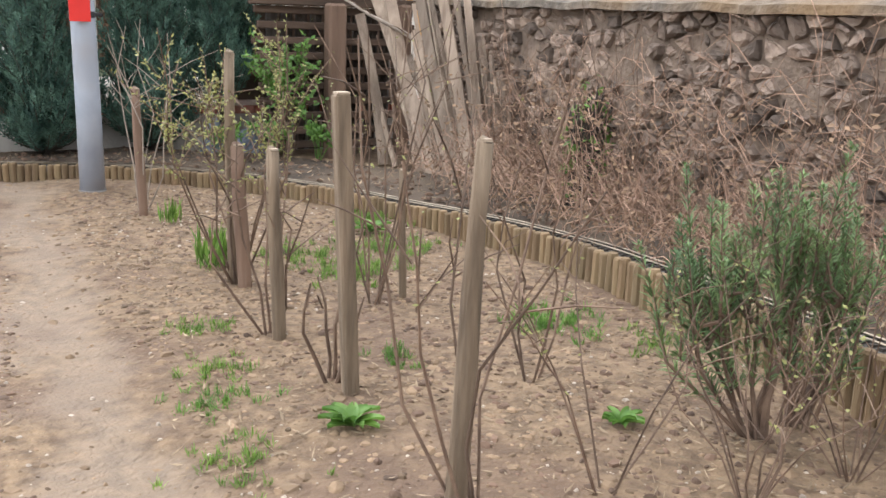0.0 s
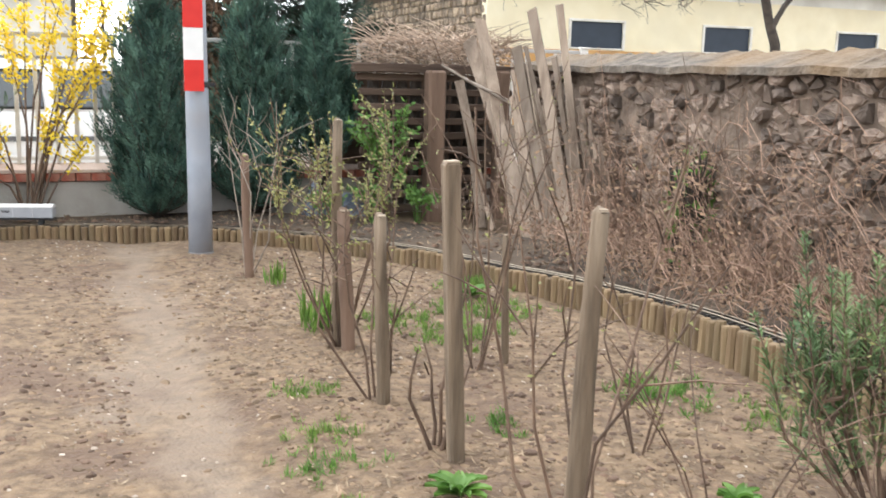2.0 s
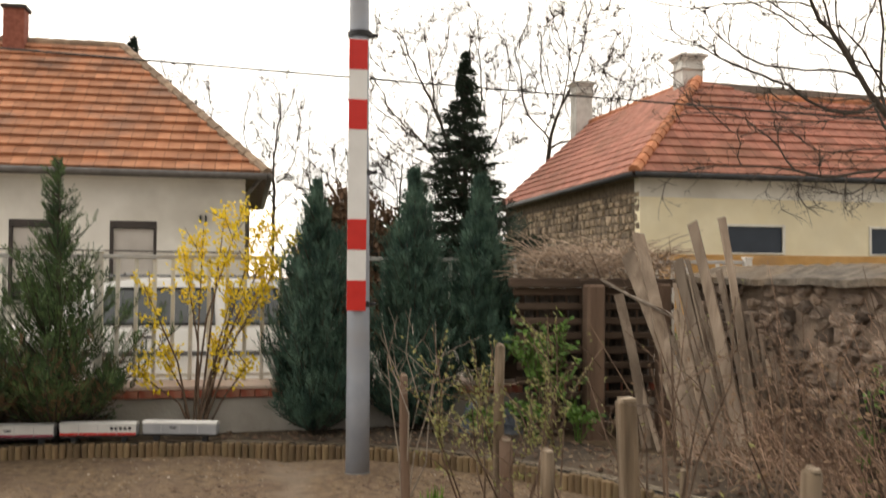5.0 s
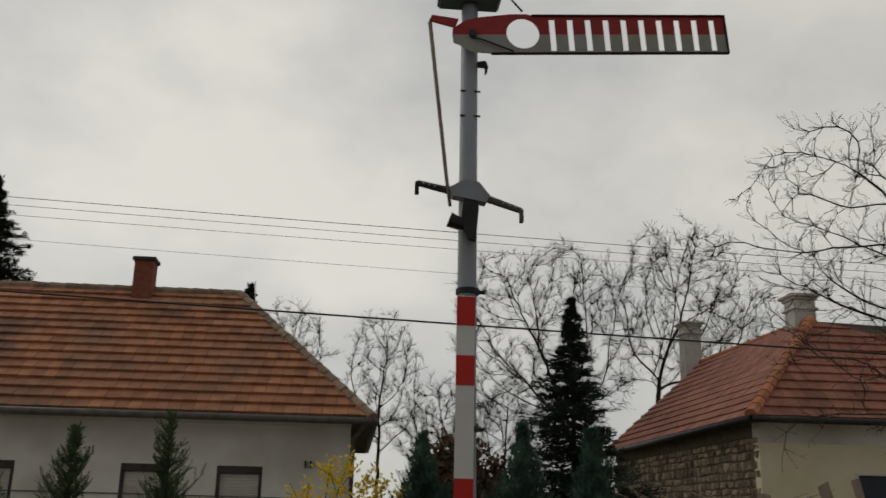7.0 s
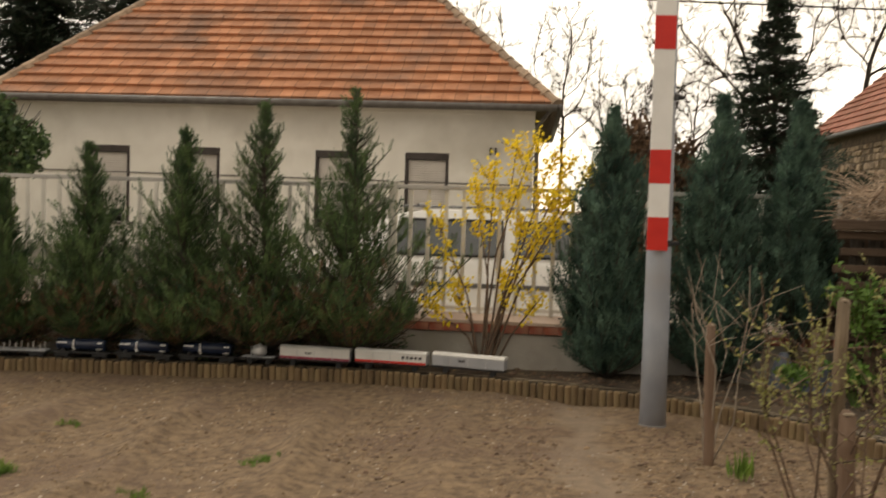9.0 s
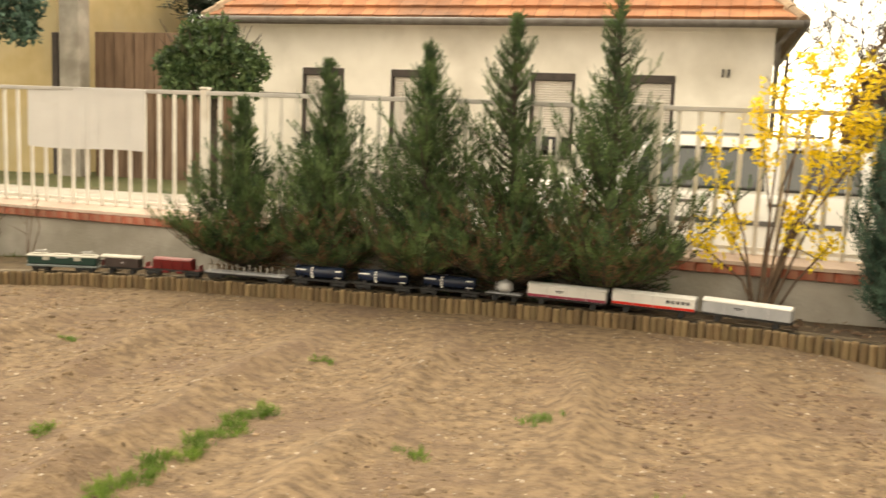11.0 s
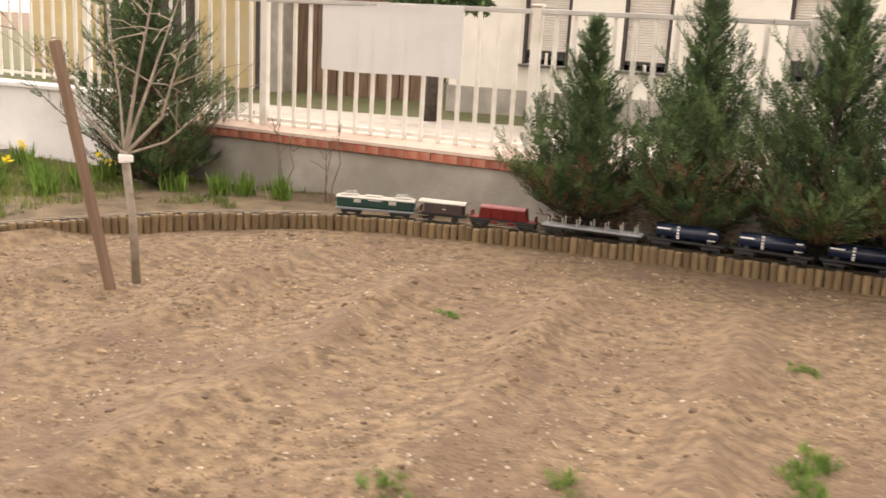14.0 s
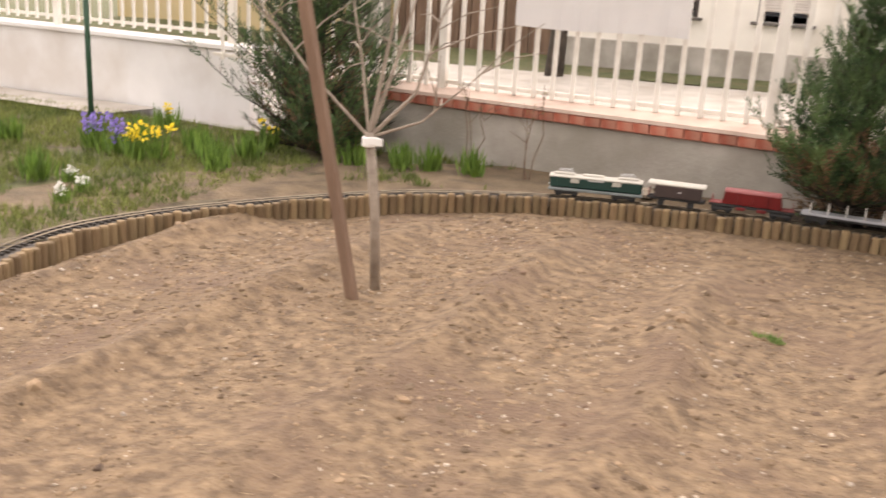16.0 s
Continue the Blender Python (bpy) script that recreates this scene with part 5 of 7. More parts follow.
plume_tree("spruce", -15.4, 28.5, 10.8, 5.0, 900, M_SPRUCE, "broad dark spruce behind the tiled roof", 54, "spruce", base=3, size=0.20, rise=-0.15, sprays=20)
plume_tree("spruce", -3.6, 30.0, 8.7, 3.2, 360, M_SPRUCE, "dark treetop just above the roof ridge", 53, "spruce", base=3, size=0.20, rise=-0.1, sprays=12)


def bare_tree(x, y, label, seed, mat, crown, points, step, twig, z=None, droop=0.0, hollow=0.25, sprigs=2, low=()):
    """A leafless tree that grows limb by limb towards scattered spots in its crown."""
    r = np.random.default_rng(seed)
    z0 = gz(x, y) if z is None else z
    tree = thing("bare_tree", (x, y, z0), label, "tree")
    cx, cy, cz, rx, ry, rz = crown
    spots = []
    while len(spots) < points:
        q = r.uniform(-1, 1, 3)
        d = float(np.linalg.norm(q))
        if hollow < d < 1.0 + 0.30 * noise.noise((q[0] * 2 + seed, q[1] * 2, q[2] * 2)):
            spots.append((cx + q[0] * rx, cy + q[1] * ry, cz + q[2] * rz))
    for (ax, az), (bx, bz), count in low:
        for k in range(count):
            t = r.random()
            spots.append((ax + (bx - ax) * t, r.normal(0, 0.25), az + (bz - az) * t + r.normal(0, 0.14)))
    spots = np.array(spots)
    nodes, up = [np.array((0.0, 0.0, -0.1))], [-1]
    foot = np.array((cx * 0.45, cy * 0.45, max(cz - rz * 1.02, cz * 0.42)))
    k = max(3, int(np.linalg.norm(foot) / step))
    for i in range(k):
        nodes.append(foot * (i + 1) / k + r.normal(0, step * 0.10, 3) * (1, 1, 0.2))
        up.append(len(nodes) - 2)
    near = np.full(len(spots), 1e9)
    who = np.zeros(len(spots), int)
    fresh = list(range(len(nodes)))
    alive = np.ones(len(spots), bool)
    kids = {}
    for turn in range(150):
        for i in fresh:
            d = np.linalg.norm(spots - nodes[i], axis=1)
            better = d < near
            near[better], who[better] = d[better], i
        alive &= near > step * 1.25
        if not alive.any():
            break
        pull = {}
        for i in np.nonzero(alive)[0]:
            v = spots[i] - nodes[who[i]]
            pull.setdefault(int(who[i]), []).append(v / np.linalg.norm(v))
        fresh = []
        for i, vs in pull.items():
            if kids.get(i, 0) >= 3:
                continue
            v = np.mean(vs, axis=0) + r.normal(0, 0.15, 3) + np.array((0, 0, -droop))
            back = nodes[i] - nodes[up[i]] if up[i] >= 0 else np.array((0, 0, 1.0))
            v = v / (np.linalg.norm(v) + 1e-6) + 0.85 * back / (np.linalg.norm(back) + 1e-6)
            nodes.append(nodes[i] + step * v / (np.linalg.norm(v) + 1e-6))
            up.append(i)
            kids[i] = kids.get(i, 0) + 1
            fresh.append(len(nodes) - 1)
        if not fresh:
            break
    n = len(nodes)
    thick, below = [0.0] * n, [[] for _ in range(n)]
    for i in range(n - 1, -1, -1):
        thick[i] = max(thick[i], 0.0) ** (1 / 2.25) if below[i] else twig
        if up[i] >= 0:
            thick[up[i]] += thick[i] ** 2.25
            below[up[i]].append(i)
    tg, bg = Geo(), Geo()
    starts = [(0, None)]
    while starts:
        i, origin = starts.pop()
        chain = ([origin] if origin is not None else []) + [i]
        while below[chain[-1]]:
            order = sorted(below[chain[-1]], key=lambda c: -thick[c])
            starts.extend((c, chain[-1]) for c in order[1:])
            chain.append(order[0])
        rs = [thick[c] for c in chain]
        if origin is not None:
            rs[0] = min(rs[0], rs[1] * 1.2)
        geo = tg if origin is None else bg
        if len(chain) > 1:
            geo.tube([tuple(nodes[c]) for c in chain], rs, 8 if rs[0] > 0.05 else (5 if rs[0] > twig * 2.2 else 3), False)
        for c in chain:
            if thick[c] < twig * 2.0:
                for s in range(sprigs):
                    d = r.normal(0, 1, 3)
                    if up[c] >= 0:
                        d = 0.75 * d / np.linalg.norm(d) + 0.9 * (nodes[c] - nodes[up[c]]) / step + np.array((0, 0, 0.25))
                    e = nodes[c] + d / np.linalg.norm(d) * step * r.uniform(0.5, 1.5)
                    m = (nodes[c] + e) / 2 + r.normal(0, step * 0.08, 3)
                    bg.tube([tuple(nodes[c]), tuple(m), tuple(e)], [twig * 0.75, twig * 0.55, twig * 0.30], 3, False)
                    for q in range(2):
                        k2 = m + (e - m) * r.random()
                        bg.tube([tuple(k2), tuple(k2 + d / np.linalg.norm(d) * step * 0.25 + r.normal(0, step * 0.22, 3))], [twig * 0.45, twig * 0.25], 3, False)
    part("trunk", tg, mat, tree, smooth=True)
    part("branchwork", bg, mat, tree, kind="stuff")
    return tree


bare_tree(8.3, 33.5, "large bare walnut tree behind the houses", 61, M_BARK, (-1.7, 0.0, 8.0, 3.5, 2.6, 3.5), 760, 0.34, 0.0095, sprigs=6)
bare_tree(10.2, 34.0, "tall bare tree leaning behind the red roof", 63, M_BARK, (2.0, 0.0, 9.3, 3.0, 2.4, 3.4), 720, 0.34, 0.0095, sprigs=6)
bare_tree(0.75, 33.5, "slim bare tree between the two roofs", 64, M_BARK, (0.15, 0.0, 6.2, 1.5, 1.2, 2.5), 520, 0.22, 0.0075, sprigs=5)
bare_tree(3.2, 36.0, "low bare tree between the houses", 65, M_BARK, (0.0, 0.0, 4.6, 2.0, 1.5, 2.0), 520, 0.24, 0.008, sprigs=6)
bare_tree(-2.2, 34.0, "bare treetop behind the tiled roof", 66, M_BARK, (-0.1, 0.0, 7.0, 1.4, 1.2, 2.1), 420, 0.23, 0.0075, sprigs=5)
bare_tree(5.4, 35.0, "low bare tree behind the dark spruce", 68, M_BARK, (0.0, 0.0, 4.6, 2.3, 1.6, 2.2), 520, 0.25, 0.008, sprigs=6)
bare_tree(14.0, 36.0, "slender bare tree beside the tall chimney", 69, M_BARK, (0.3, 0.0, 8.0, 2.0, 1.5, 2.4), 420, 0.27, 0.008, sprigs=5)
bare_tree(10.8, 12.2, "bare fruit tree leaning over the stone wall", 67, M_BARK, (-1.6, 0.0, 5.0, 4.3, 2.2, 2.7), 820, 0.21, 0.0062, droop=0.04, hollow=0.20, sprigs=3, low=(((-5.3, 2.75), (-1.5, 2.6), 60),))


def hedge(name, x, y, w, d, h, mat, label, seed, count=2600, size=0.1, category="bush", up=0.0):
    """A dense bush of many small leaves round a twiggy middle."""
    r = random.Random(seed)
    z0 = gz(x, y)
    b = thing(name, (x, y, z0), label, category)
    tg, g = Geo(), Geo()
    if up:
        part("trunk", Geo().tube([(0, 0, -0.1), (0.05, 0, up * 0.6), (0, 0, up + h * 0.4)], [0.16, 0.13, 0.06], 9), M_BARK, b, smooth=True)
    for k in range(26):
        a = r.uniform(0, 6.28)
        tg.tube([(0.1 * math.cos(a), 0.1 * math.sin(a), 0), (w * 0.25 * math.cos(a), d * 0.25 * math.sin(a), h * 0.5), (w * 0.42 * math.cos(a), d * 0.42 * math.sin(a), h * r.uniform(0.6, 0.9))], [0.02, 0.014, 0.005], 5, False)
    tg.v = [(v[0], v[1], v[2] + up) for v in tg.v]
    for k in range(count):
        a, t = r.uniform(0, 6.28), math.acos(r.uniform(-0.25, 1))
        q = r.uniform(0.55, 1.0) ** 0.5 * (0.85 + 0.3 * noise.noise((math.cos(a) * 2 + seed, math.sin(a) * 2, t * 2)))
        p = Vector((w / 2 * q * math.sin(t) * math.cos(a), d / 2 * q * math.sin(t) * math.sin(a), h * (0.28 + 0.72 * q * max(math.cos(t), -0.25)) + up))
        dr = Vector((r.gauss(0, 1), r.gauss(0, 1), r.gauss(0.3, 1))).normalized()
        g.blade(p, dr, dr.cross(Vector((r.uniform(-1, 1), r.uniform(-1, 1), 1))).normalized(), size * r.uniform(0.7, 1.4), size * r.uniform(0.4, 0.7))
    part("branchwork", tg, M_BARK, b, kind="stuff")
    part("foliage", g, mat, b, kind="stuff")
    return b


hedge("hedge", 1.42, 14.2, 2.10, 1.3, 2.85, M_BROWNBUSH, "rounded brown hedge behind the fence", 71, 15000, 0.12, "hedge")
hedge("evergreen_tree", -9.75, 16.2, 2.3, 1.5, 1.75, M_THUJA, "round dark green evergreen tree before the house", 72, 6500, 0.12, "tree", up=1.6)
hedge("evergreen_tree", -16.4, 18.0, 3.2, 2.0, 2.8, M_THUJADARK, "dark evergreen tree rising behind the street fence", 73, 5200, 0.16, "tree", up=2.6)


def forsythia():
    r = random.Random(81)
    x, y = -0.50, 8.0
    b = thing("forsythia", (x, y, gz(x, y) + 0.06), "yellow blooming forsythia bush in front of the fence", "bush")
    tg, g = Geo(), Geo()
    ends = [(-0.42, 1.25), (-0.30, 0.75), (-0.12, 1.55), (0.05, 1.72), (0.22, 1.80), (0.38, 1.85), (0.52, 1.72), (0.66, 1.66), (0.80, 1.58), (0.30, 1.2), (0.55, 1.1), (-0.5, 0.6), (0.15, 0.8), (0.62, 1.35), (0.45, 0.62)]
    for ex, ez in ends:
        ez *= 1.06 if ex > 0.2 else 1.0
        mid = (ex * 0.35 + r.uniform(-0.06, 0.06), r.uniform(-0.1, 0.1), ez * 0.5)
        end = (ex, r.uniform(-0.22, 0.18), ez)
        tg.tube([(r.uniform(-0.05, 0.05), 0, -0.03), mid, end], [0.011, 0.008, 0.003], 5, False)
        for s in range(3):
            t = r.uniform(0.4, 0.9)
            p = Vector(mid).lerp(Vector(end), t)
            q = p + Vector((r.uniform(-0.22, 0.22), r.uniform(-0.15, 0.15), r.uniform(0.05, 0.25)))
            tg.tube([p, q], [0.004, 0.002], 4, False)
            for k in range(26):
                c = p.lerp(q, r.random()) + Vector((r.gauss(0, 0.02), r.gauss(0, 0.02), r.gauss(0, 0.02)))
                d = Vector((r.gauss(0, 1), r.gauss(0, 1), r.gauss(0, 1))).normalized()
                g.blade(c, d, d.orthogonal().normalized(), 0.040, 0.024)
        for k in range(150 if ez > 1.4 else 70):
            t = r.uniform(0.10, 1) ** 0.5
            c = Vector(mid).lerp(Vector(end), t) + Vector((r.gauss(0, 0.028), r.gauss(0, 0.028), r.gauss(0, 0.028)))
            d = Vector((r.gauss(0, 1), r.gauss(0, 1), r.gauss(0, 1))).normalized()
            g.blade(c, d, d.orthogonal().normalized(), 0.042, 0.026)
    part("branchwork", tg, M_TWIG, b, kind="stuff")
    part("bloom", g, M_YELLOWFL, b, "bright yellow flowers", kind="stuff")


forsythia()


def rosemary():
    """The needled bush by the path: upright spikes on a few dark stems."""
    r = random.Random(91)
    x, y = 2.02, 1.72
    b = thing("rosemary_bush", (x, y, gz(x, y)), "upright green rosemary bush with needle leaves", "bush")
    tg, g = Geo(), Geo()

    def spike(root, tip, needles, size):
        mid = root.lerp(tip, 0.45) + Vector((0.25 * (tip.x - root.x), 0.25 * (tip.y - root.y), -0.03))
        pts = [root, root.lerp(mid, 0.5) + Vector((r.gauss(0, 0.01), r.gauss(0, 0.01), 0)), mid, mid.lerp(tip, 0.5) + Vector((r.gauss(0, 0.012), r.gauss(0, 0.012), 0)), tip]
        tg.tube(pts, [0.008, 0.006, 0.005, 0.0035, 0.0015], 5, False)
        for m in range(needles):
            t = (1 - r.random() ** 1.35 * 0.72) * 4
            i = min(int(t), 3)
            p = pts[i].lerp(pts[i + 1], t - i)
            ax = (pts[i + 1] - pts[i]).normalized()
            o = ax.cross(Vector((r.uniform(-1, 1), r.uniform(-1, 1), r.uniform(-1, 1)))).normalized()
            d = (o + ax * r.uniform(0.6, 1.6)).normalized()
            taper = 0.45 + 0.55 * min(1.0, (4 - t) * 1.4)
            g.blade(p + o * 0.004, d, d.cross(ax).normalized(), size * taper * r.uniform(0.7, 1.2), 0.0062)

    for k in range(22):
        u = (k + r.random()) / 22
        stem = Vector((-0.08 + 0.16 * (u > 0.45) + r.uniform(-0.03, 0.03), r.uniform(-0.04, 0.04), -0.03))
        h = (0.64 + 0.22 * math.sin(math.pi * min(1, u * 1.15)) ** 0.7) * r.uniform(0.80, 1.04)
        tip = Vector((-0.44 + 0.78 * u + r.uniform(-0.04, 0.04), 0.14 - 0.24 * u + r.uniform(-0.12, 0.12), h))
        spike(stem, tip, 190, 0.046)
        for j in range(3):
            q = stem.lerp(tip, r.uniform(0.35, 0.65)) + Vector((0.15 * (tip.x - stem.x), 0, 0))
            spike(q, q + Vector((r.uniform(-0.10, 0.10), r.uniform(-0.08, 0.08), r.uniform(0.14, 0.26))), 75, 0.036)
    tg.tube([(-0.06, 0, -0.05), (-0.07, 0, 0.10), (-0.02, 0.0, 0.26)], [0.024, 0.020, 0.012], 8, False)
    tg.tube([(0.10, 0.02, -0.05), (0.13, 0, 0.12), (0.20, 0.0, 0.30)], [0.020, 0.017, 0.010], 8, False)
    part("branchwork", tg, M_TWIG, b, kind="stuff")
    part("foliage", g, M_YEW, b, kind="stuff")


rosemary()


def twiggy(name, x, y, h, spread, stems, seed, label, mat, leaf=None, leaves=0, category="shrub", base=0.02, rad=0.006, forks=3, z=None, leafsize=0.013):
    """A bare or budding shrub of thin forked stems."""
    r = random.Random(seed)
    b = thing(name, (x, y, gz(x, y) if z is None else z), label, category)
    tg, g = Geo(), Geo()
    tips = []
    for k in range(stems):
        a = 6.28 * k / stems + r.uniform(-0.5, 0.5)
        reach = spread * r.uniform(0.4, 1.0)
        hh = h * r.uniform(0.65, 1.0)
        p0 = Vector((base * math.cos(a), base * math.sin(a), -0.02))
        p1 = Vector((reach * 0.45 * math.cos(a) + r.gauss(0, 0.06) * h, reach * 0.45 * math.sin(a) + r.gauss(0, 0.04) * h, hh * 0.5))
        p2 = Vector((reach * math.cos(a), reach * math.sin(a) + r.gauss(0, 0.02), hh))
        tg.tube([p0, p0.lerp(p1, 0.5) + Vector((r.gauss(0, 0.02) * h, r.gauss(0, 0.02) * h, 0)), p1, p1.lerp(p2, 0.5) + Vector((r.gauss(0, 0.03) * h, r.gauss(0, 0.03) * h, 0)), p2], [rad, rad * 0.88, rad * 0.75, rad * 0.55, rad * 0.35], 5, False)
        tips.append((p1, p2))
        for s in range(forks):
            t = r.uniform(0.1, 0.8)
            q0 = p1.lerp(p2, t)
            q1 = q0 + Vector((r.gauss(0, 0.5), r.gauss(0, 0.5), r.uniform(0.2, 0.9))) * (h * 0.22)
            tg.tube([q0, q0.lerp(q1, 0.5) + Vector((r.gauss(0, 0.01), 0, 0.01)), q1], [rad * 0.5, rad * 0.4, rad * 0.2], 4, False)
            tips.append((q0, q1))
    part("branchwork", tg, mat, b, kind="stuff")
    if leaf:
        for k in range(leaves):
            p, q = r.choice(tips)
            c = p.lerp(q, r.uniform(0, 1.05))
            d = Vector((r.gauss(0, 1), r.gauss(0, 1), r.gauss(0.4, 1))).normalized()
            g.blade(c, d, d.orthogonal().normalized(), leafsize * r.uniform(0.7, 1.4), leafsize * 0.6)
        part("foliage", g, leaf, b, kind="stuff")
    return b


twiggy("currant_bush", 0.97, 3.92, 1.16, 0.46, 10, 101, "budding shrub with pale yellow-green leaves", M_TWIG, M_BUDLEAF, 1500, rad=0.0055, forks=8, leafsize=0.019)
twiggy("currant_bush", 0.95, 2.62, 0.42, 0.12, 6, 102, "short cut shoots beside a stake", M_TWIG, None, rad=0.008, forks=1)
twiggy("currant_bush", 0.90, 3.15, 0.85, 0.16, 6, 103, "thin bare shoots beside a short stake", M_TWIG, M_BUDLEAF, 60, rad=0.006)
twiggy("sapling", 0.95, 1.64, 1.25, 0.42, 5, 104, "bare branched young tree tied to a thick stake", M_TWIG, M_BUDLEAF, 40, rad=0.0055, forks=4)
twiggy("sapling", 0.84, 5.66, 1.15, 0.35, 6, 105, "bare young tree tied to a reddish stake", M_PALEBARK, None, rad=0.0055, forks=4)
twiggy("currant_bush", 1.32, 1.62, 0.75, 0.42, 5, 106, "bare thin-stemmed currant bush", M_TWIG, M_BUDLEAF, 40, rad=0.0035, forks=4)
twiggy("currant_bush", 1.62, 1.42, 0.62, 0.42, 12, 107, "brown currant shoots with small green buds", M_TWIG, M_BUDLEAF, 110, rad=0.003, forks=4, leafsize=0.016)
twiggy("currant_bush", 1.98, 1.42, 0.62, 0.40, 12, 108, "brown currant shoots under the rosemary", M_TWIG, M_BUDLEAF, 110, rad=0.003, forks=4, leafsize=0.016)
twiggy("currant_bush", 1.55, 2.35, 0.8, 0.25, 4, 109, "two thin bare shoots in the soil", M_TWIG, None, rad=0.005, forks=2)
twiggy("sapling", 1.42, 3.4, 1.3, 0.3, 7, 110, "thin bare shoots in front of the planks", M_TWIG, M_BUDLEAF, 120, rad=0.005, forks=4)
twiggy("ivy_bush", 2.25, 7.25, 1.05, 0.32, 14, 111, "bright green climbing leaves beside the post", M_TWIG, M_LEAF, 900, rad=0.006, forks=4, leafsize=0.055)
for i, (x, y, h) in enumerate([(2.05, 6.98, 0.34), (2.38, 6.86, 0.30), (1.72, 7.16, 0.26)]):
    twiggy("green_weed", x, y, h, 0.22, 9, 118 + i, "leafy green weed growing behind the track", M_LEAF, M_LEAF, 260, rad=0.003, forks=3, leafsize=0.045, z=gz(x, y) + 0.10)
for i, (x, y) in enumerate([(-7.05, 7.95), (-6.60, 7.92)]):
    twiggy("sapling", x, y, 0.75, 0.10, 3, 115 + i, "thin bare shoot in front of the fence plinth", M_TWIG, M_BUDLEAF, 25, rad=0.005, forks=3, z=gz(x, y) + 0.07)


def fruit_tree():
    """The young fruit tree tied to the leaning stake."""
    r = random.Random(121)
    x, y = -6.267, 5.464
    b = thing("fruit_tree", (x, y, gz(x, y)), "young bare fruit tree with a white tie", "tree")
    part("trunk", Geo().tube([(0, 0, -0.05), (-0.01, -0.01, 0.35), (-0.04, -0.03, 0.70)], [0.024, 0.021, 0.022], 9), M_PALEBARK, b, smooth=True)
    g = Geo()
    for ex, ey, ez in ((0.24, 0.11, 1.28), (0.14, 0.07, 1.72), (-0.60, -0.30, 1.40), (0.42, 0.20, 1.02), (0.05, 0.30, 1.50), (-0.28, 0.10, 1.50)):
        p0, p3 = Vector((-0.04, -0.03, 0.68)), Vector((ex, ey, ez))
        p1 = p0.lerp(p3, 0.45) + Vector((r.gauss(0, 0.04), r.gauss(0, 0.04), -0.07))
        g.tube([p0, p1, p3], [0.0115, 0.008, 0.003] if ez > 1.2 and ex > 0 else [0.008, 0.006, 0.002], 7, False)
        for s in range(6):
            q = p1.lerp(p3, r.uniform(0.0, 1))
            e = q + Vector((r.gauss(0, 0.17), r.gauss(0, 0.15), r.uniform(-0.10, 0.26)))
            g.tube([q, q.lerp(e, 0.5) + Vector((0, 0, 0.02)), e], [0.0038, 0.003, 0.0015], 4, False)
    part("branchwork", g, M_PALEBARK, b, kind="stuff")
    part("tie", Geo().lathe((-0.038, -0.03, 0.66), [(0.028, -0.02), (0.033, -0.015), (0.033, 0.02), (0.028, 0.024)], 12).box((0.01, -0.055, 0.67), (0.07, 0.008, 0.035), 0.003), M_SIGWHITE, b, "white cloth tie")


fruit_tree()


def brush_on_wall():
    """Dry vines and brush in front of the stone wall."""
    r = random.Random(131)
    b = thing("dry_brush", (3.3, 4.6, 0.42), "tangle of dry brown vines in front of the stone wall", "brush")
    g = Geo()
    for k in range(1950):
        y = 1.8 - 4.6 + (3.85 if k % 12 else 5.1) * r.random()
        low = r.random() < 0.45
        x = r.uniform(-0.75, 0.0) if low else r.uniform(-0.25, 0.14)
        z = max(0.0, 0.80 * (r.random() ** 2.0)) if r.random() < 0.85 else r.uniform(0.4, 1.15)
        p = Vector((x, y, 0.02 + 0.10 * r.random() if low else z * 0.75))
        d = Vector((r.uniform(-0.25, 0.15), r.gauss(0, 0.9), r.gauss(0.25, 0.6))).normalized()
        l = r.uniform(0.12, 0.5)
        q = p + d * l
        g.tube([p, p.lerp(q, 0.35) + Vector((r.gauss(0, 0.02), r.gauss(0, 0.05), r.gauss(0.03, 0.04))), p.lerp(q, 0.7) + Vector((0, r.gauss(0, 0.05), r.gauss(0.03, 0.04))), q - Vector((0, 0, 0.25 * l))], [0.0028, 0.0024, 0.0018, 0.001], 3, False)
    part("vine_tangle", g, M_DRYTWIG, b, kind="stuff")
    g = Geo()
    for k in range(3900):
        y, x, z = 1.8 - 4.6 + (3.9 if k % 8 else 5.1) * r.random(), r.uniform(-0.72, 0.12), 0.75 * r.random() ** 4
        d = Vector((r.gauss(0, 1), r.gauss(0, 1), r.gauss(-0.4, 0.7))).normalized()
        g.blade((x, y, z + 0.02), d, d.orthogonal().normalized(), r.uniform(0.02, 0.05), r.uniform(0.010, 0.024))
    part("withered_foliage", g, M_DEADTWIG, b, "brown withered leaves", kind="stuff")
    for i in range(11):
        y = 2.0 + 4.2 * i / 10 + r.uniform(-0.15, 0.15)
        twiggy("cane", 3.22 + r.uniform(-0.05, 0.08), y, r.uniform(0.8, 1.35), 0.16, 3, 140 + i, "bare upright brown cane before the wall", M_TWIG, None, rad=0.004, forks=4, z=0.42, category="cane")
    hedge("fern", 3.28, 4.55, 0.34, 0.3, 0.9, M_LEAF, "small green plant growing from the wall", 151, 160, 0.07, "plant")


brush_on_wall()


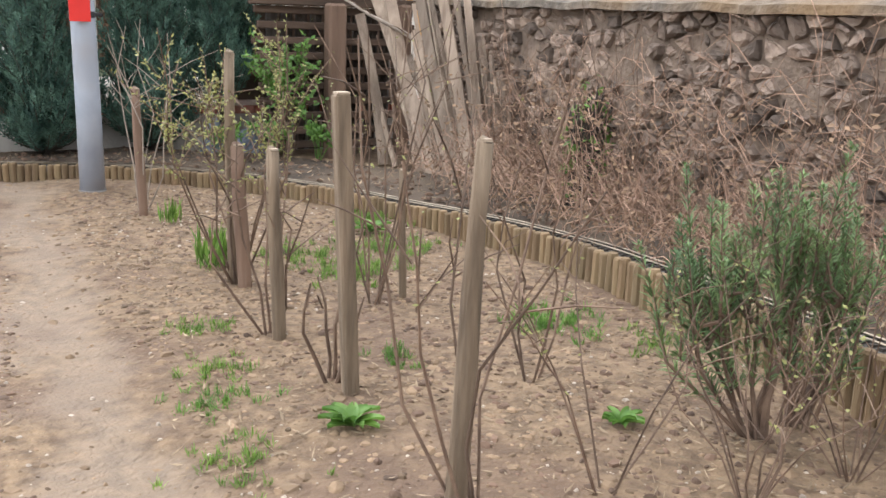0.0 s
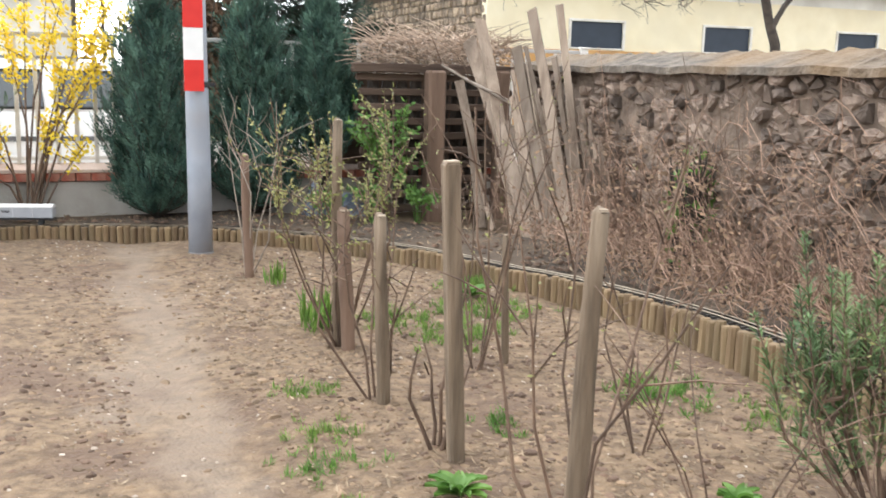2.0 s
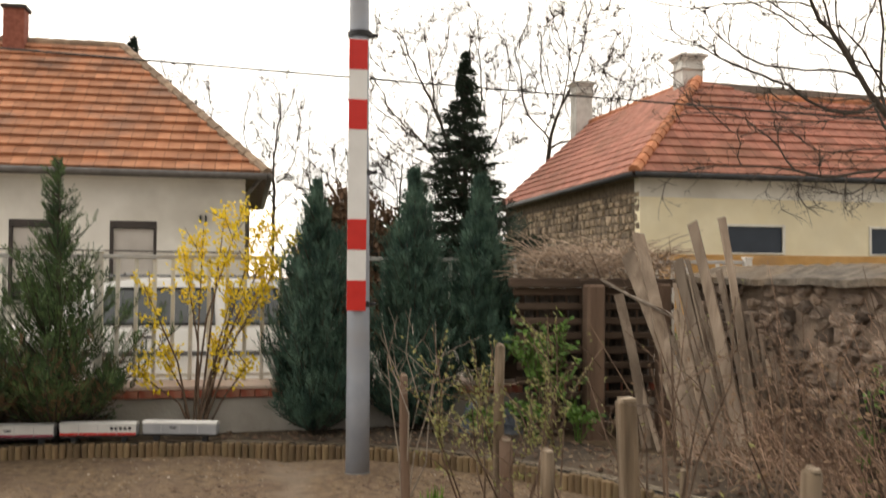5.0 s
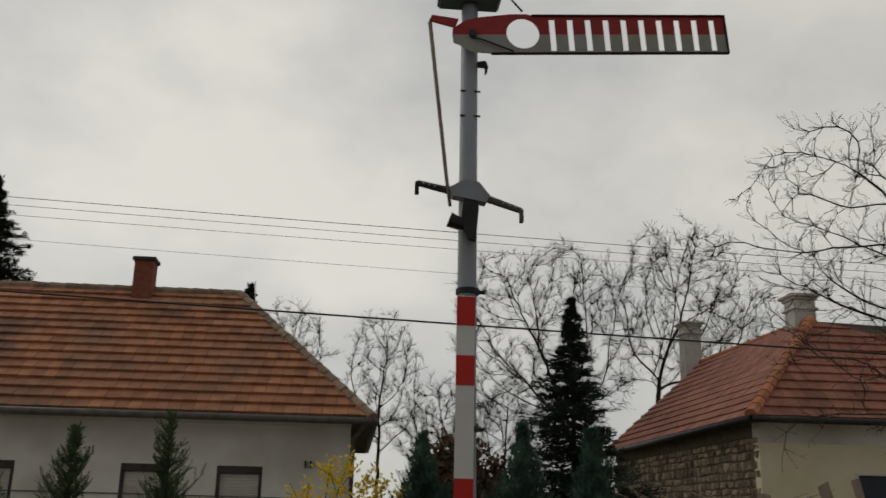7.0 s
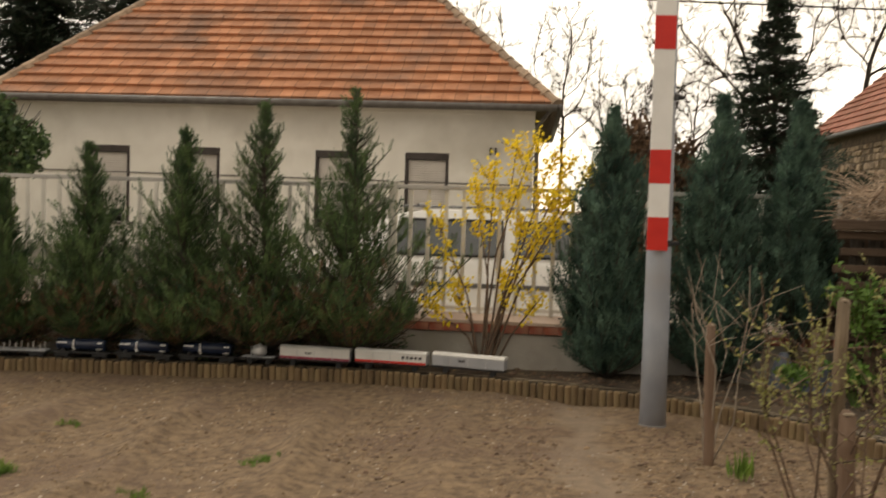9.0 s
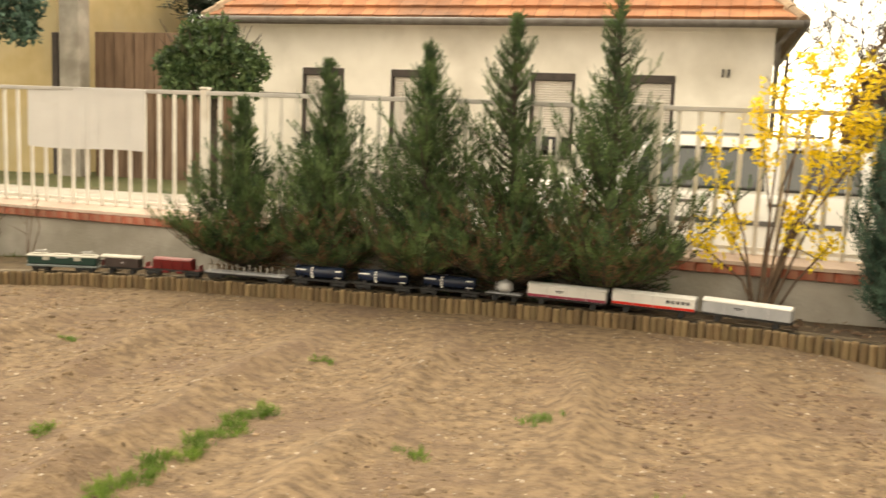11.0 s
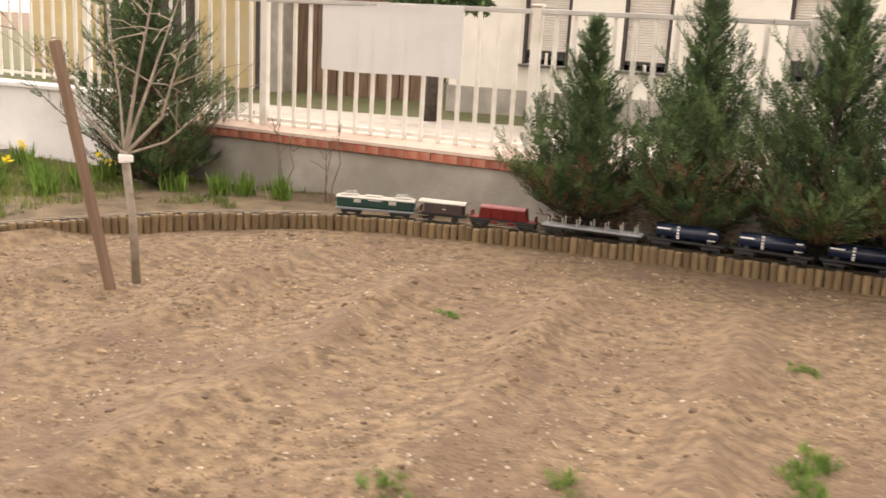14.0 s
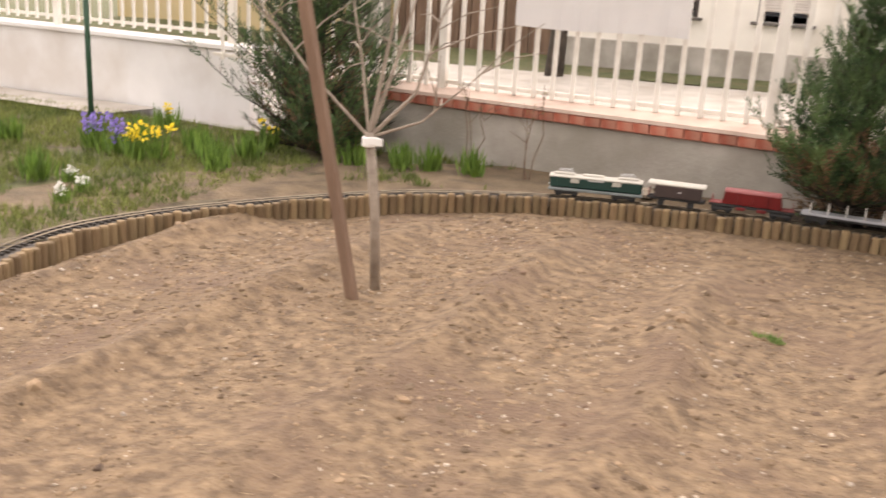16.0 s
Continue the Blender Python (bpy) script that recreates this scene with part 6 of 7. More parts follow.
# ---------------------------------------------------------------- palisade and track
def build_palisade():
    wall = thing("log_palisade", (0, 0, 0), "low palisade of upright half-round logs holding the track bed", "palisade", kind="structure")
    meshes = []
    for k in range(8):
        r = 0.0262
        prof = [(r, -0.24), (r * 1.01, -0.02), (r * 0.97, -0.008), (r * 0.8, rng.uniform(-0.004, 0.004))]
        meshes.append(Geo().lathe((0, 0, 0), prof, 9).mesh("log", M_LOG))
    step, n = 0.0535, int(TOTAL / 0.0535)
    first = max(0, n - 300)
    rest = Geo()
    for i in range(n):
        s = step * (i + 0.5)
        x, y, a = line_at(s)
        z = border_top(s) + rng.uniform(-0.009, 0.006)
        if i < first:
            rest.lathe((x, y, z), [(0.026, -0.3), (0.026, -0.01), (0.02, 0)], 9)
            continue
        ob = new("log", meshes[i % 8])
        ob.parent = wall
        sc = rng.uniform(0.95, 1.04)
        ob.matrix_basis = pose(x + rng.uniform(-0.003, 0.003), y + rng.uniform(-0.003, 0.003), z, rng.uniform(-1.5, 1.5), rng.uniform(-1.5, 1.5), rng.uniform(0, 360)) @ Matrix.Diagonal((sc, sc, 1.0, 1))
    if rest.v:
        part("logs", rest, M_LOG, wall, kind="stuff")


RAIL_OFF = 0.135
TRACK_DROP = 0.026


def build_track():
    track = thing("garden_railway_track", (0, 0, 0), "narrow model railway track on dark ballast behind the palisade", "railway track")
    g = Geo()
    m = 0
    for i in range(0, int(TOTAL / 0.06)):
        s = 0.06 * i
        z = border_top(s) - TRACK_DROP
        for off, dz in ((0.035, -0.03), (0.05, 0.0), (0.10, 0.010), (0.17, 0.010), (0.22, 0.0), (0.26, -0.03)):
            x, y, _ = line_at(s, off)
            g.v.append((x, y, z + dz - 0.012 + rng.uniform(-0.002, 0.002)))
        if m:
            k = len(g.v) - 12
            g.f.extend((k + j, k + j + 1, k + 7 + j, k + 6 + j) for j in range(5))
        m += 1
    part("ballast", g, M_BALLAST, track, "dark gravel", kind="stuff")
    g = Geo()
    for i in range(int(TOTAL / 0.042)):
        s = 0.042 * (i + 0.5)
        x, y, a = line_at(s, RAIL_OFF)
        g.box((x, y, border_top(s) - TRACK_DROP + 0.002), (0.018, 0.095, 0.012), 0, Matrix.Rotation(a, 3, 'Z'))
    part("sleeper_grid", g, M_SLEEPER, track, kind="stuff")
    for o in (-0.0225, 0.0225):
        pts = []
        for i in range(int(TOTAL / 0.07)):
            x, y, _ = line_at(0.07 * i + 0.01, RAIL_OFF + o)
            pts.append((x, y, border_top(0.07 * i) - TRACK_DROP + 0.013))
        part("rail", Geo().tube(pts, 0.0042, 4, False), M_RAIL, track)


build_track()


# ---------------------------------------------------------------- model train
TRAIN_FRONT = 14.15


def wheelset(parent, x, r=0.021):
    for sy in (-1, 1):
        part("wheel", Geo().tube([(x, sy * 0.020, r), (x, sy * 0.027, r)], r, 12), M_UNDER, parent)


def bogie(parent, x, span_=0.075):
    g = Geo().box((x, 0, 0.028), (span_ + 0.05, 0.078, 0.022), 0.004)
    b = part("bogie", g, M_UNDER, parent)
    wheelset(b, x - span_ / 2)
    wheelset(b, x + span_ / 2)


def underframe(parent, length, z=0.050, w=0.082):
    part("underframe", Geo().box((0, 0, z), (length - 0.03, w, 0.016), 0.003), M_UNDER, parent)
    for sx in (-1, 1):
        for sy in (-1, 1):
            part("buffer", Geo().tube([(sx * (length / 2 - 0.018), sy * 0.028, z), (sx * (length / 2 - 0.004), sy * 0.028, z)], [0.005, 0.008], 8), M_UNDER, parent)


def arched_roof(length, width, z, rise, thick=0.006, n=8):
    """A roof of shallow arch, as one closed form."""
    g = Geo()
    ring = []
    for k in range(n + 1):
        a = math.pi * k / n
        ring.append((-width / 2 * math.cos(a), z + rise * math.sin(a)))
    prof = ring + [(width / 2 - 0.004, z - thick), (-width / 2 + 0.004, z - thick)]
    m = len(prof)
    g.add([(-length / 2, a, b) for a, b in prof] + [(length / 2, a, b) for a, b in prof], [tuple(range(m)), tuple(range(2 * m - 1, m - 1, -1))] + [(k, m + k, m + (k + 1) % m, (k + 1) % m) for k in range(m)])
    return g


def locomotive(v):
    part("body", Geo().box((0, 0, 0.094), (0.575, 0.105, 0.072), 0.010), M_LOCO, v, "dark green body")
    part("skirt", Geo().box((0, 0, 0.048), (0.585, 0.108, 0.018), 0.004), M_LOCOSTRIPE, v, "grey lower skirt")
    roof = part("roof", arched_roof(0.58, 0.108, 0.128, 0.013), M_CREAM, v, "cream roof")
    for x in (-0.2, 0.02, 0.2):
        part("roof_box", Geo().box((x, 0, 0.143), (0.13 if x else 0.16, 0.050, 0.010), 0.003), M_CREAM, roof)
    for x in (-0.19, 0.19):
        g = Geo()
        for sy in (-1, 1):
            g.tube([(x - 0.05, sy * 0.025, 0.158), (x + 0.045, sy * 0.022, 0.166), (x - 0.03, sy * 0.02, 0.172)], 0.0022, 4)
        g.tube([(x - 0.03, -0.03, 0.172), (x - 0.03, 0.03, 0.172)], 0.003, 4)
        part("pantograph", g, M_SILVER, roof)
    for sy in (-1, 1):
        for x in (-0.13, 0.13):
            part("window", Geo().box((x, sy * 0.0532, 0.108), (0.055, 0.003, 0.026), 0.001), M_CREAM, v, "pale side window")
        part("nameplate", Geo().box((0.0, sy * 0.0532, 0.118), (0.10, 0.002, 0.008)), M_SILVER, v)
        for x in (-0.255, 0.255):
            part("door", Geo().box((x, sy * 0.0532, 0.094), (0.030, 0.003, 0.060), 0.001), M_LOCO, v)
    for sx in (-1, 1):
        part("windscreen", Geo().box((sx * 0.2885, 0, 0.112), (0.003, 0.075, 0.024), 0.001), M_DARKGLASS, v)
        for y in (-0.035, 0.035):
            part("headlight", Geo().tube([(sx * 0.287, y, 0.076), (sx * 0.292, y, 0.076)], 0.007, 8), M_SILVER, v)
    bogie(v, -0.18, 0.10)
    bogie(v, 0.18, 0.10)


def box_wagon(v):
    underframe(v, 0.36)
    part("body", Geo().box((-0.01, 0, 0.098), (0.285, 0.098, 0.080), 0.003), M_WAGBROWN, v, "dark brown boarded body")
    part("roof", arched_roof(0.345, 0.106, 0.138, 0.017), M_CREAM, v, "cream roof")
    for sy in (-1, 1):
        part("door", Geo().box((-0.01, sy * 0.051, 0.095), (0.075, 0.004, 0.066), 0.001), M_WAGBROWN, v)
        part("data_plate", Geo().box((-0.02, sy * 0.0538, 0.098), (0.022, 0.002, 0.007)), M_SILVER, v)
    part("platform_rail", Geo().box((0.165, 0, 0.085), (0.004, 0.08, 0.045), 0.001), M_WAGREDROOF, v)
    wheelset(v, -0.09)
    wheelset(v, 0.09)


def hopper_wagon(v):
    underframe(v, 0.50)
    prof = [(-0.175, 0.062), (0.175, 0.062), (0.160, 0.135), (-0.160, 0.135)]
    g = Geo()
    g.add([(a, s * (0.040 if b < 0.1 else 0.052), b) for s in (-1, 1) for a, b in prof], [(0, 1, 2, 3), (7, 6, 5, 4), (0, 4, 5, 1), (1, 5, 6, 2), (2, 6, 7, 3), (3, 7, 4, 0)])
    part("hopper", g, M_WAGRED, v, "dark red hopper body")
    part("roof", arched_roof(0.325, 0.106, 0.137, 0.018), M_WAGREDROOF, v, "pale red roof")
    for x in (-0.09, 0.0, 0.09):
        for sy in (-1, 1):
            part("rib", Geo().box((x, sy * 0.050, 0.100), (0.007, 0.010, 0.070), 0.001), M_WAGRED, v)
    for x in (-0.06, 0.06):
        part("chute", Geo().box((x, 0, 0.040), (0.055, 0.09, 0.020), 0.003), M_WAGRED, v)
    for sx in (-1, 1):
        part("end_platform", Geo().box((sx * 0.21, 0, 0.062), (0.07, 0.085, 0.006), 0.001), M_WAGREDROOF, v)
        part("end_rail", Geo().box((sx * 0.232, 0, 0.085), (0.004, 0.08, 0.038), 0.001), M_WAGREDROOF, v)
    bogie(v, -0.17)
    bogie(v, 0.17)


def flat_wagon(v):
    underframe(v, 0.72, 0.046)
    part("deck", Geo().box((0, 0, 0.060), (0.69, 0.098, 0.014), 0.002), M_WAGGREY, v, "grey plank deck")
    for i in range(7):
        for sy in (-1, 1):
            part("stanchion", Geo().box((-0.30 + 0.10 * i, sy * 0.047, 0.094), (0.006, 0.005, 0.056), 0.001), M_STAKEWHITE, v)
    bogie(v, -0.26)
    bogie(v, 0.26)


def tank_wagon(v):
    underframe(v, 0.51)
    tank = part("barrel", Geo().tube([(-0.203, 0, 0.112), (-0.198, 0, 0.112), (0.198, 0, 0.112), (0.203, 0, 0.112)], [0.035, 0.0475, 0.0475, 0.035], 22), M_TANK, v, "glossy dark blue tank barrel", smooth=True)
    part("dome", Geo().lathe((0.03, 0, 0.152), [(0.016, 0), (0.016, 0.016), (0.010, 0.020)], 12), M_TANK, tank)
    part("catwalk", Geo().box((0, 0, 0.163), (0.30, 0.026, 0.003)), M_UNDER, tank)
    for sy in (-1, 1):
        for k in range(5):
            a = radians(-52 + 24 * k)
            part("rung", Geo().box((0.055, sy * 0.0492 * math.cos(a), 0.112 + 0.0492 * math.sin(a)), (0.017, 0.006, 0.012)), M_SIGWHITE, tank)
        for x, w, a in ((-0.165, 0.045, 26), (-0.16, 0.05, -38), (0.15, 0.085, 22)):
            a = radians(a)
            part("label", Geo().box((x, sy * 0.0482 * math.cos(a), 0.112 + 0.0482 * math.sin(a)), (w, 0.003, 0.010), 0, Matrix.Rotation(a * sy, 3, 'X')), M_SIGWHITE, tank)
    for sx in (-1, 1):
        part("saddle", Geo().box((sx * 0.15, 0, 0.066), (0.03, 0.075, 0.026), 0.003), M_UNDER, v)
    bogie(v, -0.16)
    bogie(v, 0.16)


def silo_wagon(v):
    underframe(v, 0.30)
    part("deck", Geo().box((0, 0, 0.060), (0.27, 0.09, 0.008), 0.002), M_WAGGREY, v)
    silo = part("silo", Geo().lathe((0.0, 0, 0.064), [(0.030, 0), (0.058, 0.022), (0.060, 0.030), (0.056, 0.072), (0.045, 0.084), (0.014, 0.092), (0.013, 0.100), (0.0, 0.101)], 22), M_SILVER, v, "silver silo vessel", smooth=True)
    part("ring", Geo().lathe((0.0, 0, 0.092), [(0.0595, 0), (0.062, 0.001), (0.062, 0.004), (0.0595, 0.005)], 22), M_WAGGREY, silo)
    part("ladder", Geo().box((0.07, 0, 0.10), (0.004, 0.02, 0.08)), M_SILVER, v)
    wheelset(v, -0.075)
    wheelset(v, 0.075)


def van_wagon(v, body, stripe, livery):
    underframe(v, 0.60)
    part("body", Geo().box((0, 0, 0.100), (0.575, 0.100, 0.082), 0.004), body, v)
    part("roof", arched_roof(0.58, 0.106, 0.141, 0.020), M_WAGWHITE, v, "white arched roof")
    for sy in (-1, 1):
        if stripe:
            part("stripe", Geo().box((0, sy * 0.0508, 0.070), (0.572, 0.002, 0.018)), stripe, v, "coloured side stripe")
        for x in (-0.143, 0.0, 0.143):
            part("door_edge", Geo().box((x, sy * 0.0512, 0.100), (0.004, 0.003, 0.078)), M_SILVER, v)
        if livery == "bars":
            for k in range(5):
                part("letter_bar", Geo().box((-0.24 + 0.034 * k if sy > 0 else 0.10 + 0.034 * k, sy * 0.0510, 0.112), (0.022, 0.002, 0.022)), M_TEXT, v)
        else:
            part("letter_bar", Geo().box((0.05, sy * 0.0510, 0.112), (0.06, 0.002, 0.007)), M_TEXT, v)
            part("letter_bar", Geo().box((0.05, sy * 0.0510, 0.102), (0.045, 0.002, 0.005)), M_TEXT, v)
    for sx in (-1, 1):
        part("end_door", Geo().box((sx * 0.2885, 0, 0.098), (0.003, 0.085, 0.07), 0.001), M_WAGGREY, v)
    wheelset(v, -0.19)
    wheelset(v, 0.19)


M_PURPLE_STRIPE = material("crimson_stripe", (0.30, 0.03, 0.07), (0.36, 0.05, 0.09), 6, 0.5, bump=0)
CONSIST = [
    ("model_locomotive", 0.60, locomotive, "dark green model electric locomotive with cream roof", "model train"),
    ("model_box_wagon", 0.37, box_wagon, "brown model goods wagon with cream roof", "model train"),
    ("model_hopper_wagon", 0.51, hopper_wagon, "dark red model hopper wagon", "model train"),
    ("model_flat_wagon", 0.735, flat_wagon, "grey model flat wagon with white stanchions", "model train"),
    ("model_tank_wagon", 0.53, tank_wagon, "dark blue model tank wagon with white ladder", "model train"),
    ("model_tank_wagon", 0.53, tank_wagon, "dark blue model tank wagon with white ladder", "model train"),
    ("model_tank_wagon", 0.53, tank_wagon, "dark blue model tank wagon with white ladder", "model train"),
    ("model_silo_wagon", 0.32, silo_wagon, "small silver model silo wagon", "model train"),
    ("model_van_wagon", 0.615, lambda v: van_wagon(v, M_WAGWHITE, M_PURPLE_STRIPE, "lines"), "white model van wagon with crimson stripe", "model train"),
    ("model_van_wagon", 0.615, lambda v: van_wagon(v, M_WAGWHITE, M_SIGRED, "bars"), "white model van wagon with red stripe and lettering", "model train"),
    ("model_van_wagon", 0.615, lambda v: van_wagon(v, M_WAGGREY, None, "lines"), "grey model van wagon with white roof", "model train"),
]


def build_train():
    s = TRAIN_FRONT
    for name, length, make, label, category in CONSIST:
        c = s - length / 2
        x, y, a = line_at(c, RAIL_OFF)
        x0, y0, _ = line_at(c - length * 0.3, RAIL_OFF)
        x1, y1, _ = line_at(c + length * 0.3, RAIL_OFF)
        v = thing(name, ((x0 + x1 + 2 * x) / 4, (y0 + y1 + 2 * y) / 4, border_top(c) - TRACK_DROP + 0.017), label, category, "model train wagons", rz=math.degrees(math.atan2(y1 - y0, x1 - x0)))
        make(v)
        s -= length


build_train()


# ---------------------------------------------------------------- car on the road
def build_car():
    """A white estate car parked behind the fence."""
    x0, x1, y0, y1 = -3.45, 0.62, 10.6, 12.15
    z = gz(0, 10.6) + 0.03
    car = thing("parked_car", ((x0 + x1) / 2, (y0 + y1) / 2, z), "white estate car with roof bars parked on the road", "car")
    L, W = (x1 - x0) / 2, (y1 - y0) / 2

    def hull(sections, mat, name, label="", smooth=True):
        g = Geo()
        n = len(sections[0])
        for s in sections:
            g.v.extend(s)
        for i in range(len(sections) - 1):
            g.f.extend((i * n + k, i * n + (k + 1) % n, (i + 1) * n + (k + 1) % n, (i + 1) * n + k) for k in range(n))
        g.f += [tuple(range(n - 1, -1, -1)), tuple((len(sections) - 1) * n + k for k in range(n))]
        ob = part(name, g, mat, car, label, smooth)
        md = ob.modifiers.new("soft_edges", 'BEVEL')
        md.width, md.segments, md.limit_method = 0.04, 3, 'ANGLE'
        return ob

    def ring(x, w0, w1, za, zb):
        return [(x, -w0, za), (x, w0, za), (x, w1, zb), (x, -w1, zb)]

    hull([ring(-L, 0.66, 0.60, 0.30, 0.66), ring(-L + 0.25, W, W - 0.04, 0.22, 0.74), ring(-L + 1.1, W, W - 0.03, 0.20, 0.80), ring(L - 0.2, W, W - 0.03, 0.20, 0.80), ring(L, W - 0.08, W - 0.10, 0.30, 0.78)], M_CARPAINT, "body", "white lower body")
    hull([ring(-L + 1.05, W - 0.06, W - 0.12, 0.79, 0.80), ring(-L + 1.75, W - 0.05, W - 0.20, 0.79, 1.27), ring(-L + 2.2, W - 0.05, W - 0.20, 0.79, 1.33), ring(L - 0.42, W - 0.05, W - 0.20, 0.79, 1.32), ring(L - 0.10, W - 0.07, W - 0.22, 0.79, 1.24)], M_CARPAINT, "cabin", "white roof and pillars")
    for sy in (-1, 1):
        for a, b in ((-0.30, 0.98), (1.12, 1.84)):
            q = lambda x, z_: (x, sy * (W - 0.043 - 0.15 * (z_ - 0.79) / 0.53), z_)
            pts = [q(a, 0.84), q(b, 0.84), q(b - 0.03, 1.22), q(a + (0.16 if a < 0 else 0.03), 1.22)]
            g = Geo().add([(p[0], p[1] + sy * 0.006, p[2]) for p in pts] + [(p[0], p[1] - sy * 0.01, p[2]) for p in pts], [(0, 1, 2, 3), (7, 6, 5, 4), (0, 4, 5, 1), (1, 5, 6, 2), (2, 6, 7, 3), (3, 7, 4, 0)])
            win = part("side_window", g, M_CARGLASS, car, "grey side window")
            loop = pts + pts[:1]
            part("seal", Geo().tube([(p[0], p[1] + sy * 0.008, p[2]) for p in loop], 0.016, 6, False), M_RUBBER, win, "black rubber window seal")
        for a in (-0.30, 0.55):
            part("door_handle", Geo().box((a + 0.55, sy * (W - 0.02), 0.70), (0.16, 0.03, 0.03), 0.008), M_CHROME, car)
        part("trim_strip", Geo().box((0, sy * (W + 0.002), 0.52), (3.5, 0.015, 0.05), 0.005), M_CHROME, car)
        for x in (-1.25, 1.25):
            w = part("wheel", Geo().tube([(x, sy * (W - 0.20), 0.29), (x, sy * (W - 0.02), 0.29)], 0.29, 24), M_RUBBER, car)
            part("rim", Geo().tube([(x, sy * (W - 0.03), 0.29), (x, sy * (W - 0.012), 0.29)], 0.17, 18), M_SILVER, w)
        part("roof_bar", Geo().tube([(-0.2, sy * 0.48, 1.36), (1.5, sy * 0.48, 1.36)], 0.014, 6), M_CHROME, car)
    for x in (0.0, 0.75, 1.4):
        part("cross_bar", Geo().tube([(x, -0.50, 1.38), (x, 0.50, 1.38)], 0.014, 6), M_CHROME, car)
    for y in (-0.55, 0.55):
        part("tail_light", Geo().box((L - 0.01, y, 0.66), (0.03, 0.12, 0.20), 0.01), M_SIGRED, car)
        part("headlight", Geo().box((-L + 0.02, y, 0.56), (0.05, 0.20, 0.13), 0.01), M_SILVER, car)


build_car()


# ---------------------------------------------------------------- overhead cables
def cable(name, a, b, sag, r, label):
    a, b = Vector(a), Vector(b)
    pts = []
    for i in range(25):
        t = i / 24
        p = a.lerp(b, t)
        p.z -= sag * 4 * t * (1 - t)
        pts.append(p)
    solid(name, Geo().tube(pts, r, 5, False), M_WIRE, label, "cable", group="overhead cables")


cable("overhead_cable", (-30, 14, 7.25), (30, 14, 5.35), 0.30, 0.0052, "thin overhead power line crossing the sky")
cable("overhead_cable", (-30, 14.25, 7.22), (30, 14.25, 5.27), 0.30, 0.0042, "thin overhead power line crossing the sky")
cable("overhead_cable", (-30, 14, 6.95), (30, 14, 5.1), 0.30, 0.0034, "faint overhead power line crossing the sky")
cable("overhead_cable", (-30, 14, 6.6), (30, 14, 4.6), 0.26, 0.0028, "faint overhead power line crossing the sky")
cable("overhead_cable", (-30, 14, 5.75), (30, 14, 3.75), 0.20, 0.015, "thick black overhead cable in front of the roofs")

# ---------------------------------------------------------------- soil clods and weeds
TOP = [Vector((0, 0, 0.9))] + [Vector((0.62 * math.cos(1.2566 * k), 0.62 * math.sin(1.2566 * k), 0.7)) for k in range(5)] + [Vector((math.cos(1.2566 * k + 0.6), math.sin(1.2566 * k + 0.6), -0.1)) for k in range(5)]
LUMP = [(0, 1 + k, 1 + (k + 1) % 5) for k in range(5)] + [(1 + k, 6 + k, 1 + (k + 1) % 5) for k in range(5)] + [(1 + (k + 1) % 5, 6 + k, 6 + (k + 1) % 5) for k in range(5)]


def inside_garden(x, y):
    """Whether a spot lies in front of the palisade."""
    best = min(range(0, len(LINE), 10), key=lambda i: (LINE[i].x - x) ** 2 + (LINE[i].y - y) ** 2)
    p = LINE[best]
    _, _, a = line_at(best * 0.0265)
    return (x - p.x) * math.sin(a) - (y - p.y) * math.cos(a) < -0.06


def scatter(name, count, smin, smax, mat, label, seed, box, power=2.5, sink=0.25):
    r = random.Random(seed)
    g = Geo()
    made = 0
    while made < count:
        x, y = r.uniform(box[0], box[1]), r.uniform(box[2], box[3])
        if not inside_garden(x, y):
            continue
        row = -0.35 * row_wave(x, y) if x < 0 else 0.0
        if noise.noise((x * 0.9, y * 0.9, seed)) + row + 0.6 * noise.noise((x * 4, y * 4, seed)) + r.uniform(-0.5, 0.5) < 0.0:
            continue
        if abs(x - 0.25) < 0.2 and r.random() < 0.75:
            continue
        made += 1
        s = smin + (smax - smin) * r.random() ** power
        z = gz(x, y) + furrow(x, y) - s * sink
        a = r.uniform(0, 6.28)
        sx, sy, sz = s * r.uniform(0.7, 1.4), s * r.uniform(0.7, 1.2), s * r.uniform(0.5, 0.95)
        ca, sa = math.cos(a), math.sin(a)
        vs = []
        for p in TOP:
            k = r.uniform(0.75, 1.2)
            u, w = p.x * sx * k, p.y * sy * k
            vs.append((x + u * ca - w * sa, y + u * sa + w * ca, z + p.z * sz * k))
        g.add(vs, LUMP)
    return solid(name, g, mat, label, "soil", "stuff")


scatter("fine_clods", 24000, 0.004, 0.014, M_CLOD, "fine crumbs of brown soil", 203, (-7.6, 2.5, 1.2, 7.6), 2.0)
scatter("soil_clods", 7500, 0.008, 0.038, M_CLOD, "crumbly brown soil clods on the bed", 201, (-7.6, 2.5, 1.2, 7.6), 3.0, 0.45)
scatter("bed_clods", 4200, 0.006, 0.030, M_CLOD, "loose reddish clods between the stakes", 207, (0.3, 2.4, 1.1, 6.4), 2.4, 0.35)
scatter("coarse_clods", 1500, 0.014, 0.040, M_CLOD, "coarse soil clods by the young tree", 204, (-7.5, -4.6, 4.3, 7.4), 2.2, 0.45)
scatter("dark_crumbs", 2300, 0.005, 0.024, M_HUMUS, "moist dark red crumbs on the tilled soil", 208, (-7.6, 0.2, 1.2, 7.6), 2.8, 0.45)
scatter("dark_crumbs", 2600, 0.005, 0.026, M_HUMUS, "moist dark red crumbs between the stakes", 209, (0.35, 2.4, 1.1, 6.4), 2.2, 0.3)
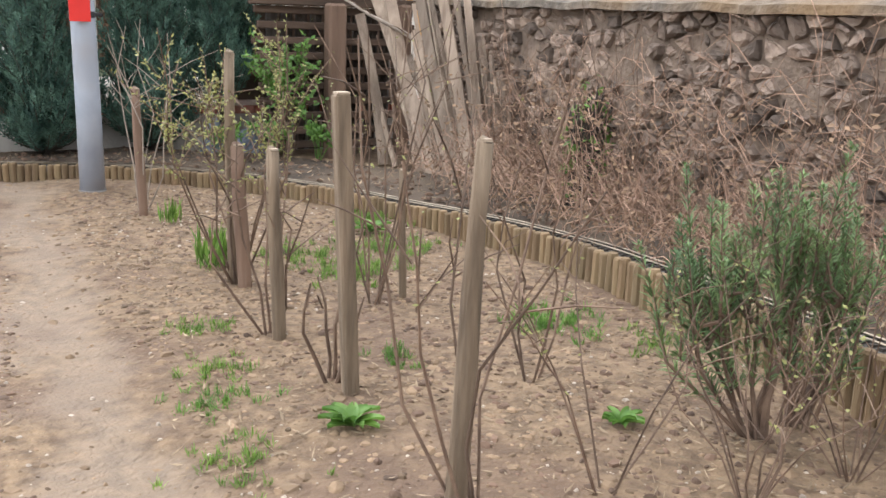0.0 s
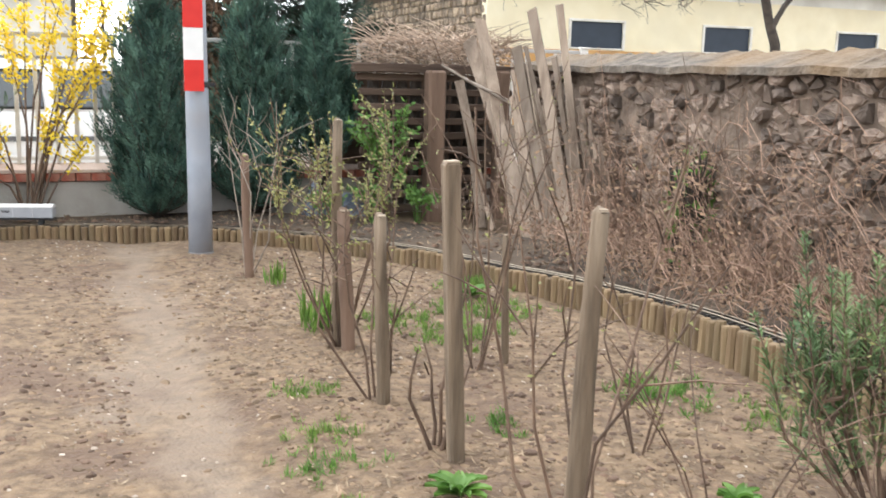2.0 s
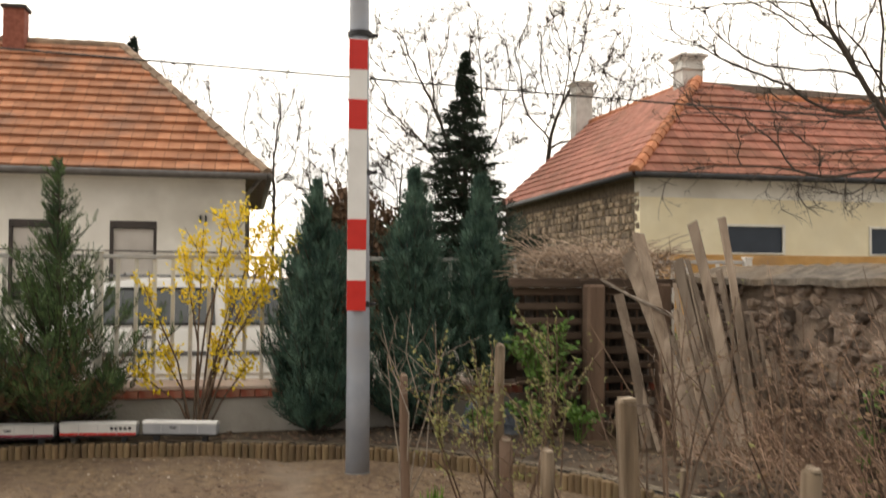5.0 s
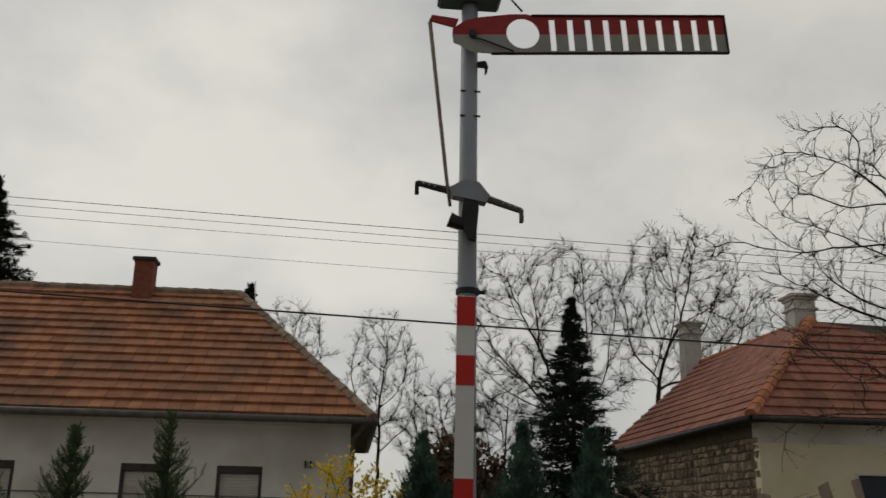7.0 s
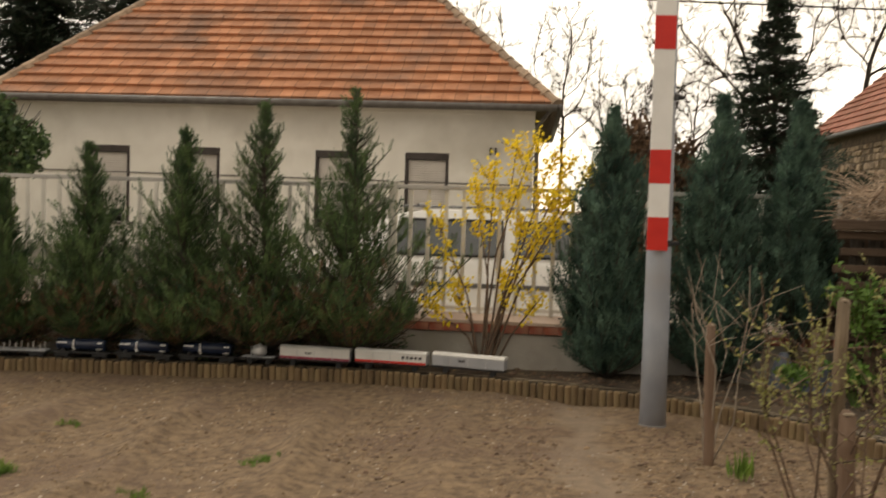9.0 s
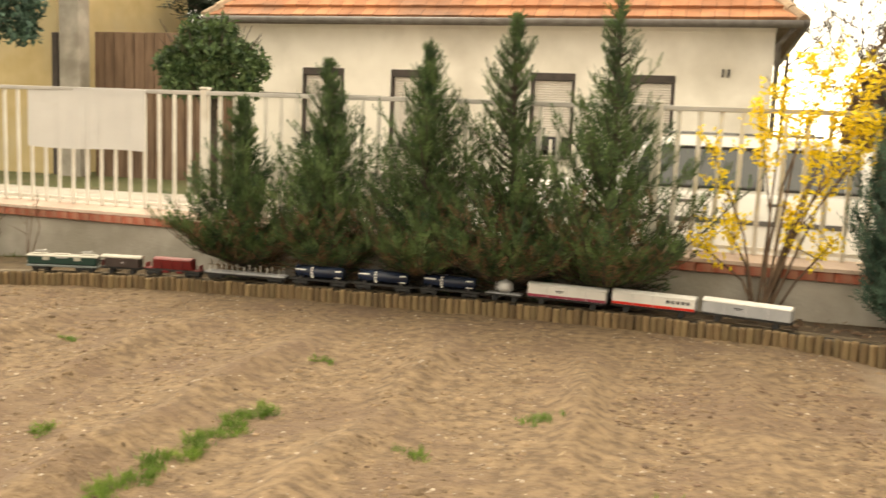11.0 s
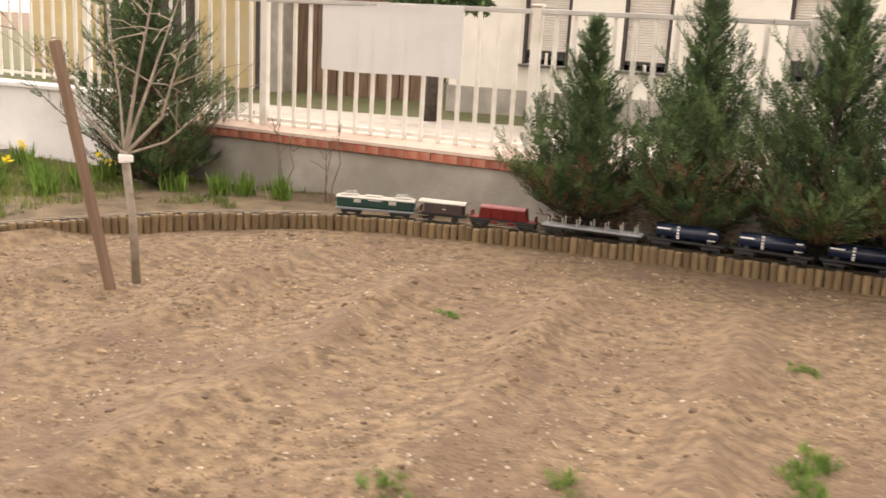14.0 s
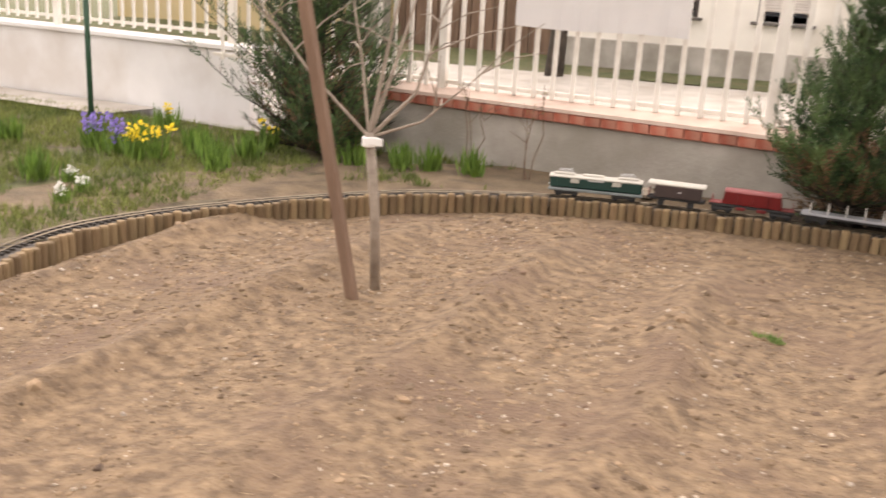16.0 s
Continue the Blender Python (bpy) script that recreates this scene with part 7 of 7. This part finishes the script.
scatter("dark_crumbs", 1700, 0.005, 0.026, M_HUMUS, "moist dark crumbs beside the trodden path", 210, (-1.3, 0.08, 1.4, 6.4), 2.2, 0.35)
scatter("pebbles", 4400, 0.003, 0.012, M_PEBBLE, "small pale pebbles scattered on soil", 202, (-7.6, 2.5, 1.2, 7.6), 2.5, 0.1)


def straw(count, box, seed, label):
    """Bits of dry straw and leaf lying on the soil."""
    r = random.Random(seed)
    g = Geo()
    for k in range(count):
        x, y = r.uniform(box[0], box[1]), r.uniform(box[2], box[3])
        if not inside_garden(x, y) or noise.noise((x * 1.5, y * 1.5, seed)) + r.uniform(-0.3, 0.3) < -0.1:
            continue
        a = r.uniform(0, 6.28)
        d = Vector((math.cos(a), math.sin(a), r.uniform(-0.05, 0.25))).normalized()
        g.blade((x, y, gz(x, y) + furrow(x, y) + 0.006), d, Vector((-math.sin(a), math.cos(a), r.uniform(-0.4, 0.4))).normalized(), r.uniform(0.015, 0.06), r.choice((0.0025, 0.0035, 0.006, 0.010)))
    return solid("dry_litter", g, M_STRAW, label, "litter", "stuff")


straw(4800, (0.35, 2.5, 1.0, 6.6), 205, "bits of dry straw and dead leaf between the stakes")
straw(4200, (-7.4, 0.0, 1.5, 7.4), 206, "bits of dry straw on the tilled soil")


def bed_litter():
    """Dead leaves, needles and crumbs on the dark strip behind the track."""
    r = random.Random(231)
    g, c = Geo(), Geo()
    for k in range(5200):
        s = r.uniform(0.0, TOTAL)
        x, y, _ = line_at(s, r.uniform(0.30, 1.05))
        if x < -4.7:
            continue
        x, y = min(x, 3.55), min(y, 8.2)
        z = border_top(s) - 0.022 + 0.02 * noise.noise((x * 5, y * 5, 2))
        if k % 3:
            a = r.uniform(0, 6.28)
            d = Vector((math.cos(a), math.sin(a), r.uniform(0.0, 0.5))).normalized()
            g.blade((x, y, z), d, Vector((-math.sin(a), math.cos(a), r.uniform(-0.5, 0.5))).normalized(), r.uniform(0.02, 0.07), r.choice((0.004, 0.008, 0.016)))
        else:
            q = r.uniform(0.008, 0.028)
            c.add([(x + p.x * q * r.uniform(0.7, 1.3), y + p.y * q * r.uniform(0.7, 1.3), z + p.z * q * 0.7 - 0.006) for p in TOP], LUMP)
    solid("leaf_litter", g, M_STRAW, "dead leaves and twigs on the dark strip of soil", "litter", "stuff")
    solid("dark_clods", c, M_HUMUS, "dark crumbs of soil behind the track", "soil", "stuff")


bed_litter()


def tuft(g, x, y, z, n, h, r, spread=0.5):
    for k in range(n):
        a = r.uniform(0, 6.28)
        d = Vector((math.cos(a) * spread * r.random(), math.sin(a) * spread * r.random(), 1)).normalized()
        p = Vector((x + r.gauss(0, 0.4) * h * 0.5, y + r.gauss(0, 0.4) * h * 0.5, z))
        g.blade(p, d, Vector((-math.sin(a), math.cos(a), 0)), h * r.uniform(0.5, 1.2), h * 0.10)


def grass_patch(name, spots, label, seed, mat=None, n=60, h=0.07, category="weed"):
    r = random.Random(seed)
    g = Geo()
    for x, y, w in spots:
        for k in range(max(6, int(w * (170 if w < 0.2 else 220)))):
            px, py = x + r.gauss(0, w * 0.5), y + r.gauss(0, w * 0.5)
            tuft(g, px, py, gz(px, py) + furrow(px, py) - 0.005, n // 5, h, r, 1.5)
    return solid(name, g, mat or M_GRASS, label, category, "stuff")


strip = [(-2.78 + 0.04 * math.sin(i), 5.02 - 0.05 * i, 0.055) for i in range(27)]
grass_patch("grass_strip", strip, "narrow strip of fresh green grass in the soil", 211, M_GRASS, 36, 0.05, "grass")
for i, (x, y, w) in enumerate([(-3.85, 3.84, 0.14), (-3.48, 3.80, 0.10), (-3.47, 4.31, 0.08), (-1.53, 5.26, 0.10), (-1.9, 4.6, 0.07), (-2.9, 5.9, 0.06), (-4.6, 5.9, 0.06), (0.67, 3.32, 0.14), (0.64, 2.88, 0.14),
                                (0.57, 2.61, 0.16), (1.83, 4.27, 0.30), (2.03, 4.92, 0.22), (1.96, 2.85, 0.22), (2.18, 2.48, 0.16), (0.52, 2.14, 0.18), (1.26, 2.73, 0.12), (1.55, 3.9, 0.25), (1.35, 4.3, 0.22)]):
    grass_patch("grass_tuft", [(x, y, w)], "small tuft of fresh green grass in the soil", 220 + i, M_GRASS if i % 3 else M_LEAF, 60, 0.042 if w < 0.2 else 0.055, "grass")


def rosette(x, y, n, size, seed, label):
    """A broad-leaved weed."""
    r = random.Random(seed)
    b = thing("dock_weed", (x, y, gz(x, y)), label, "weed")
    for k in range(n):
        a = 6.28 * k / n + r.uniform(-0.3, 0.3)
        up = r.uniform(0.45, 1.4)
        l = size * r.uniform(0.7, 1.1)
        g = Geo()
        out = Vector((math.cos(a), math.sin(a), 0))
        side = Vector((-math.sin(a), math.cos(a), 0))
        rows = []
        for i in range(6):
            t = i / 5
            c = out * (l * t * math.cos(up * (1 - 0.5 * t))) + Vector((0, 0, l * t * math.sin(up * (1 - 0.6 * t)) + 0.01))
            w = size * 0.16 * math.sin(math.pi * min(1, 0.12 + 0.88 * t)) + 0.003
            rows += [c - side * w + Vector((0, 0, 0.012)), c, c + side * w + Vector((0, 0, 0.012))]
        g.v = [tuple(p) for p in rows]
        g.f = [(3 * i + j, 3 * i + j + 1, 3 * i + j + 4, 3 * i + j + 3) for i in range(5) for j in range(2)]
        part("leaf", g, M_LEAF, b, smooth=True)


rosette(0.87, 2.24, 19, 0.105, 241, "leafy green dock weed at the foot of a stake")
rosette(1.60, 1.92, 12, 0.07, 242, "low green weed in the soil")
rosette(1.9, 4.6, 14, 0.14, 243, "pale green leafy weed near the palisade")


def clump(name, x, y, seed, bloom, label, blooms=6, h=0.23, leaves=46, rise=0.07):
    """A clump of spring flowers: strap leaves, stalks and flower heads."""
    r = random.Random(seed)
    z = gz(x, y) + rise
    b = thing(name, (x, y, z), label, "flower")
    g, fg, sg = Geo(), Geo(), Geo()
    tuft(g, 0, 0, 0, leaves, h, r, 0.7)
    for k in range(blooms):
        a, q = r.uniform(0, 6.28), r.uniform(0, h * 0.5)
        p = Vector((q * math.cos(a), q * math.sin(a), h * r.uniform(0.8, 1.15)))
        sg.tube([(p.x * 0.3, p.y * 0.3, 0), p], 0.003, 4, False)
        for m in range(14 if bloom is M_PURPLE else 8):
            d = Vector((r.gauss(0, 1), r.gauss(0, 1), r.gauss(0, 1))).normalized()
            c = p + Vector((0, 0, r.uniform(-0.05, 0.03) if bloom is M_PURPLE else 0)) + d * 0.012
            fg.blade(c, d, d.orthogonal().normalized(), *((0.018, 0.013) if bloom is M_WHITEFL else (0.036, 0.022)))
    part("foliage", g, M_GRASS, b, kind="stuff")
    part("stalkwork", sg, M_GRASS, b, kind="stuff")
    part("bloom", fg, bloom, b, kind="stuff")


for i, (n, x, y, m, lab) in enumerate([("hyacinth_clump", -9.54, 6.78, M_PURPLE, "purple hyacinths in the flower bed"), ("hyacinth_clump", -9.22, 6.69, M_PURPLE, "purple hyacinths in the flower bed"),
                                       ("daffodil_clump", -8.98, 6.64, M_YELLOWFL, "yellow daffodils in the flower bed"), ("daffodil_clump", -8.86, 6.72, M_YELLOWFL, "yellow daffodils in the flower bed"),
                                       ("daffodil_clump", -9.85, 7.85, M_YELLOWFL, "yellow daffodils in front of the white plinth"), ("daffodil_clump", -8.62, 7.62, M_YELLOWFL, "yellow daffodils beside the corner conifer"),
                                       ("white_flower_clump", -8.70, 5.85, M_WHITEFL, "small white spring flowers in the bed"), ("white_flower_clump", -8.42, 5.70, M_WHITEFL, "small white spring flowers in the bed"),
                                       ("white_flower_clump", -8.30, 5.45, M_WHITEFL, "small white spring flowers in the bed")]):
    clump(n, x, y, 260 + i, m, lab, 3 if i in (4, 5) else 7, 0.10 if m is M_WHITEFL else 0.22)
for i, (x, y) in enumerate([(-8.58, 6.96), (-8.3, 6.7), (-7.45, 7.66), (-7.75, 7.5), (-9.9, 6.1), (-10.2, 6.6), (-8.9, 5.8), (-9.6, 7.3), (-9.0, 7.25), (-8.75, 7.1), (-8.45, 7.2), (-7.25, 7.72), (-6.95, 7.8)]):
    clump("lily_leaves", x, y, 280 + i, M_LEAF, "clump of green strap leaves in the bed", 0, 0.21, 70)
for i, (x, y, h) in enumerate([(0.93, 4.20, 0.22), (0.98, 4.28, 0.18), (0.94, 5.32, 0.14), (-0.92, 4.05, 0.16)]):
    clump("bulb_leaves", x, y, 320 + i, M_LEAF, "clump of bluish green bulb leaves in the soil", 0, h, 38, 0.0)
r_ = random.Random(299)
g_ = Geo()
for k in range(15000):
    x, y = r_.uniform(-12.5, -6.6), r_.uniform(4.6, 8.2)
    if x > -7.9 and (inside_garden(x, y) or y < 7.5 + 0.5 * (x + 6.6)):
        continue
    if noise.noise((x * 1.2, y * 1.2, 7)) > (-0.30 if x < -7.9 else 0.0):
        tuft(g_, x, y, gz(x, y) + 0.07, 5, r_.uniform(0.03, 0.09), r_, 0.9)
solid("bed_grass", g_, M_BEDGRASS, "short weedy grass over the flower bed", "grass", "stuff")

gp = thing("green_post", (-10.20, 7.35, gz(-10.20, 7.35)), "slim dark green metal post in the flower bed", "post")
part("shaft", Geo().tube([(0, 0, -0.1), (0, 0, 1.7)], 0.022, 10), M_GREENPOST, gp, smooth=True)
part("cap", Geo().lathe((0, 0, 1.70), [(0.026, 0), (0.026, 0.015), (0.01, 0.025)], 10), M_GREENPOST, gp)

# blue tarpaulin bundle behind the track
for i, (x, y, h, c) in enumerate(((1.72, 7.55, 0.30, 0), (2.00, 7.56, 0.20, 1))):
    bd = thing("tarp_bundle", (x, y, gz(x, y) + 0.06), "grey blue tarpaulin bundle stored under the conifers", "bundle", "stored bundles")
    g = Geo()
    n = 14
    for j in range(9):
        t = j / 8
        for k in range(n):
            a = 6.28 * k / n
            rr = (0.10 if i == 0 else 0.14) * (1 - 0.75 * t ** 1.5) * (1 + 0.5 * noise.noise((math.cos(a) * 2 + i * 5, math.sin(a) * 2, t * 3)))
            g.v.append((rr * math.cos(a) * 1.1, rr * math.sin(a) * 0.6, h * t))
        if j:
            g.f.extend(((j - 1) * n + k, (j - 1) * n + (k + 1) % n, j * n + (k + 1) % n, j * n + k) for k in range(n))
    g.f.append(tuple(8 * n + k for k in range(n)))
    part("cover", g, material("tarpaulin", (0.045, 0.058, 0.08), (0.17, 0.19, 0.23), 9, 0.5, bump=0.8), bd, smooth=True)

# white stones by the fence
for i, (x, y) in enumerate(((-5.75, 7.95), (-5.95, 7.93))):
    g = Geo()
    g.lathe((0, 0, 0), [(0.05, 0), (0.055, 0.02), (0.035, 0.05), (0.01, 0.06)], 9)
    o_ = solid("pale_stone", g, M_PEBBLE, "pale stone lying by the fence plinth", "stone", group="pale stones")
    o_.location = (x, y, gz(x, y) + 0.09)

build_palisade()
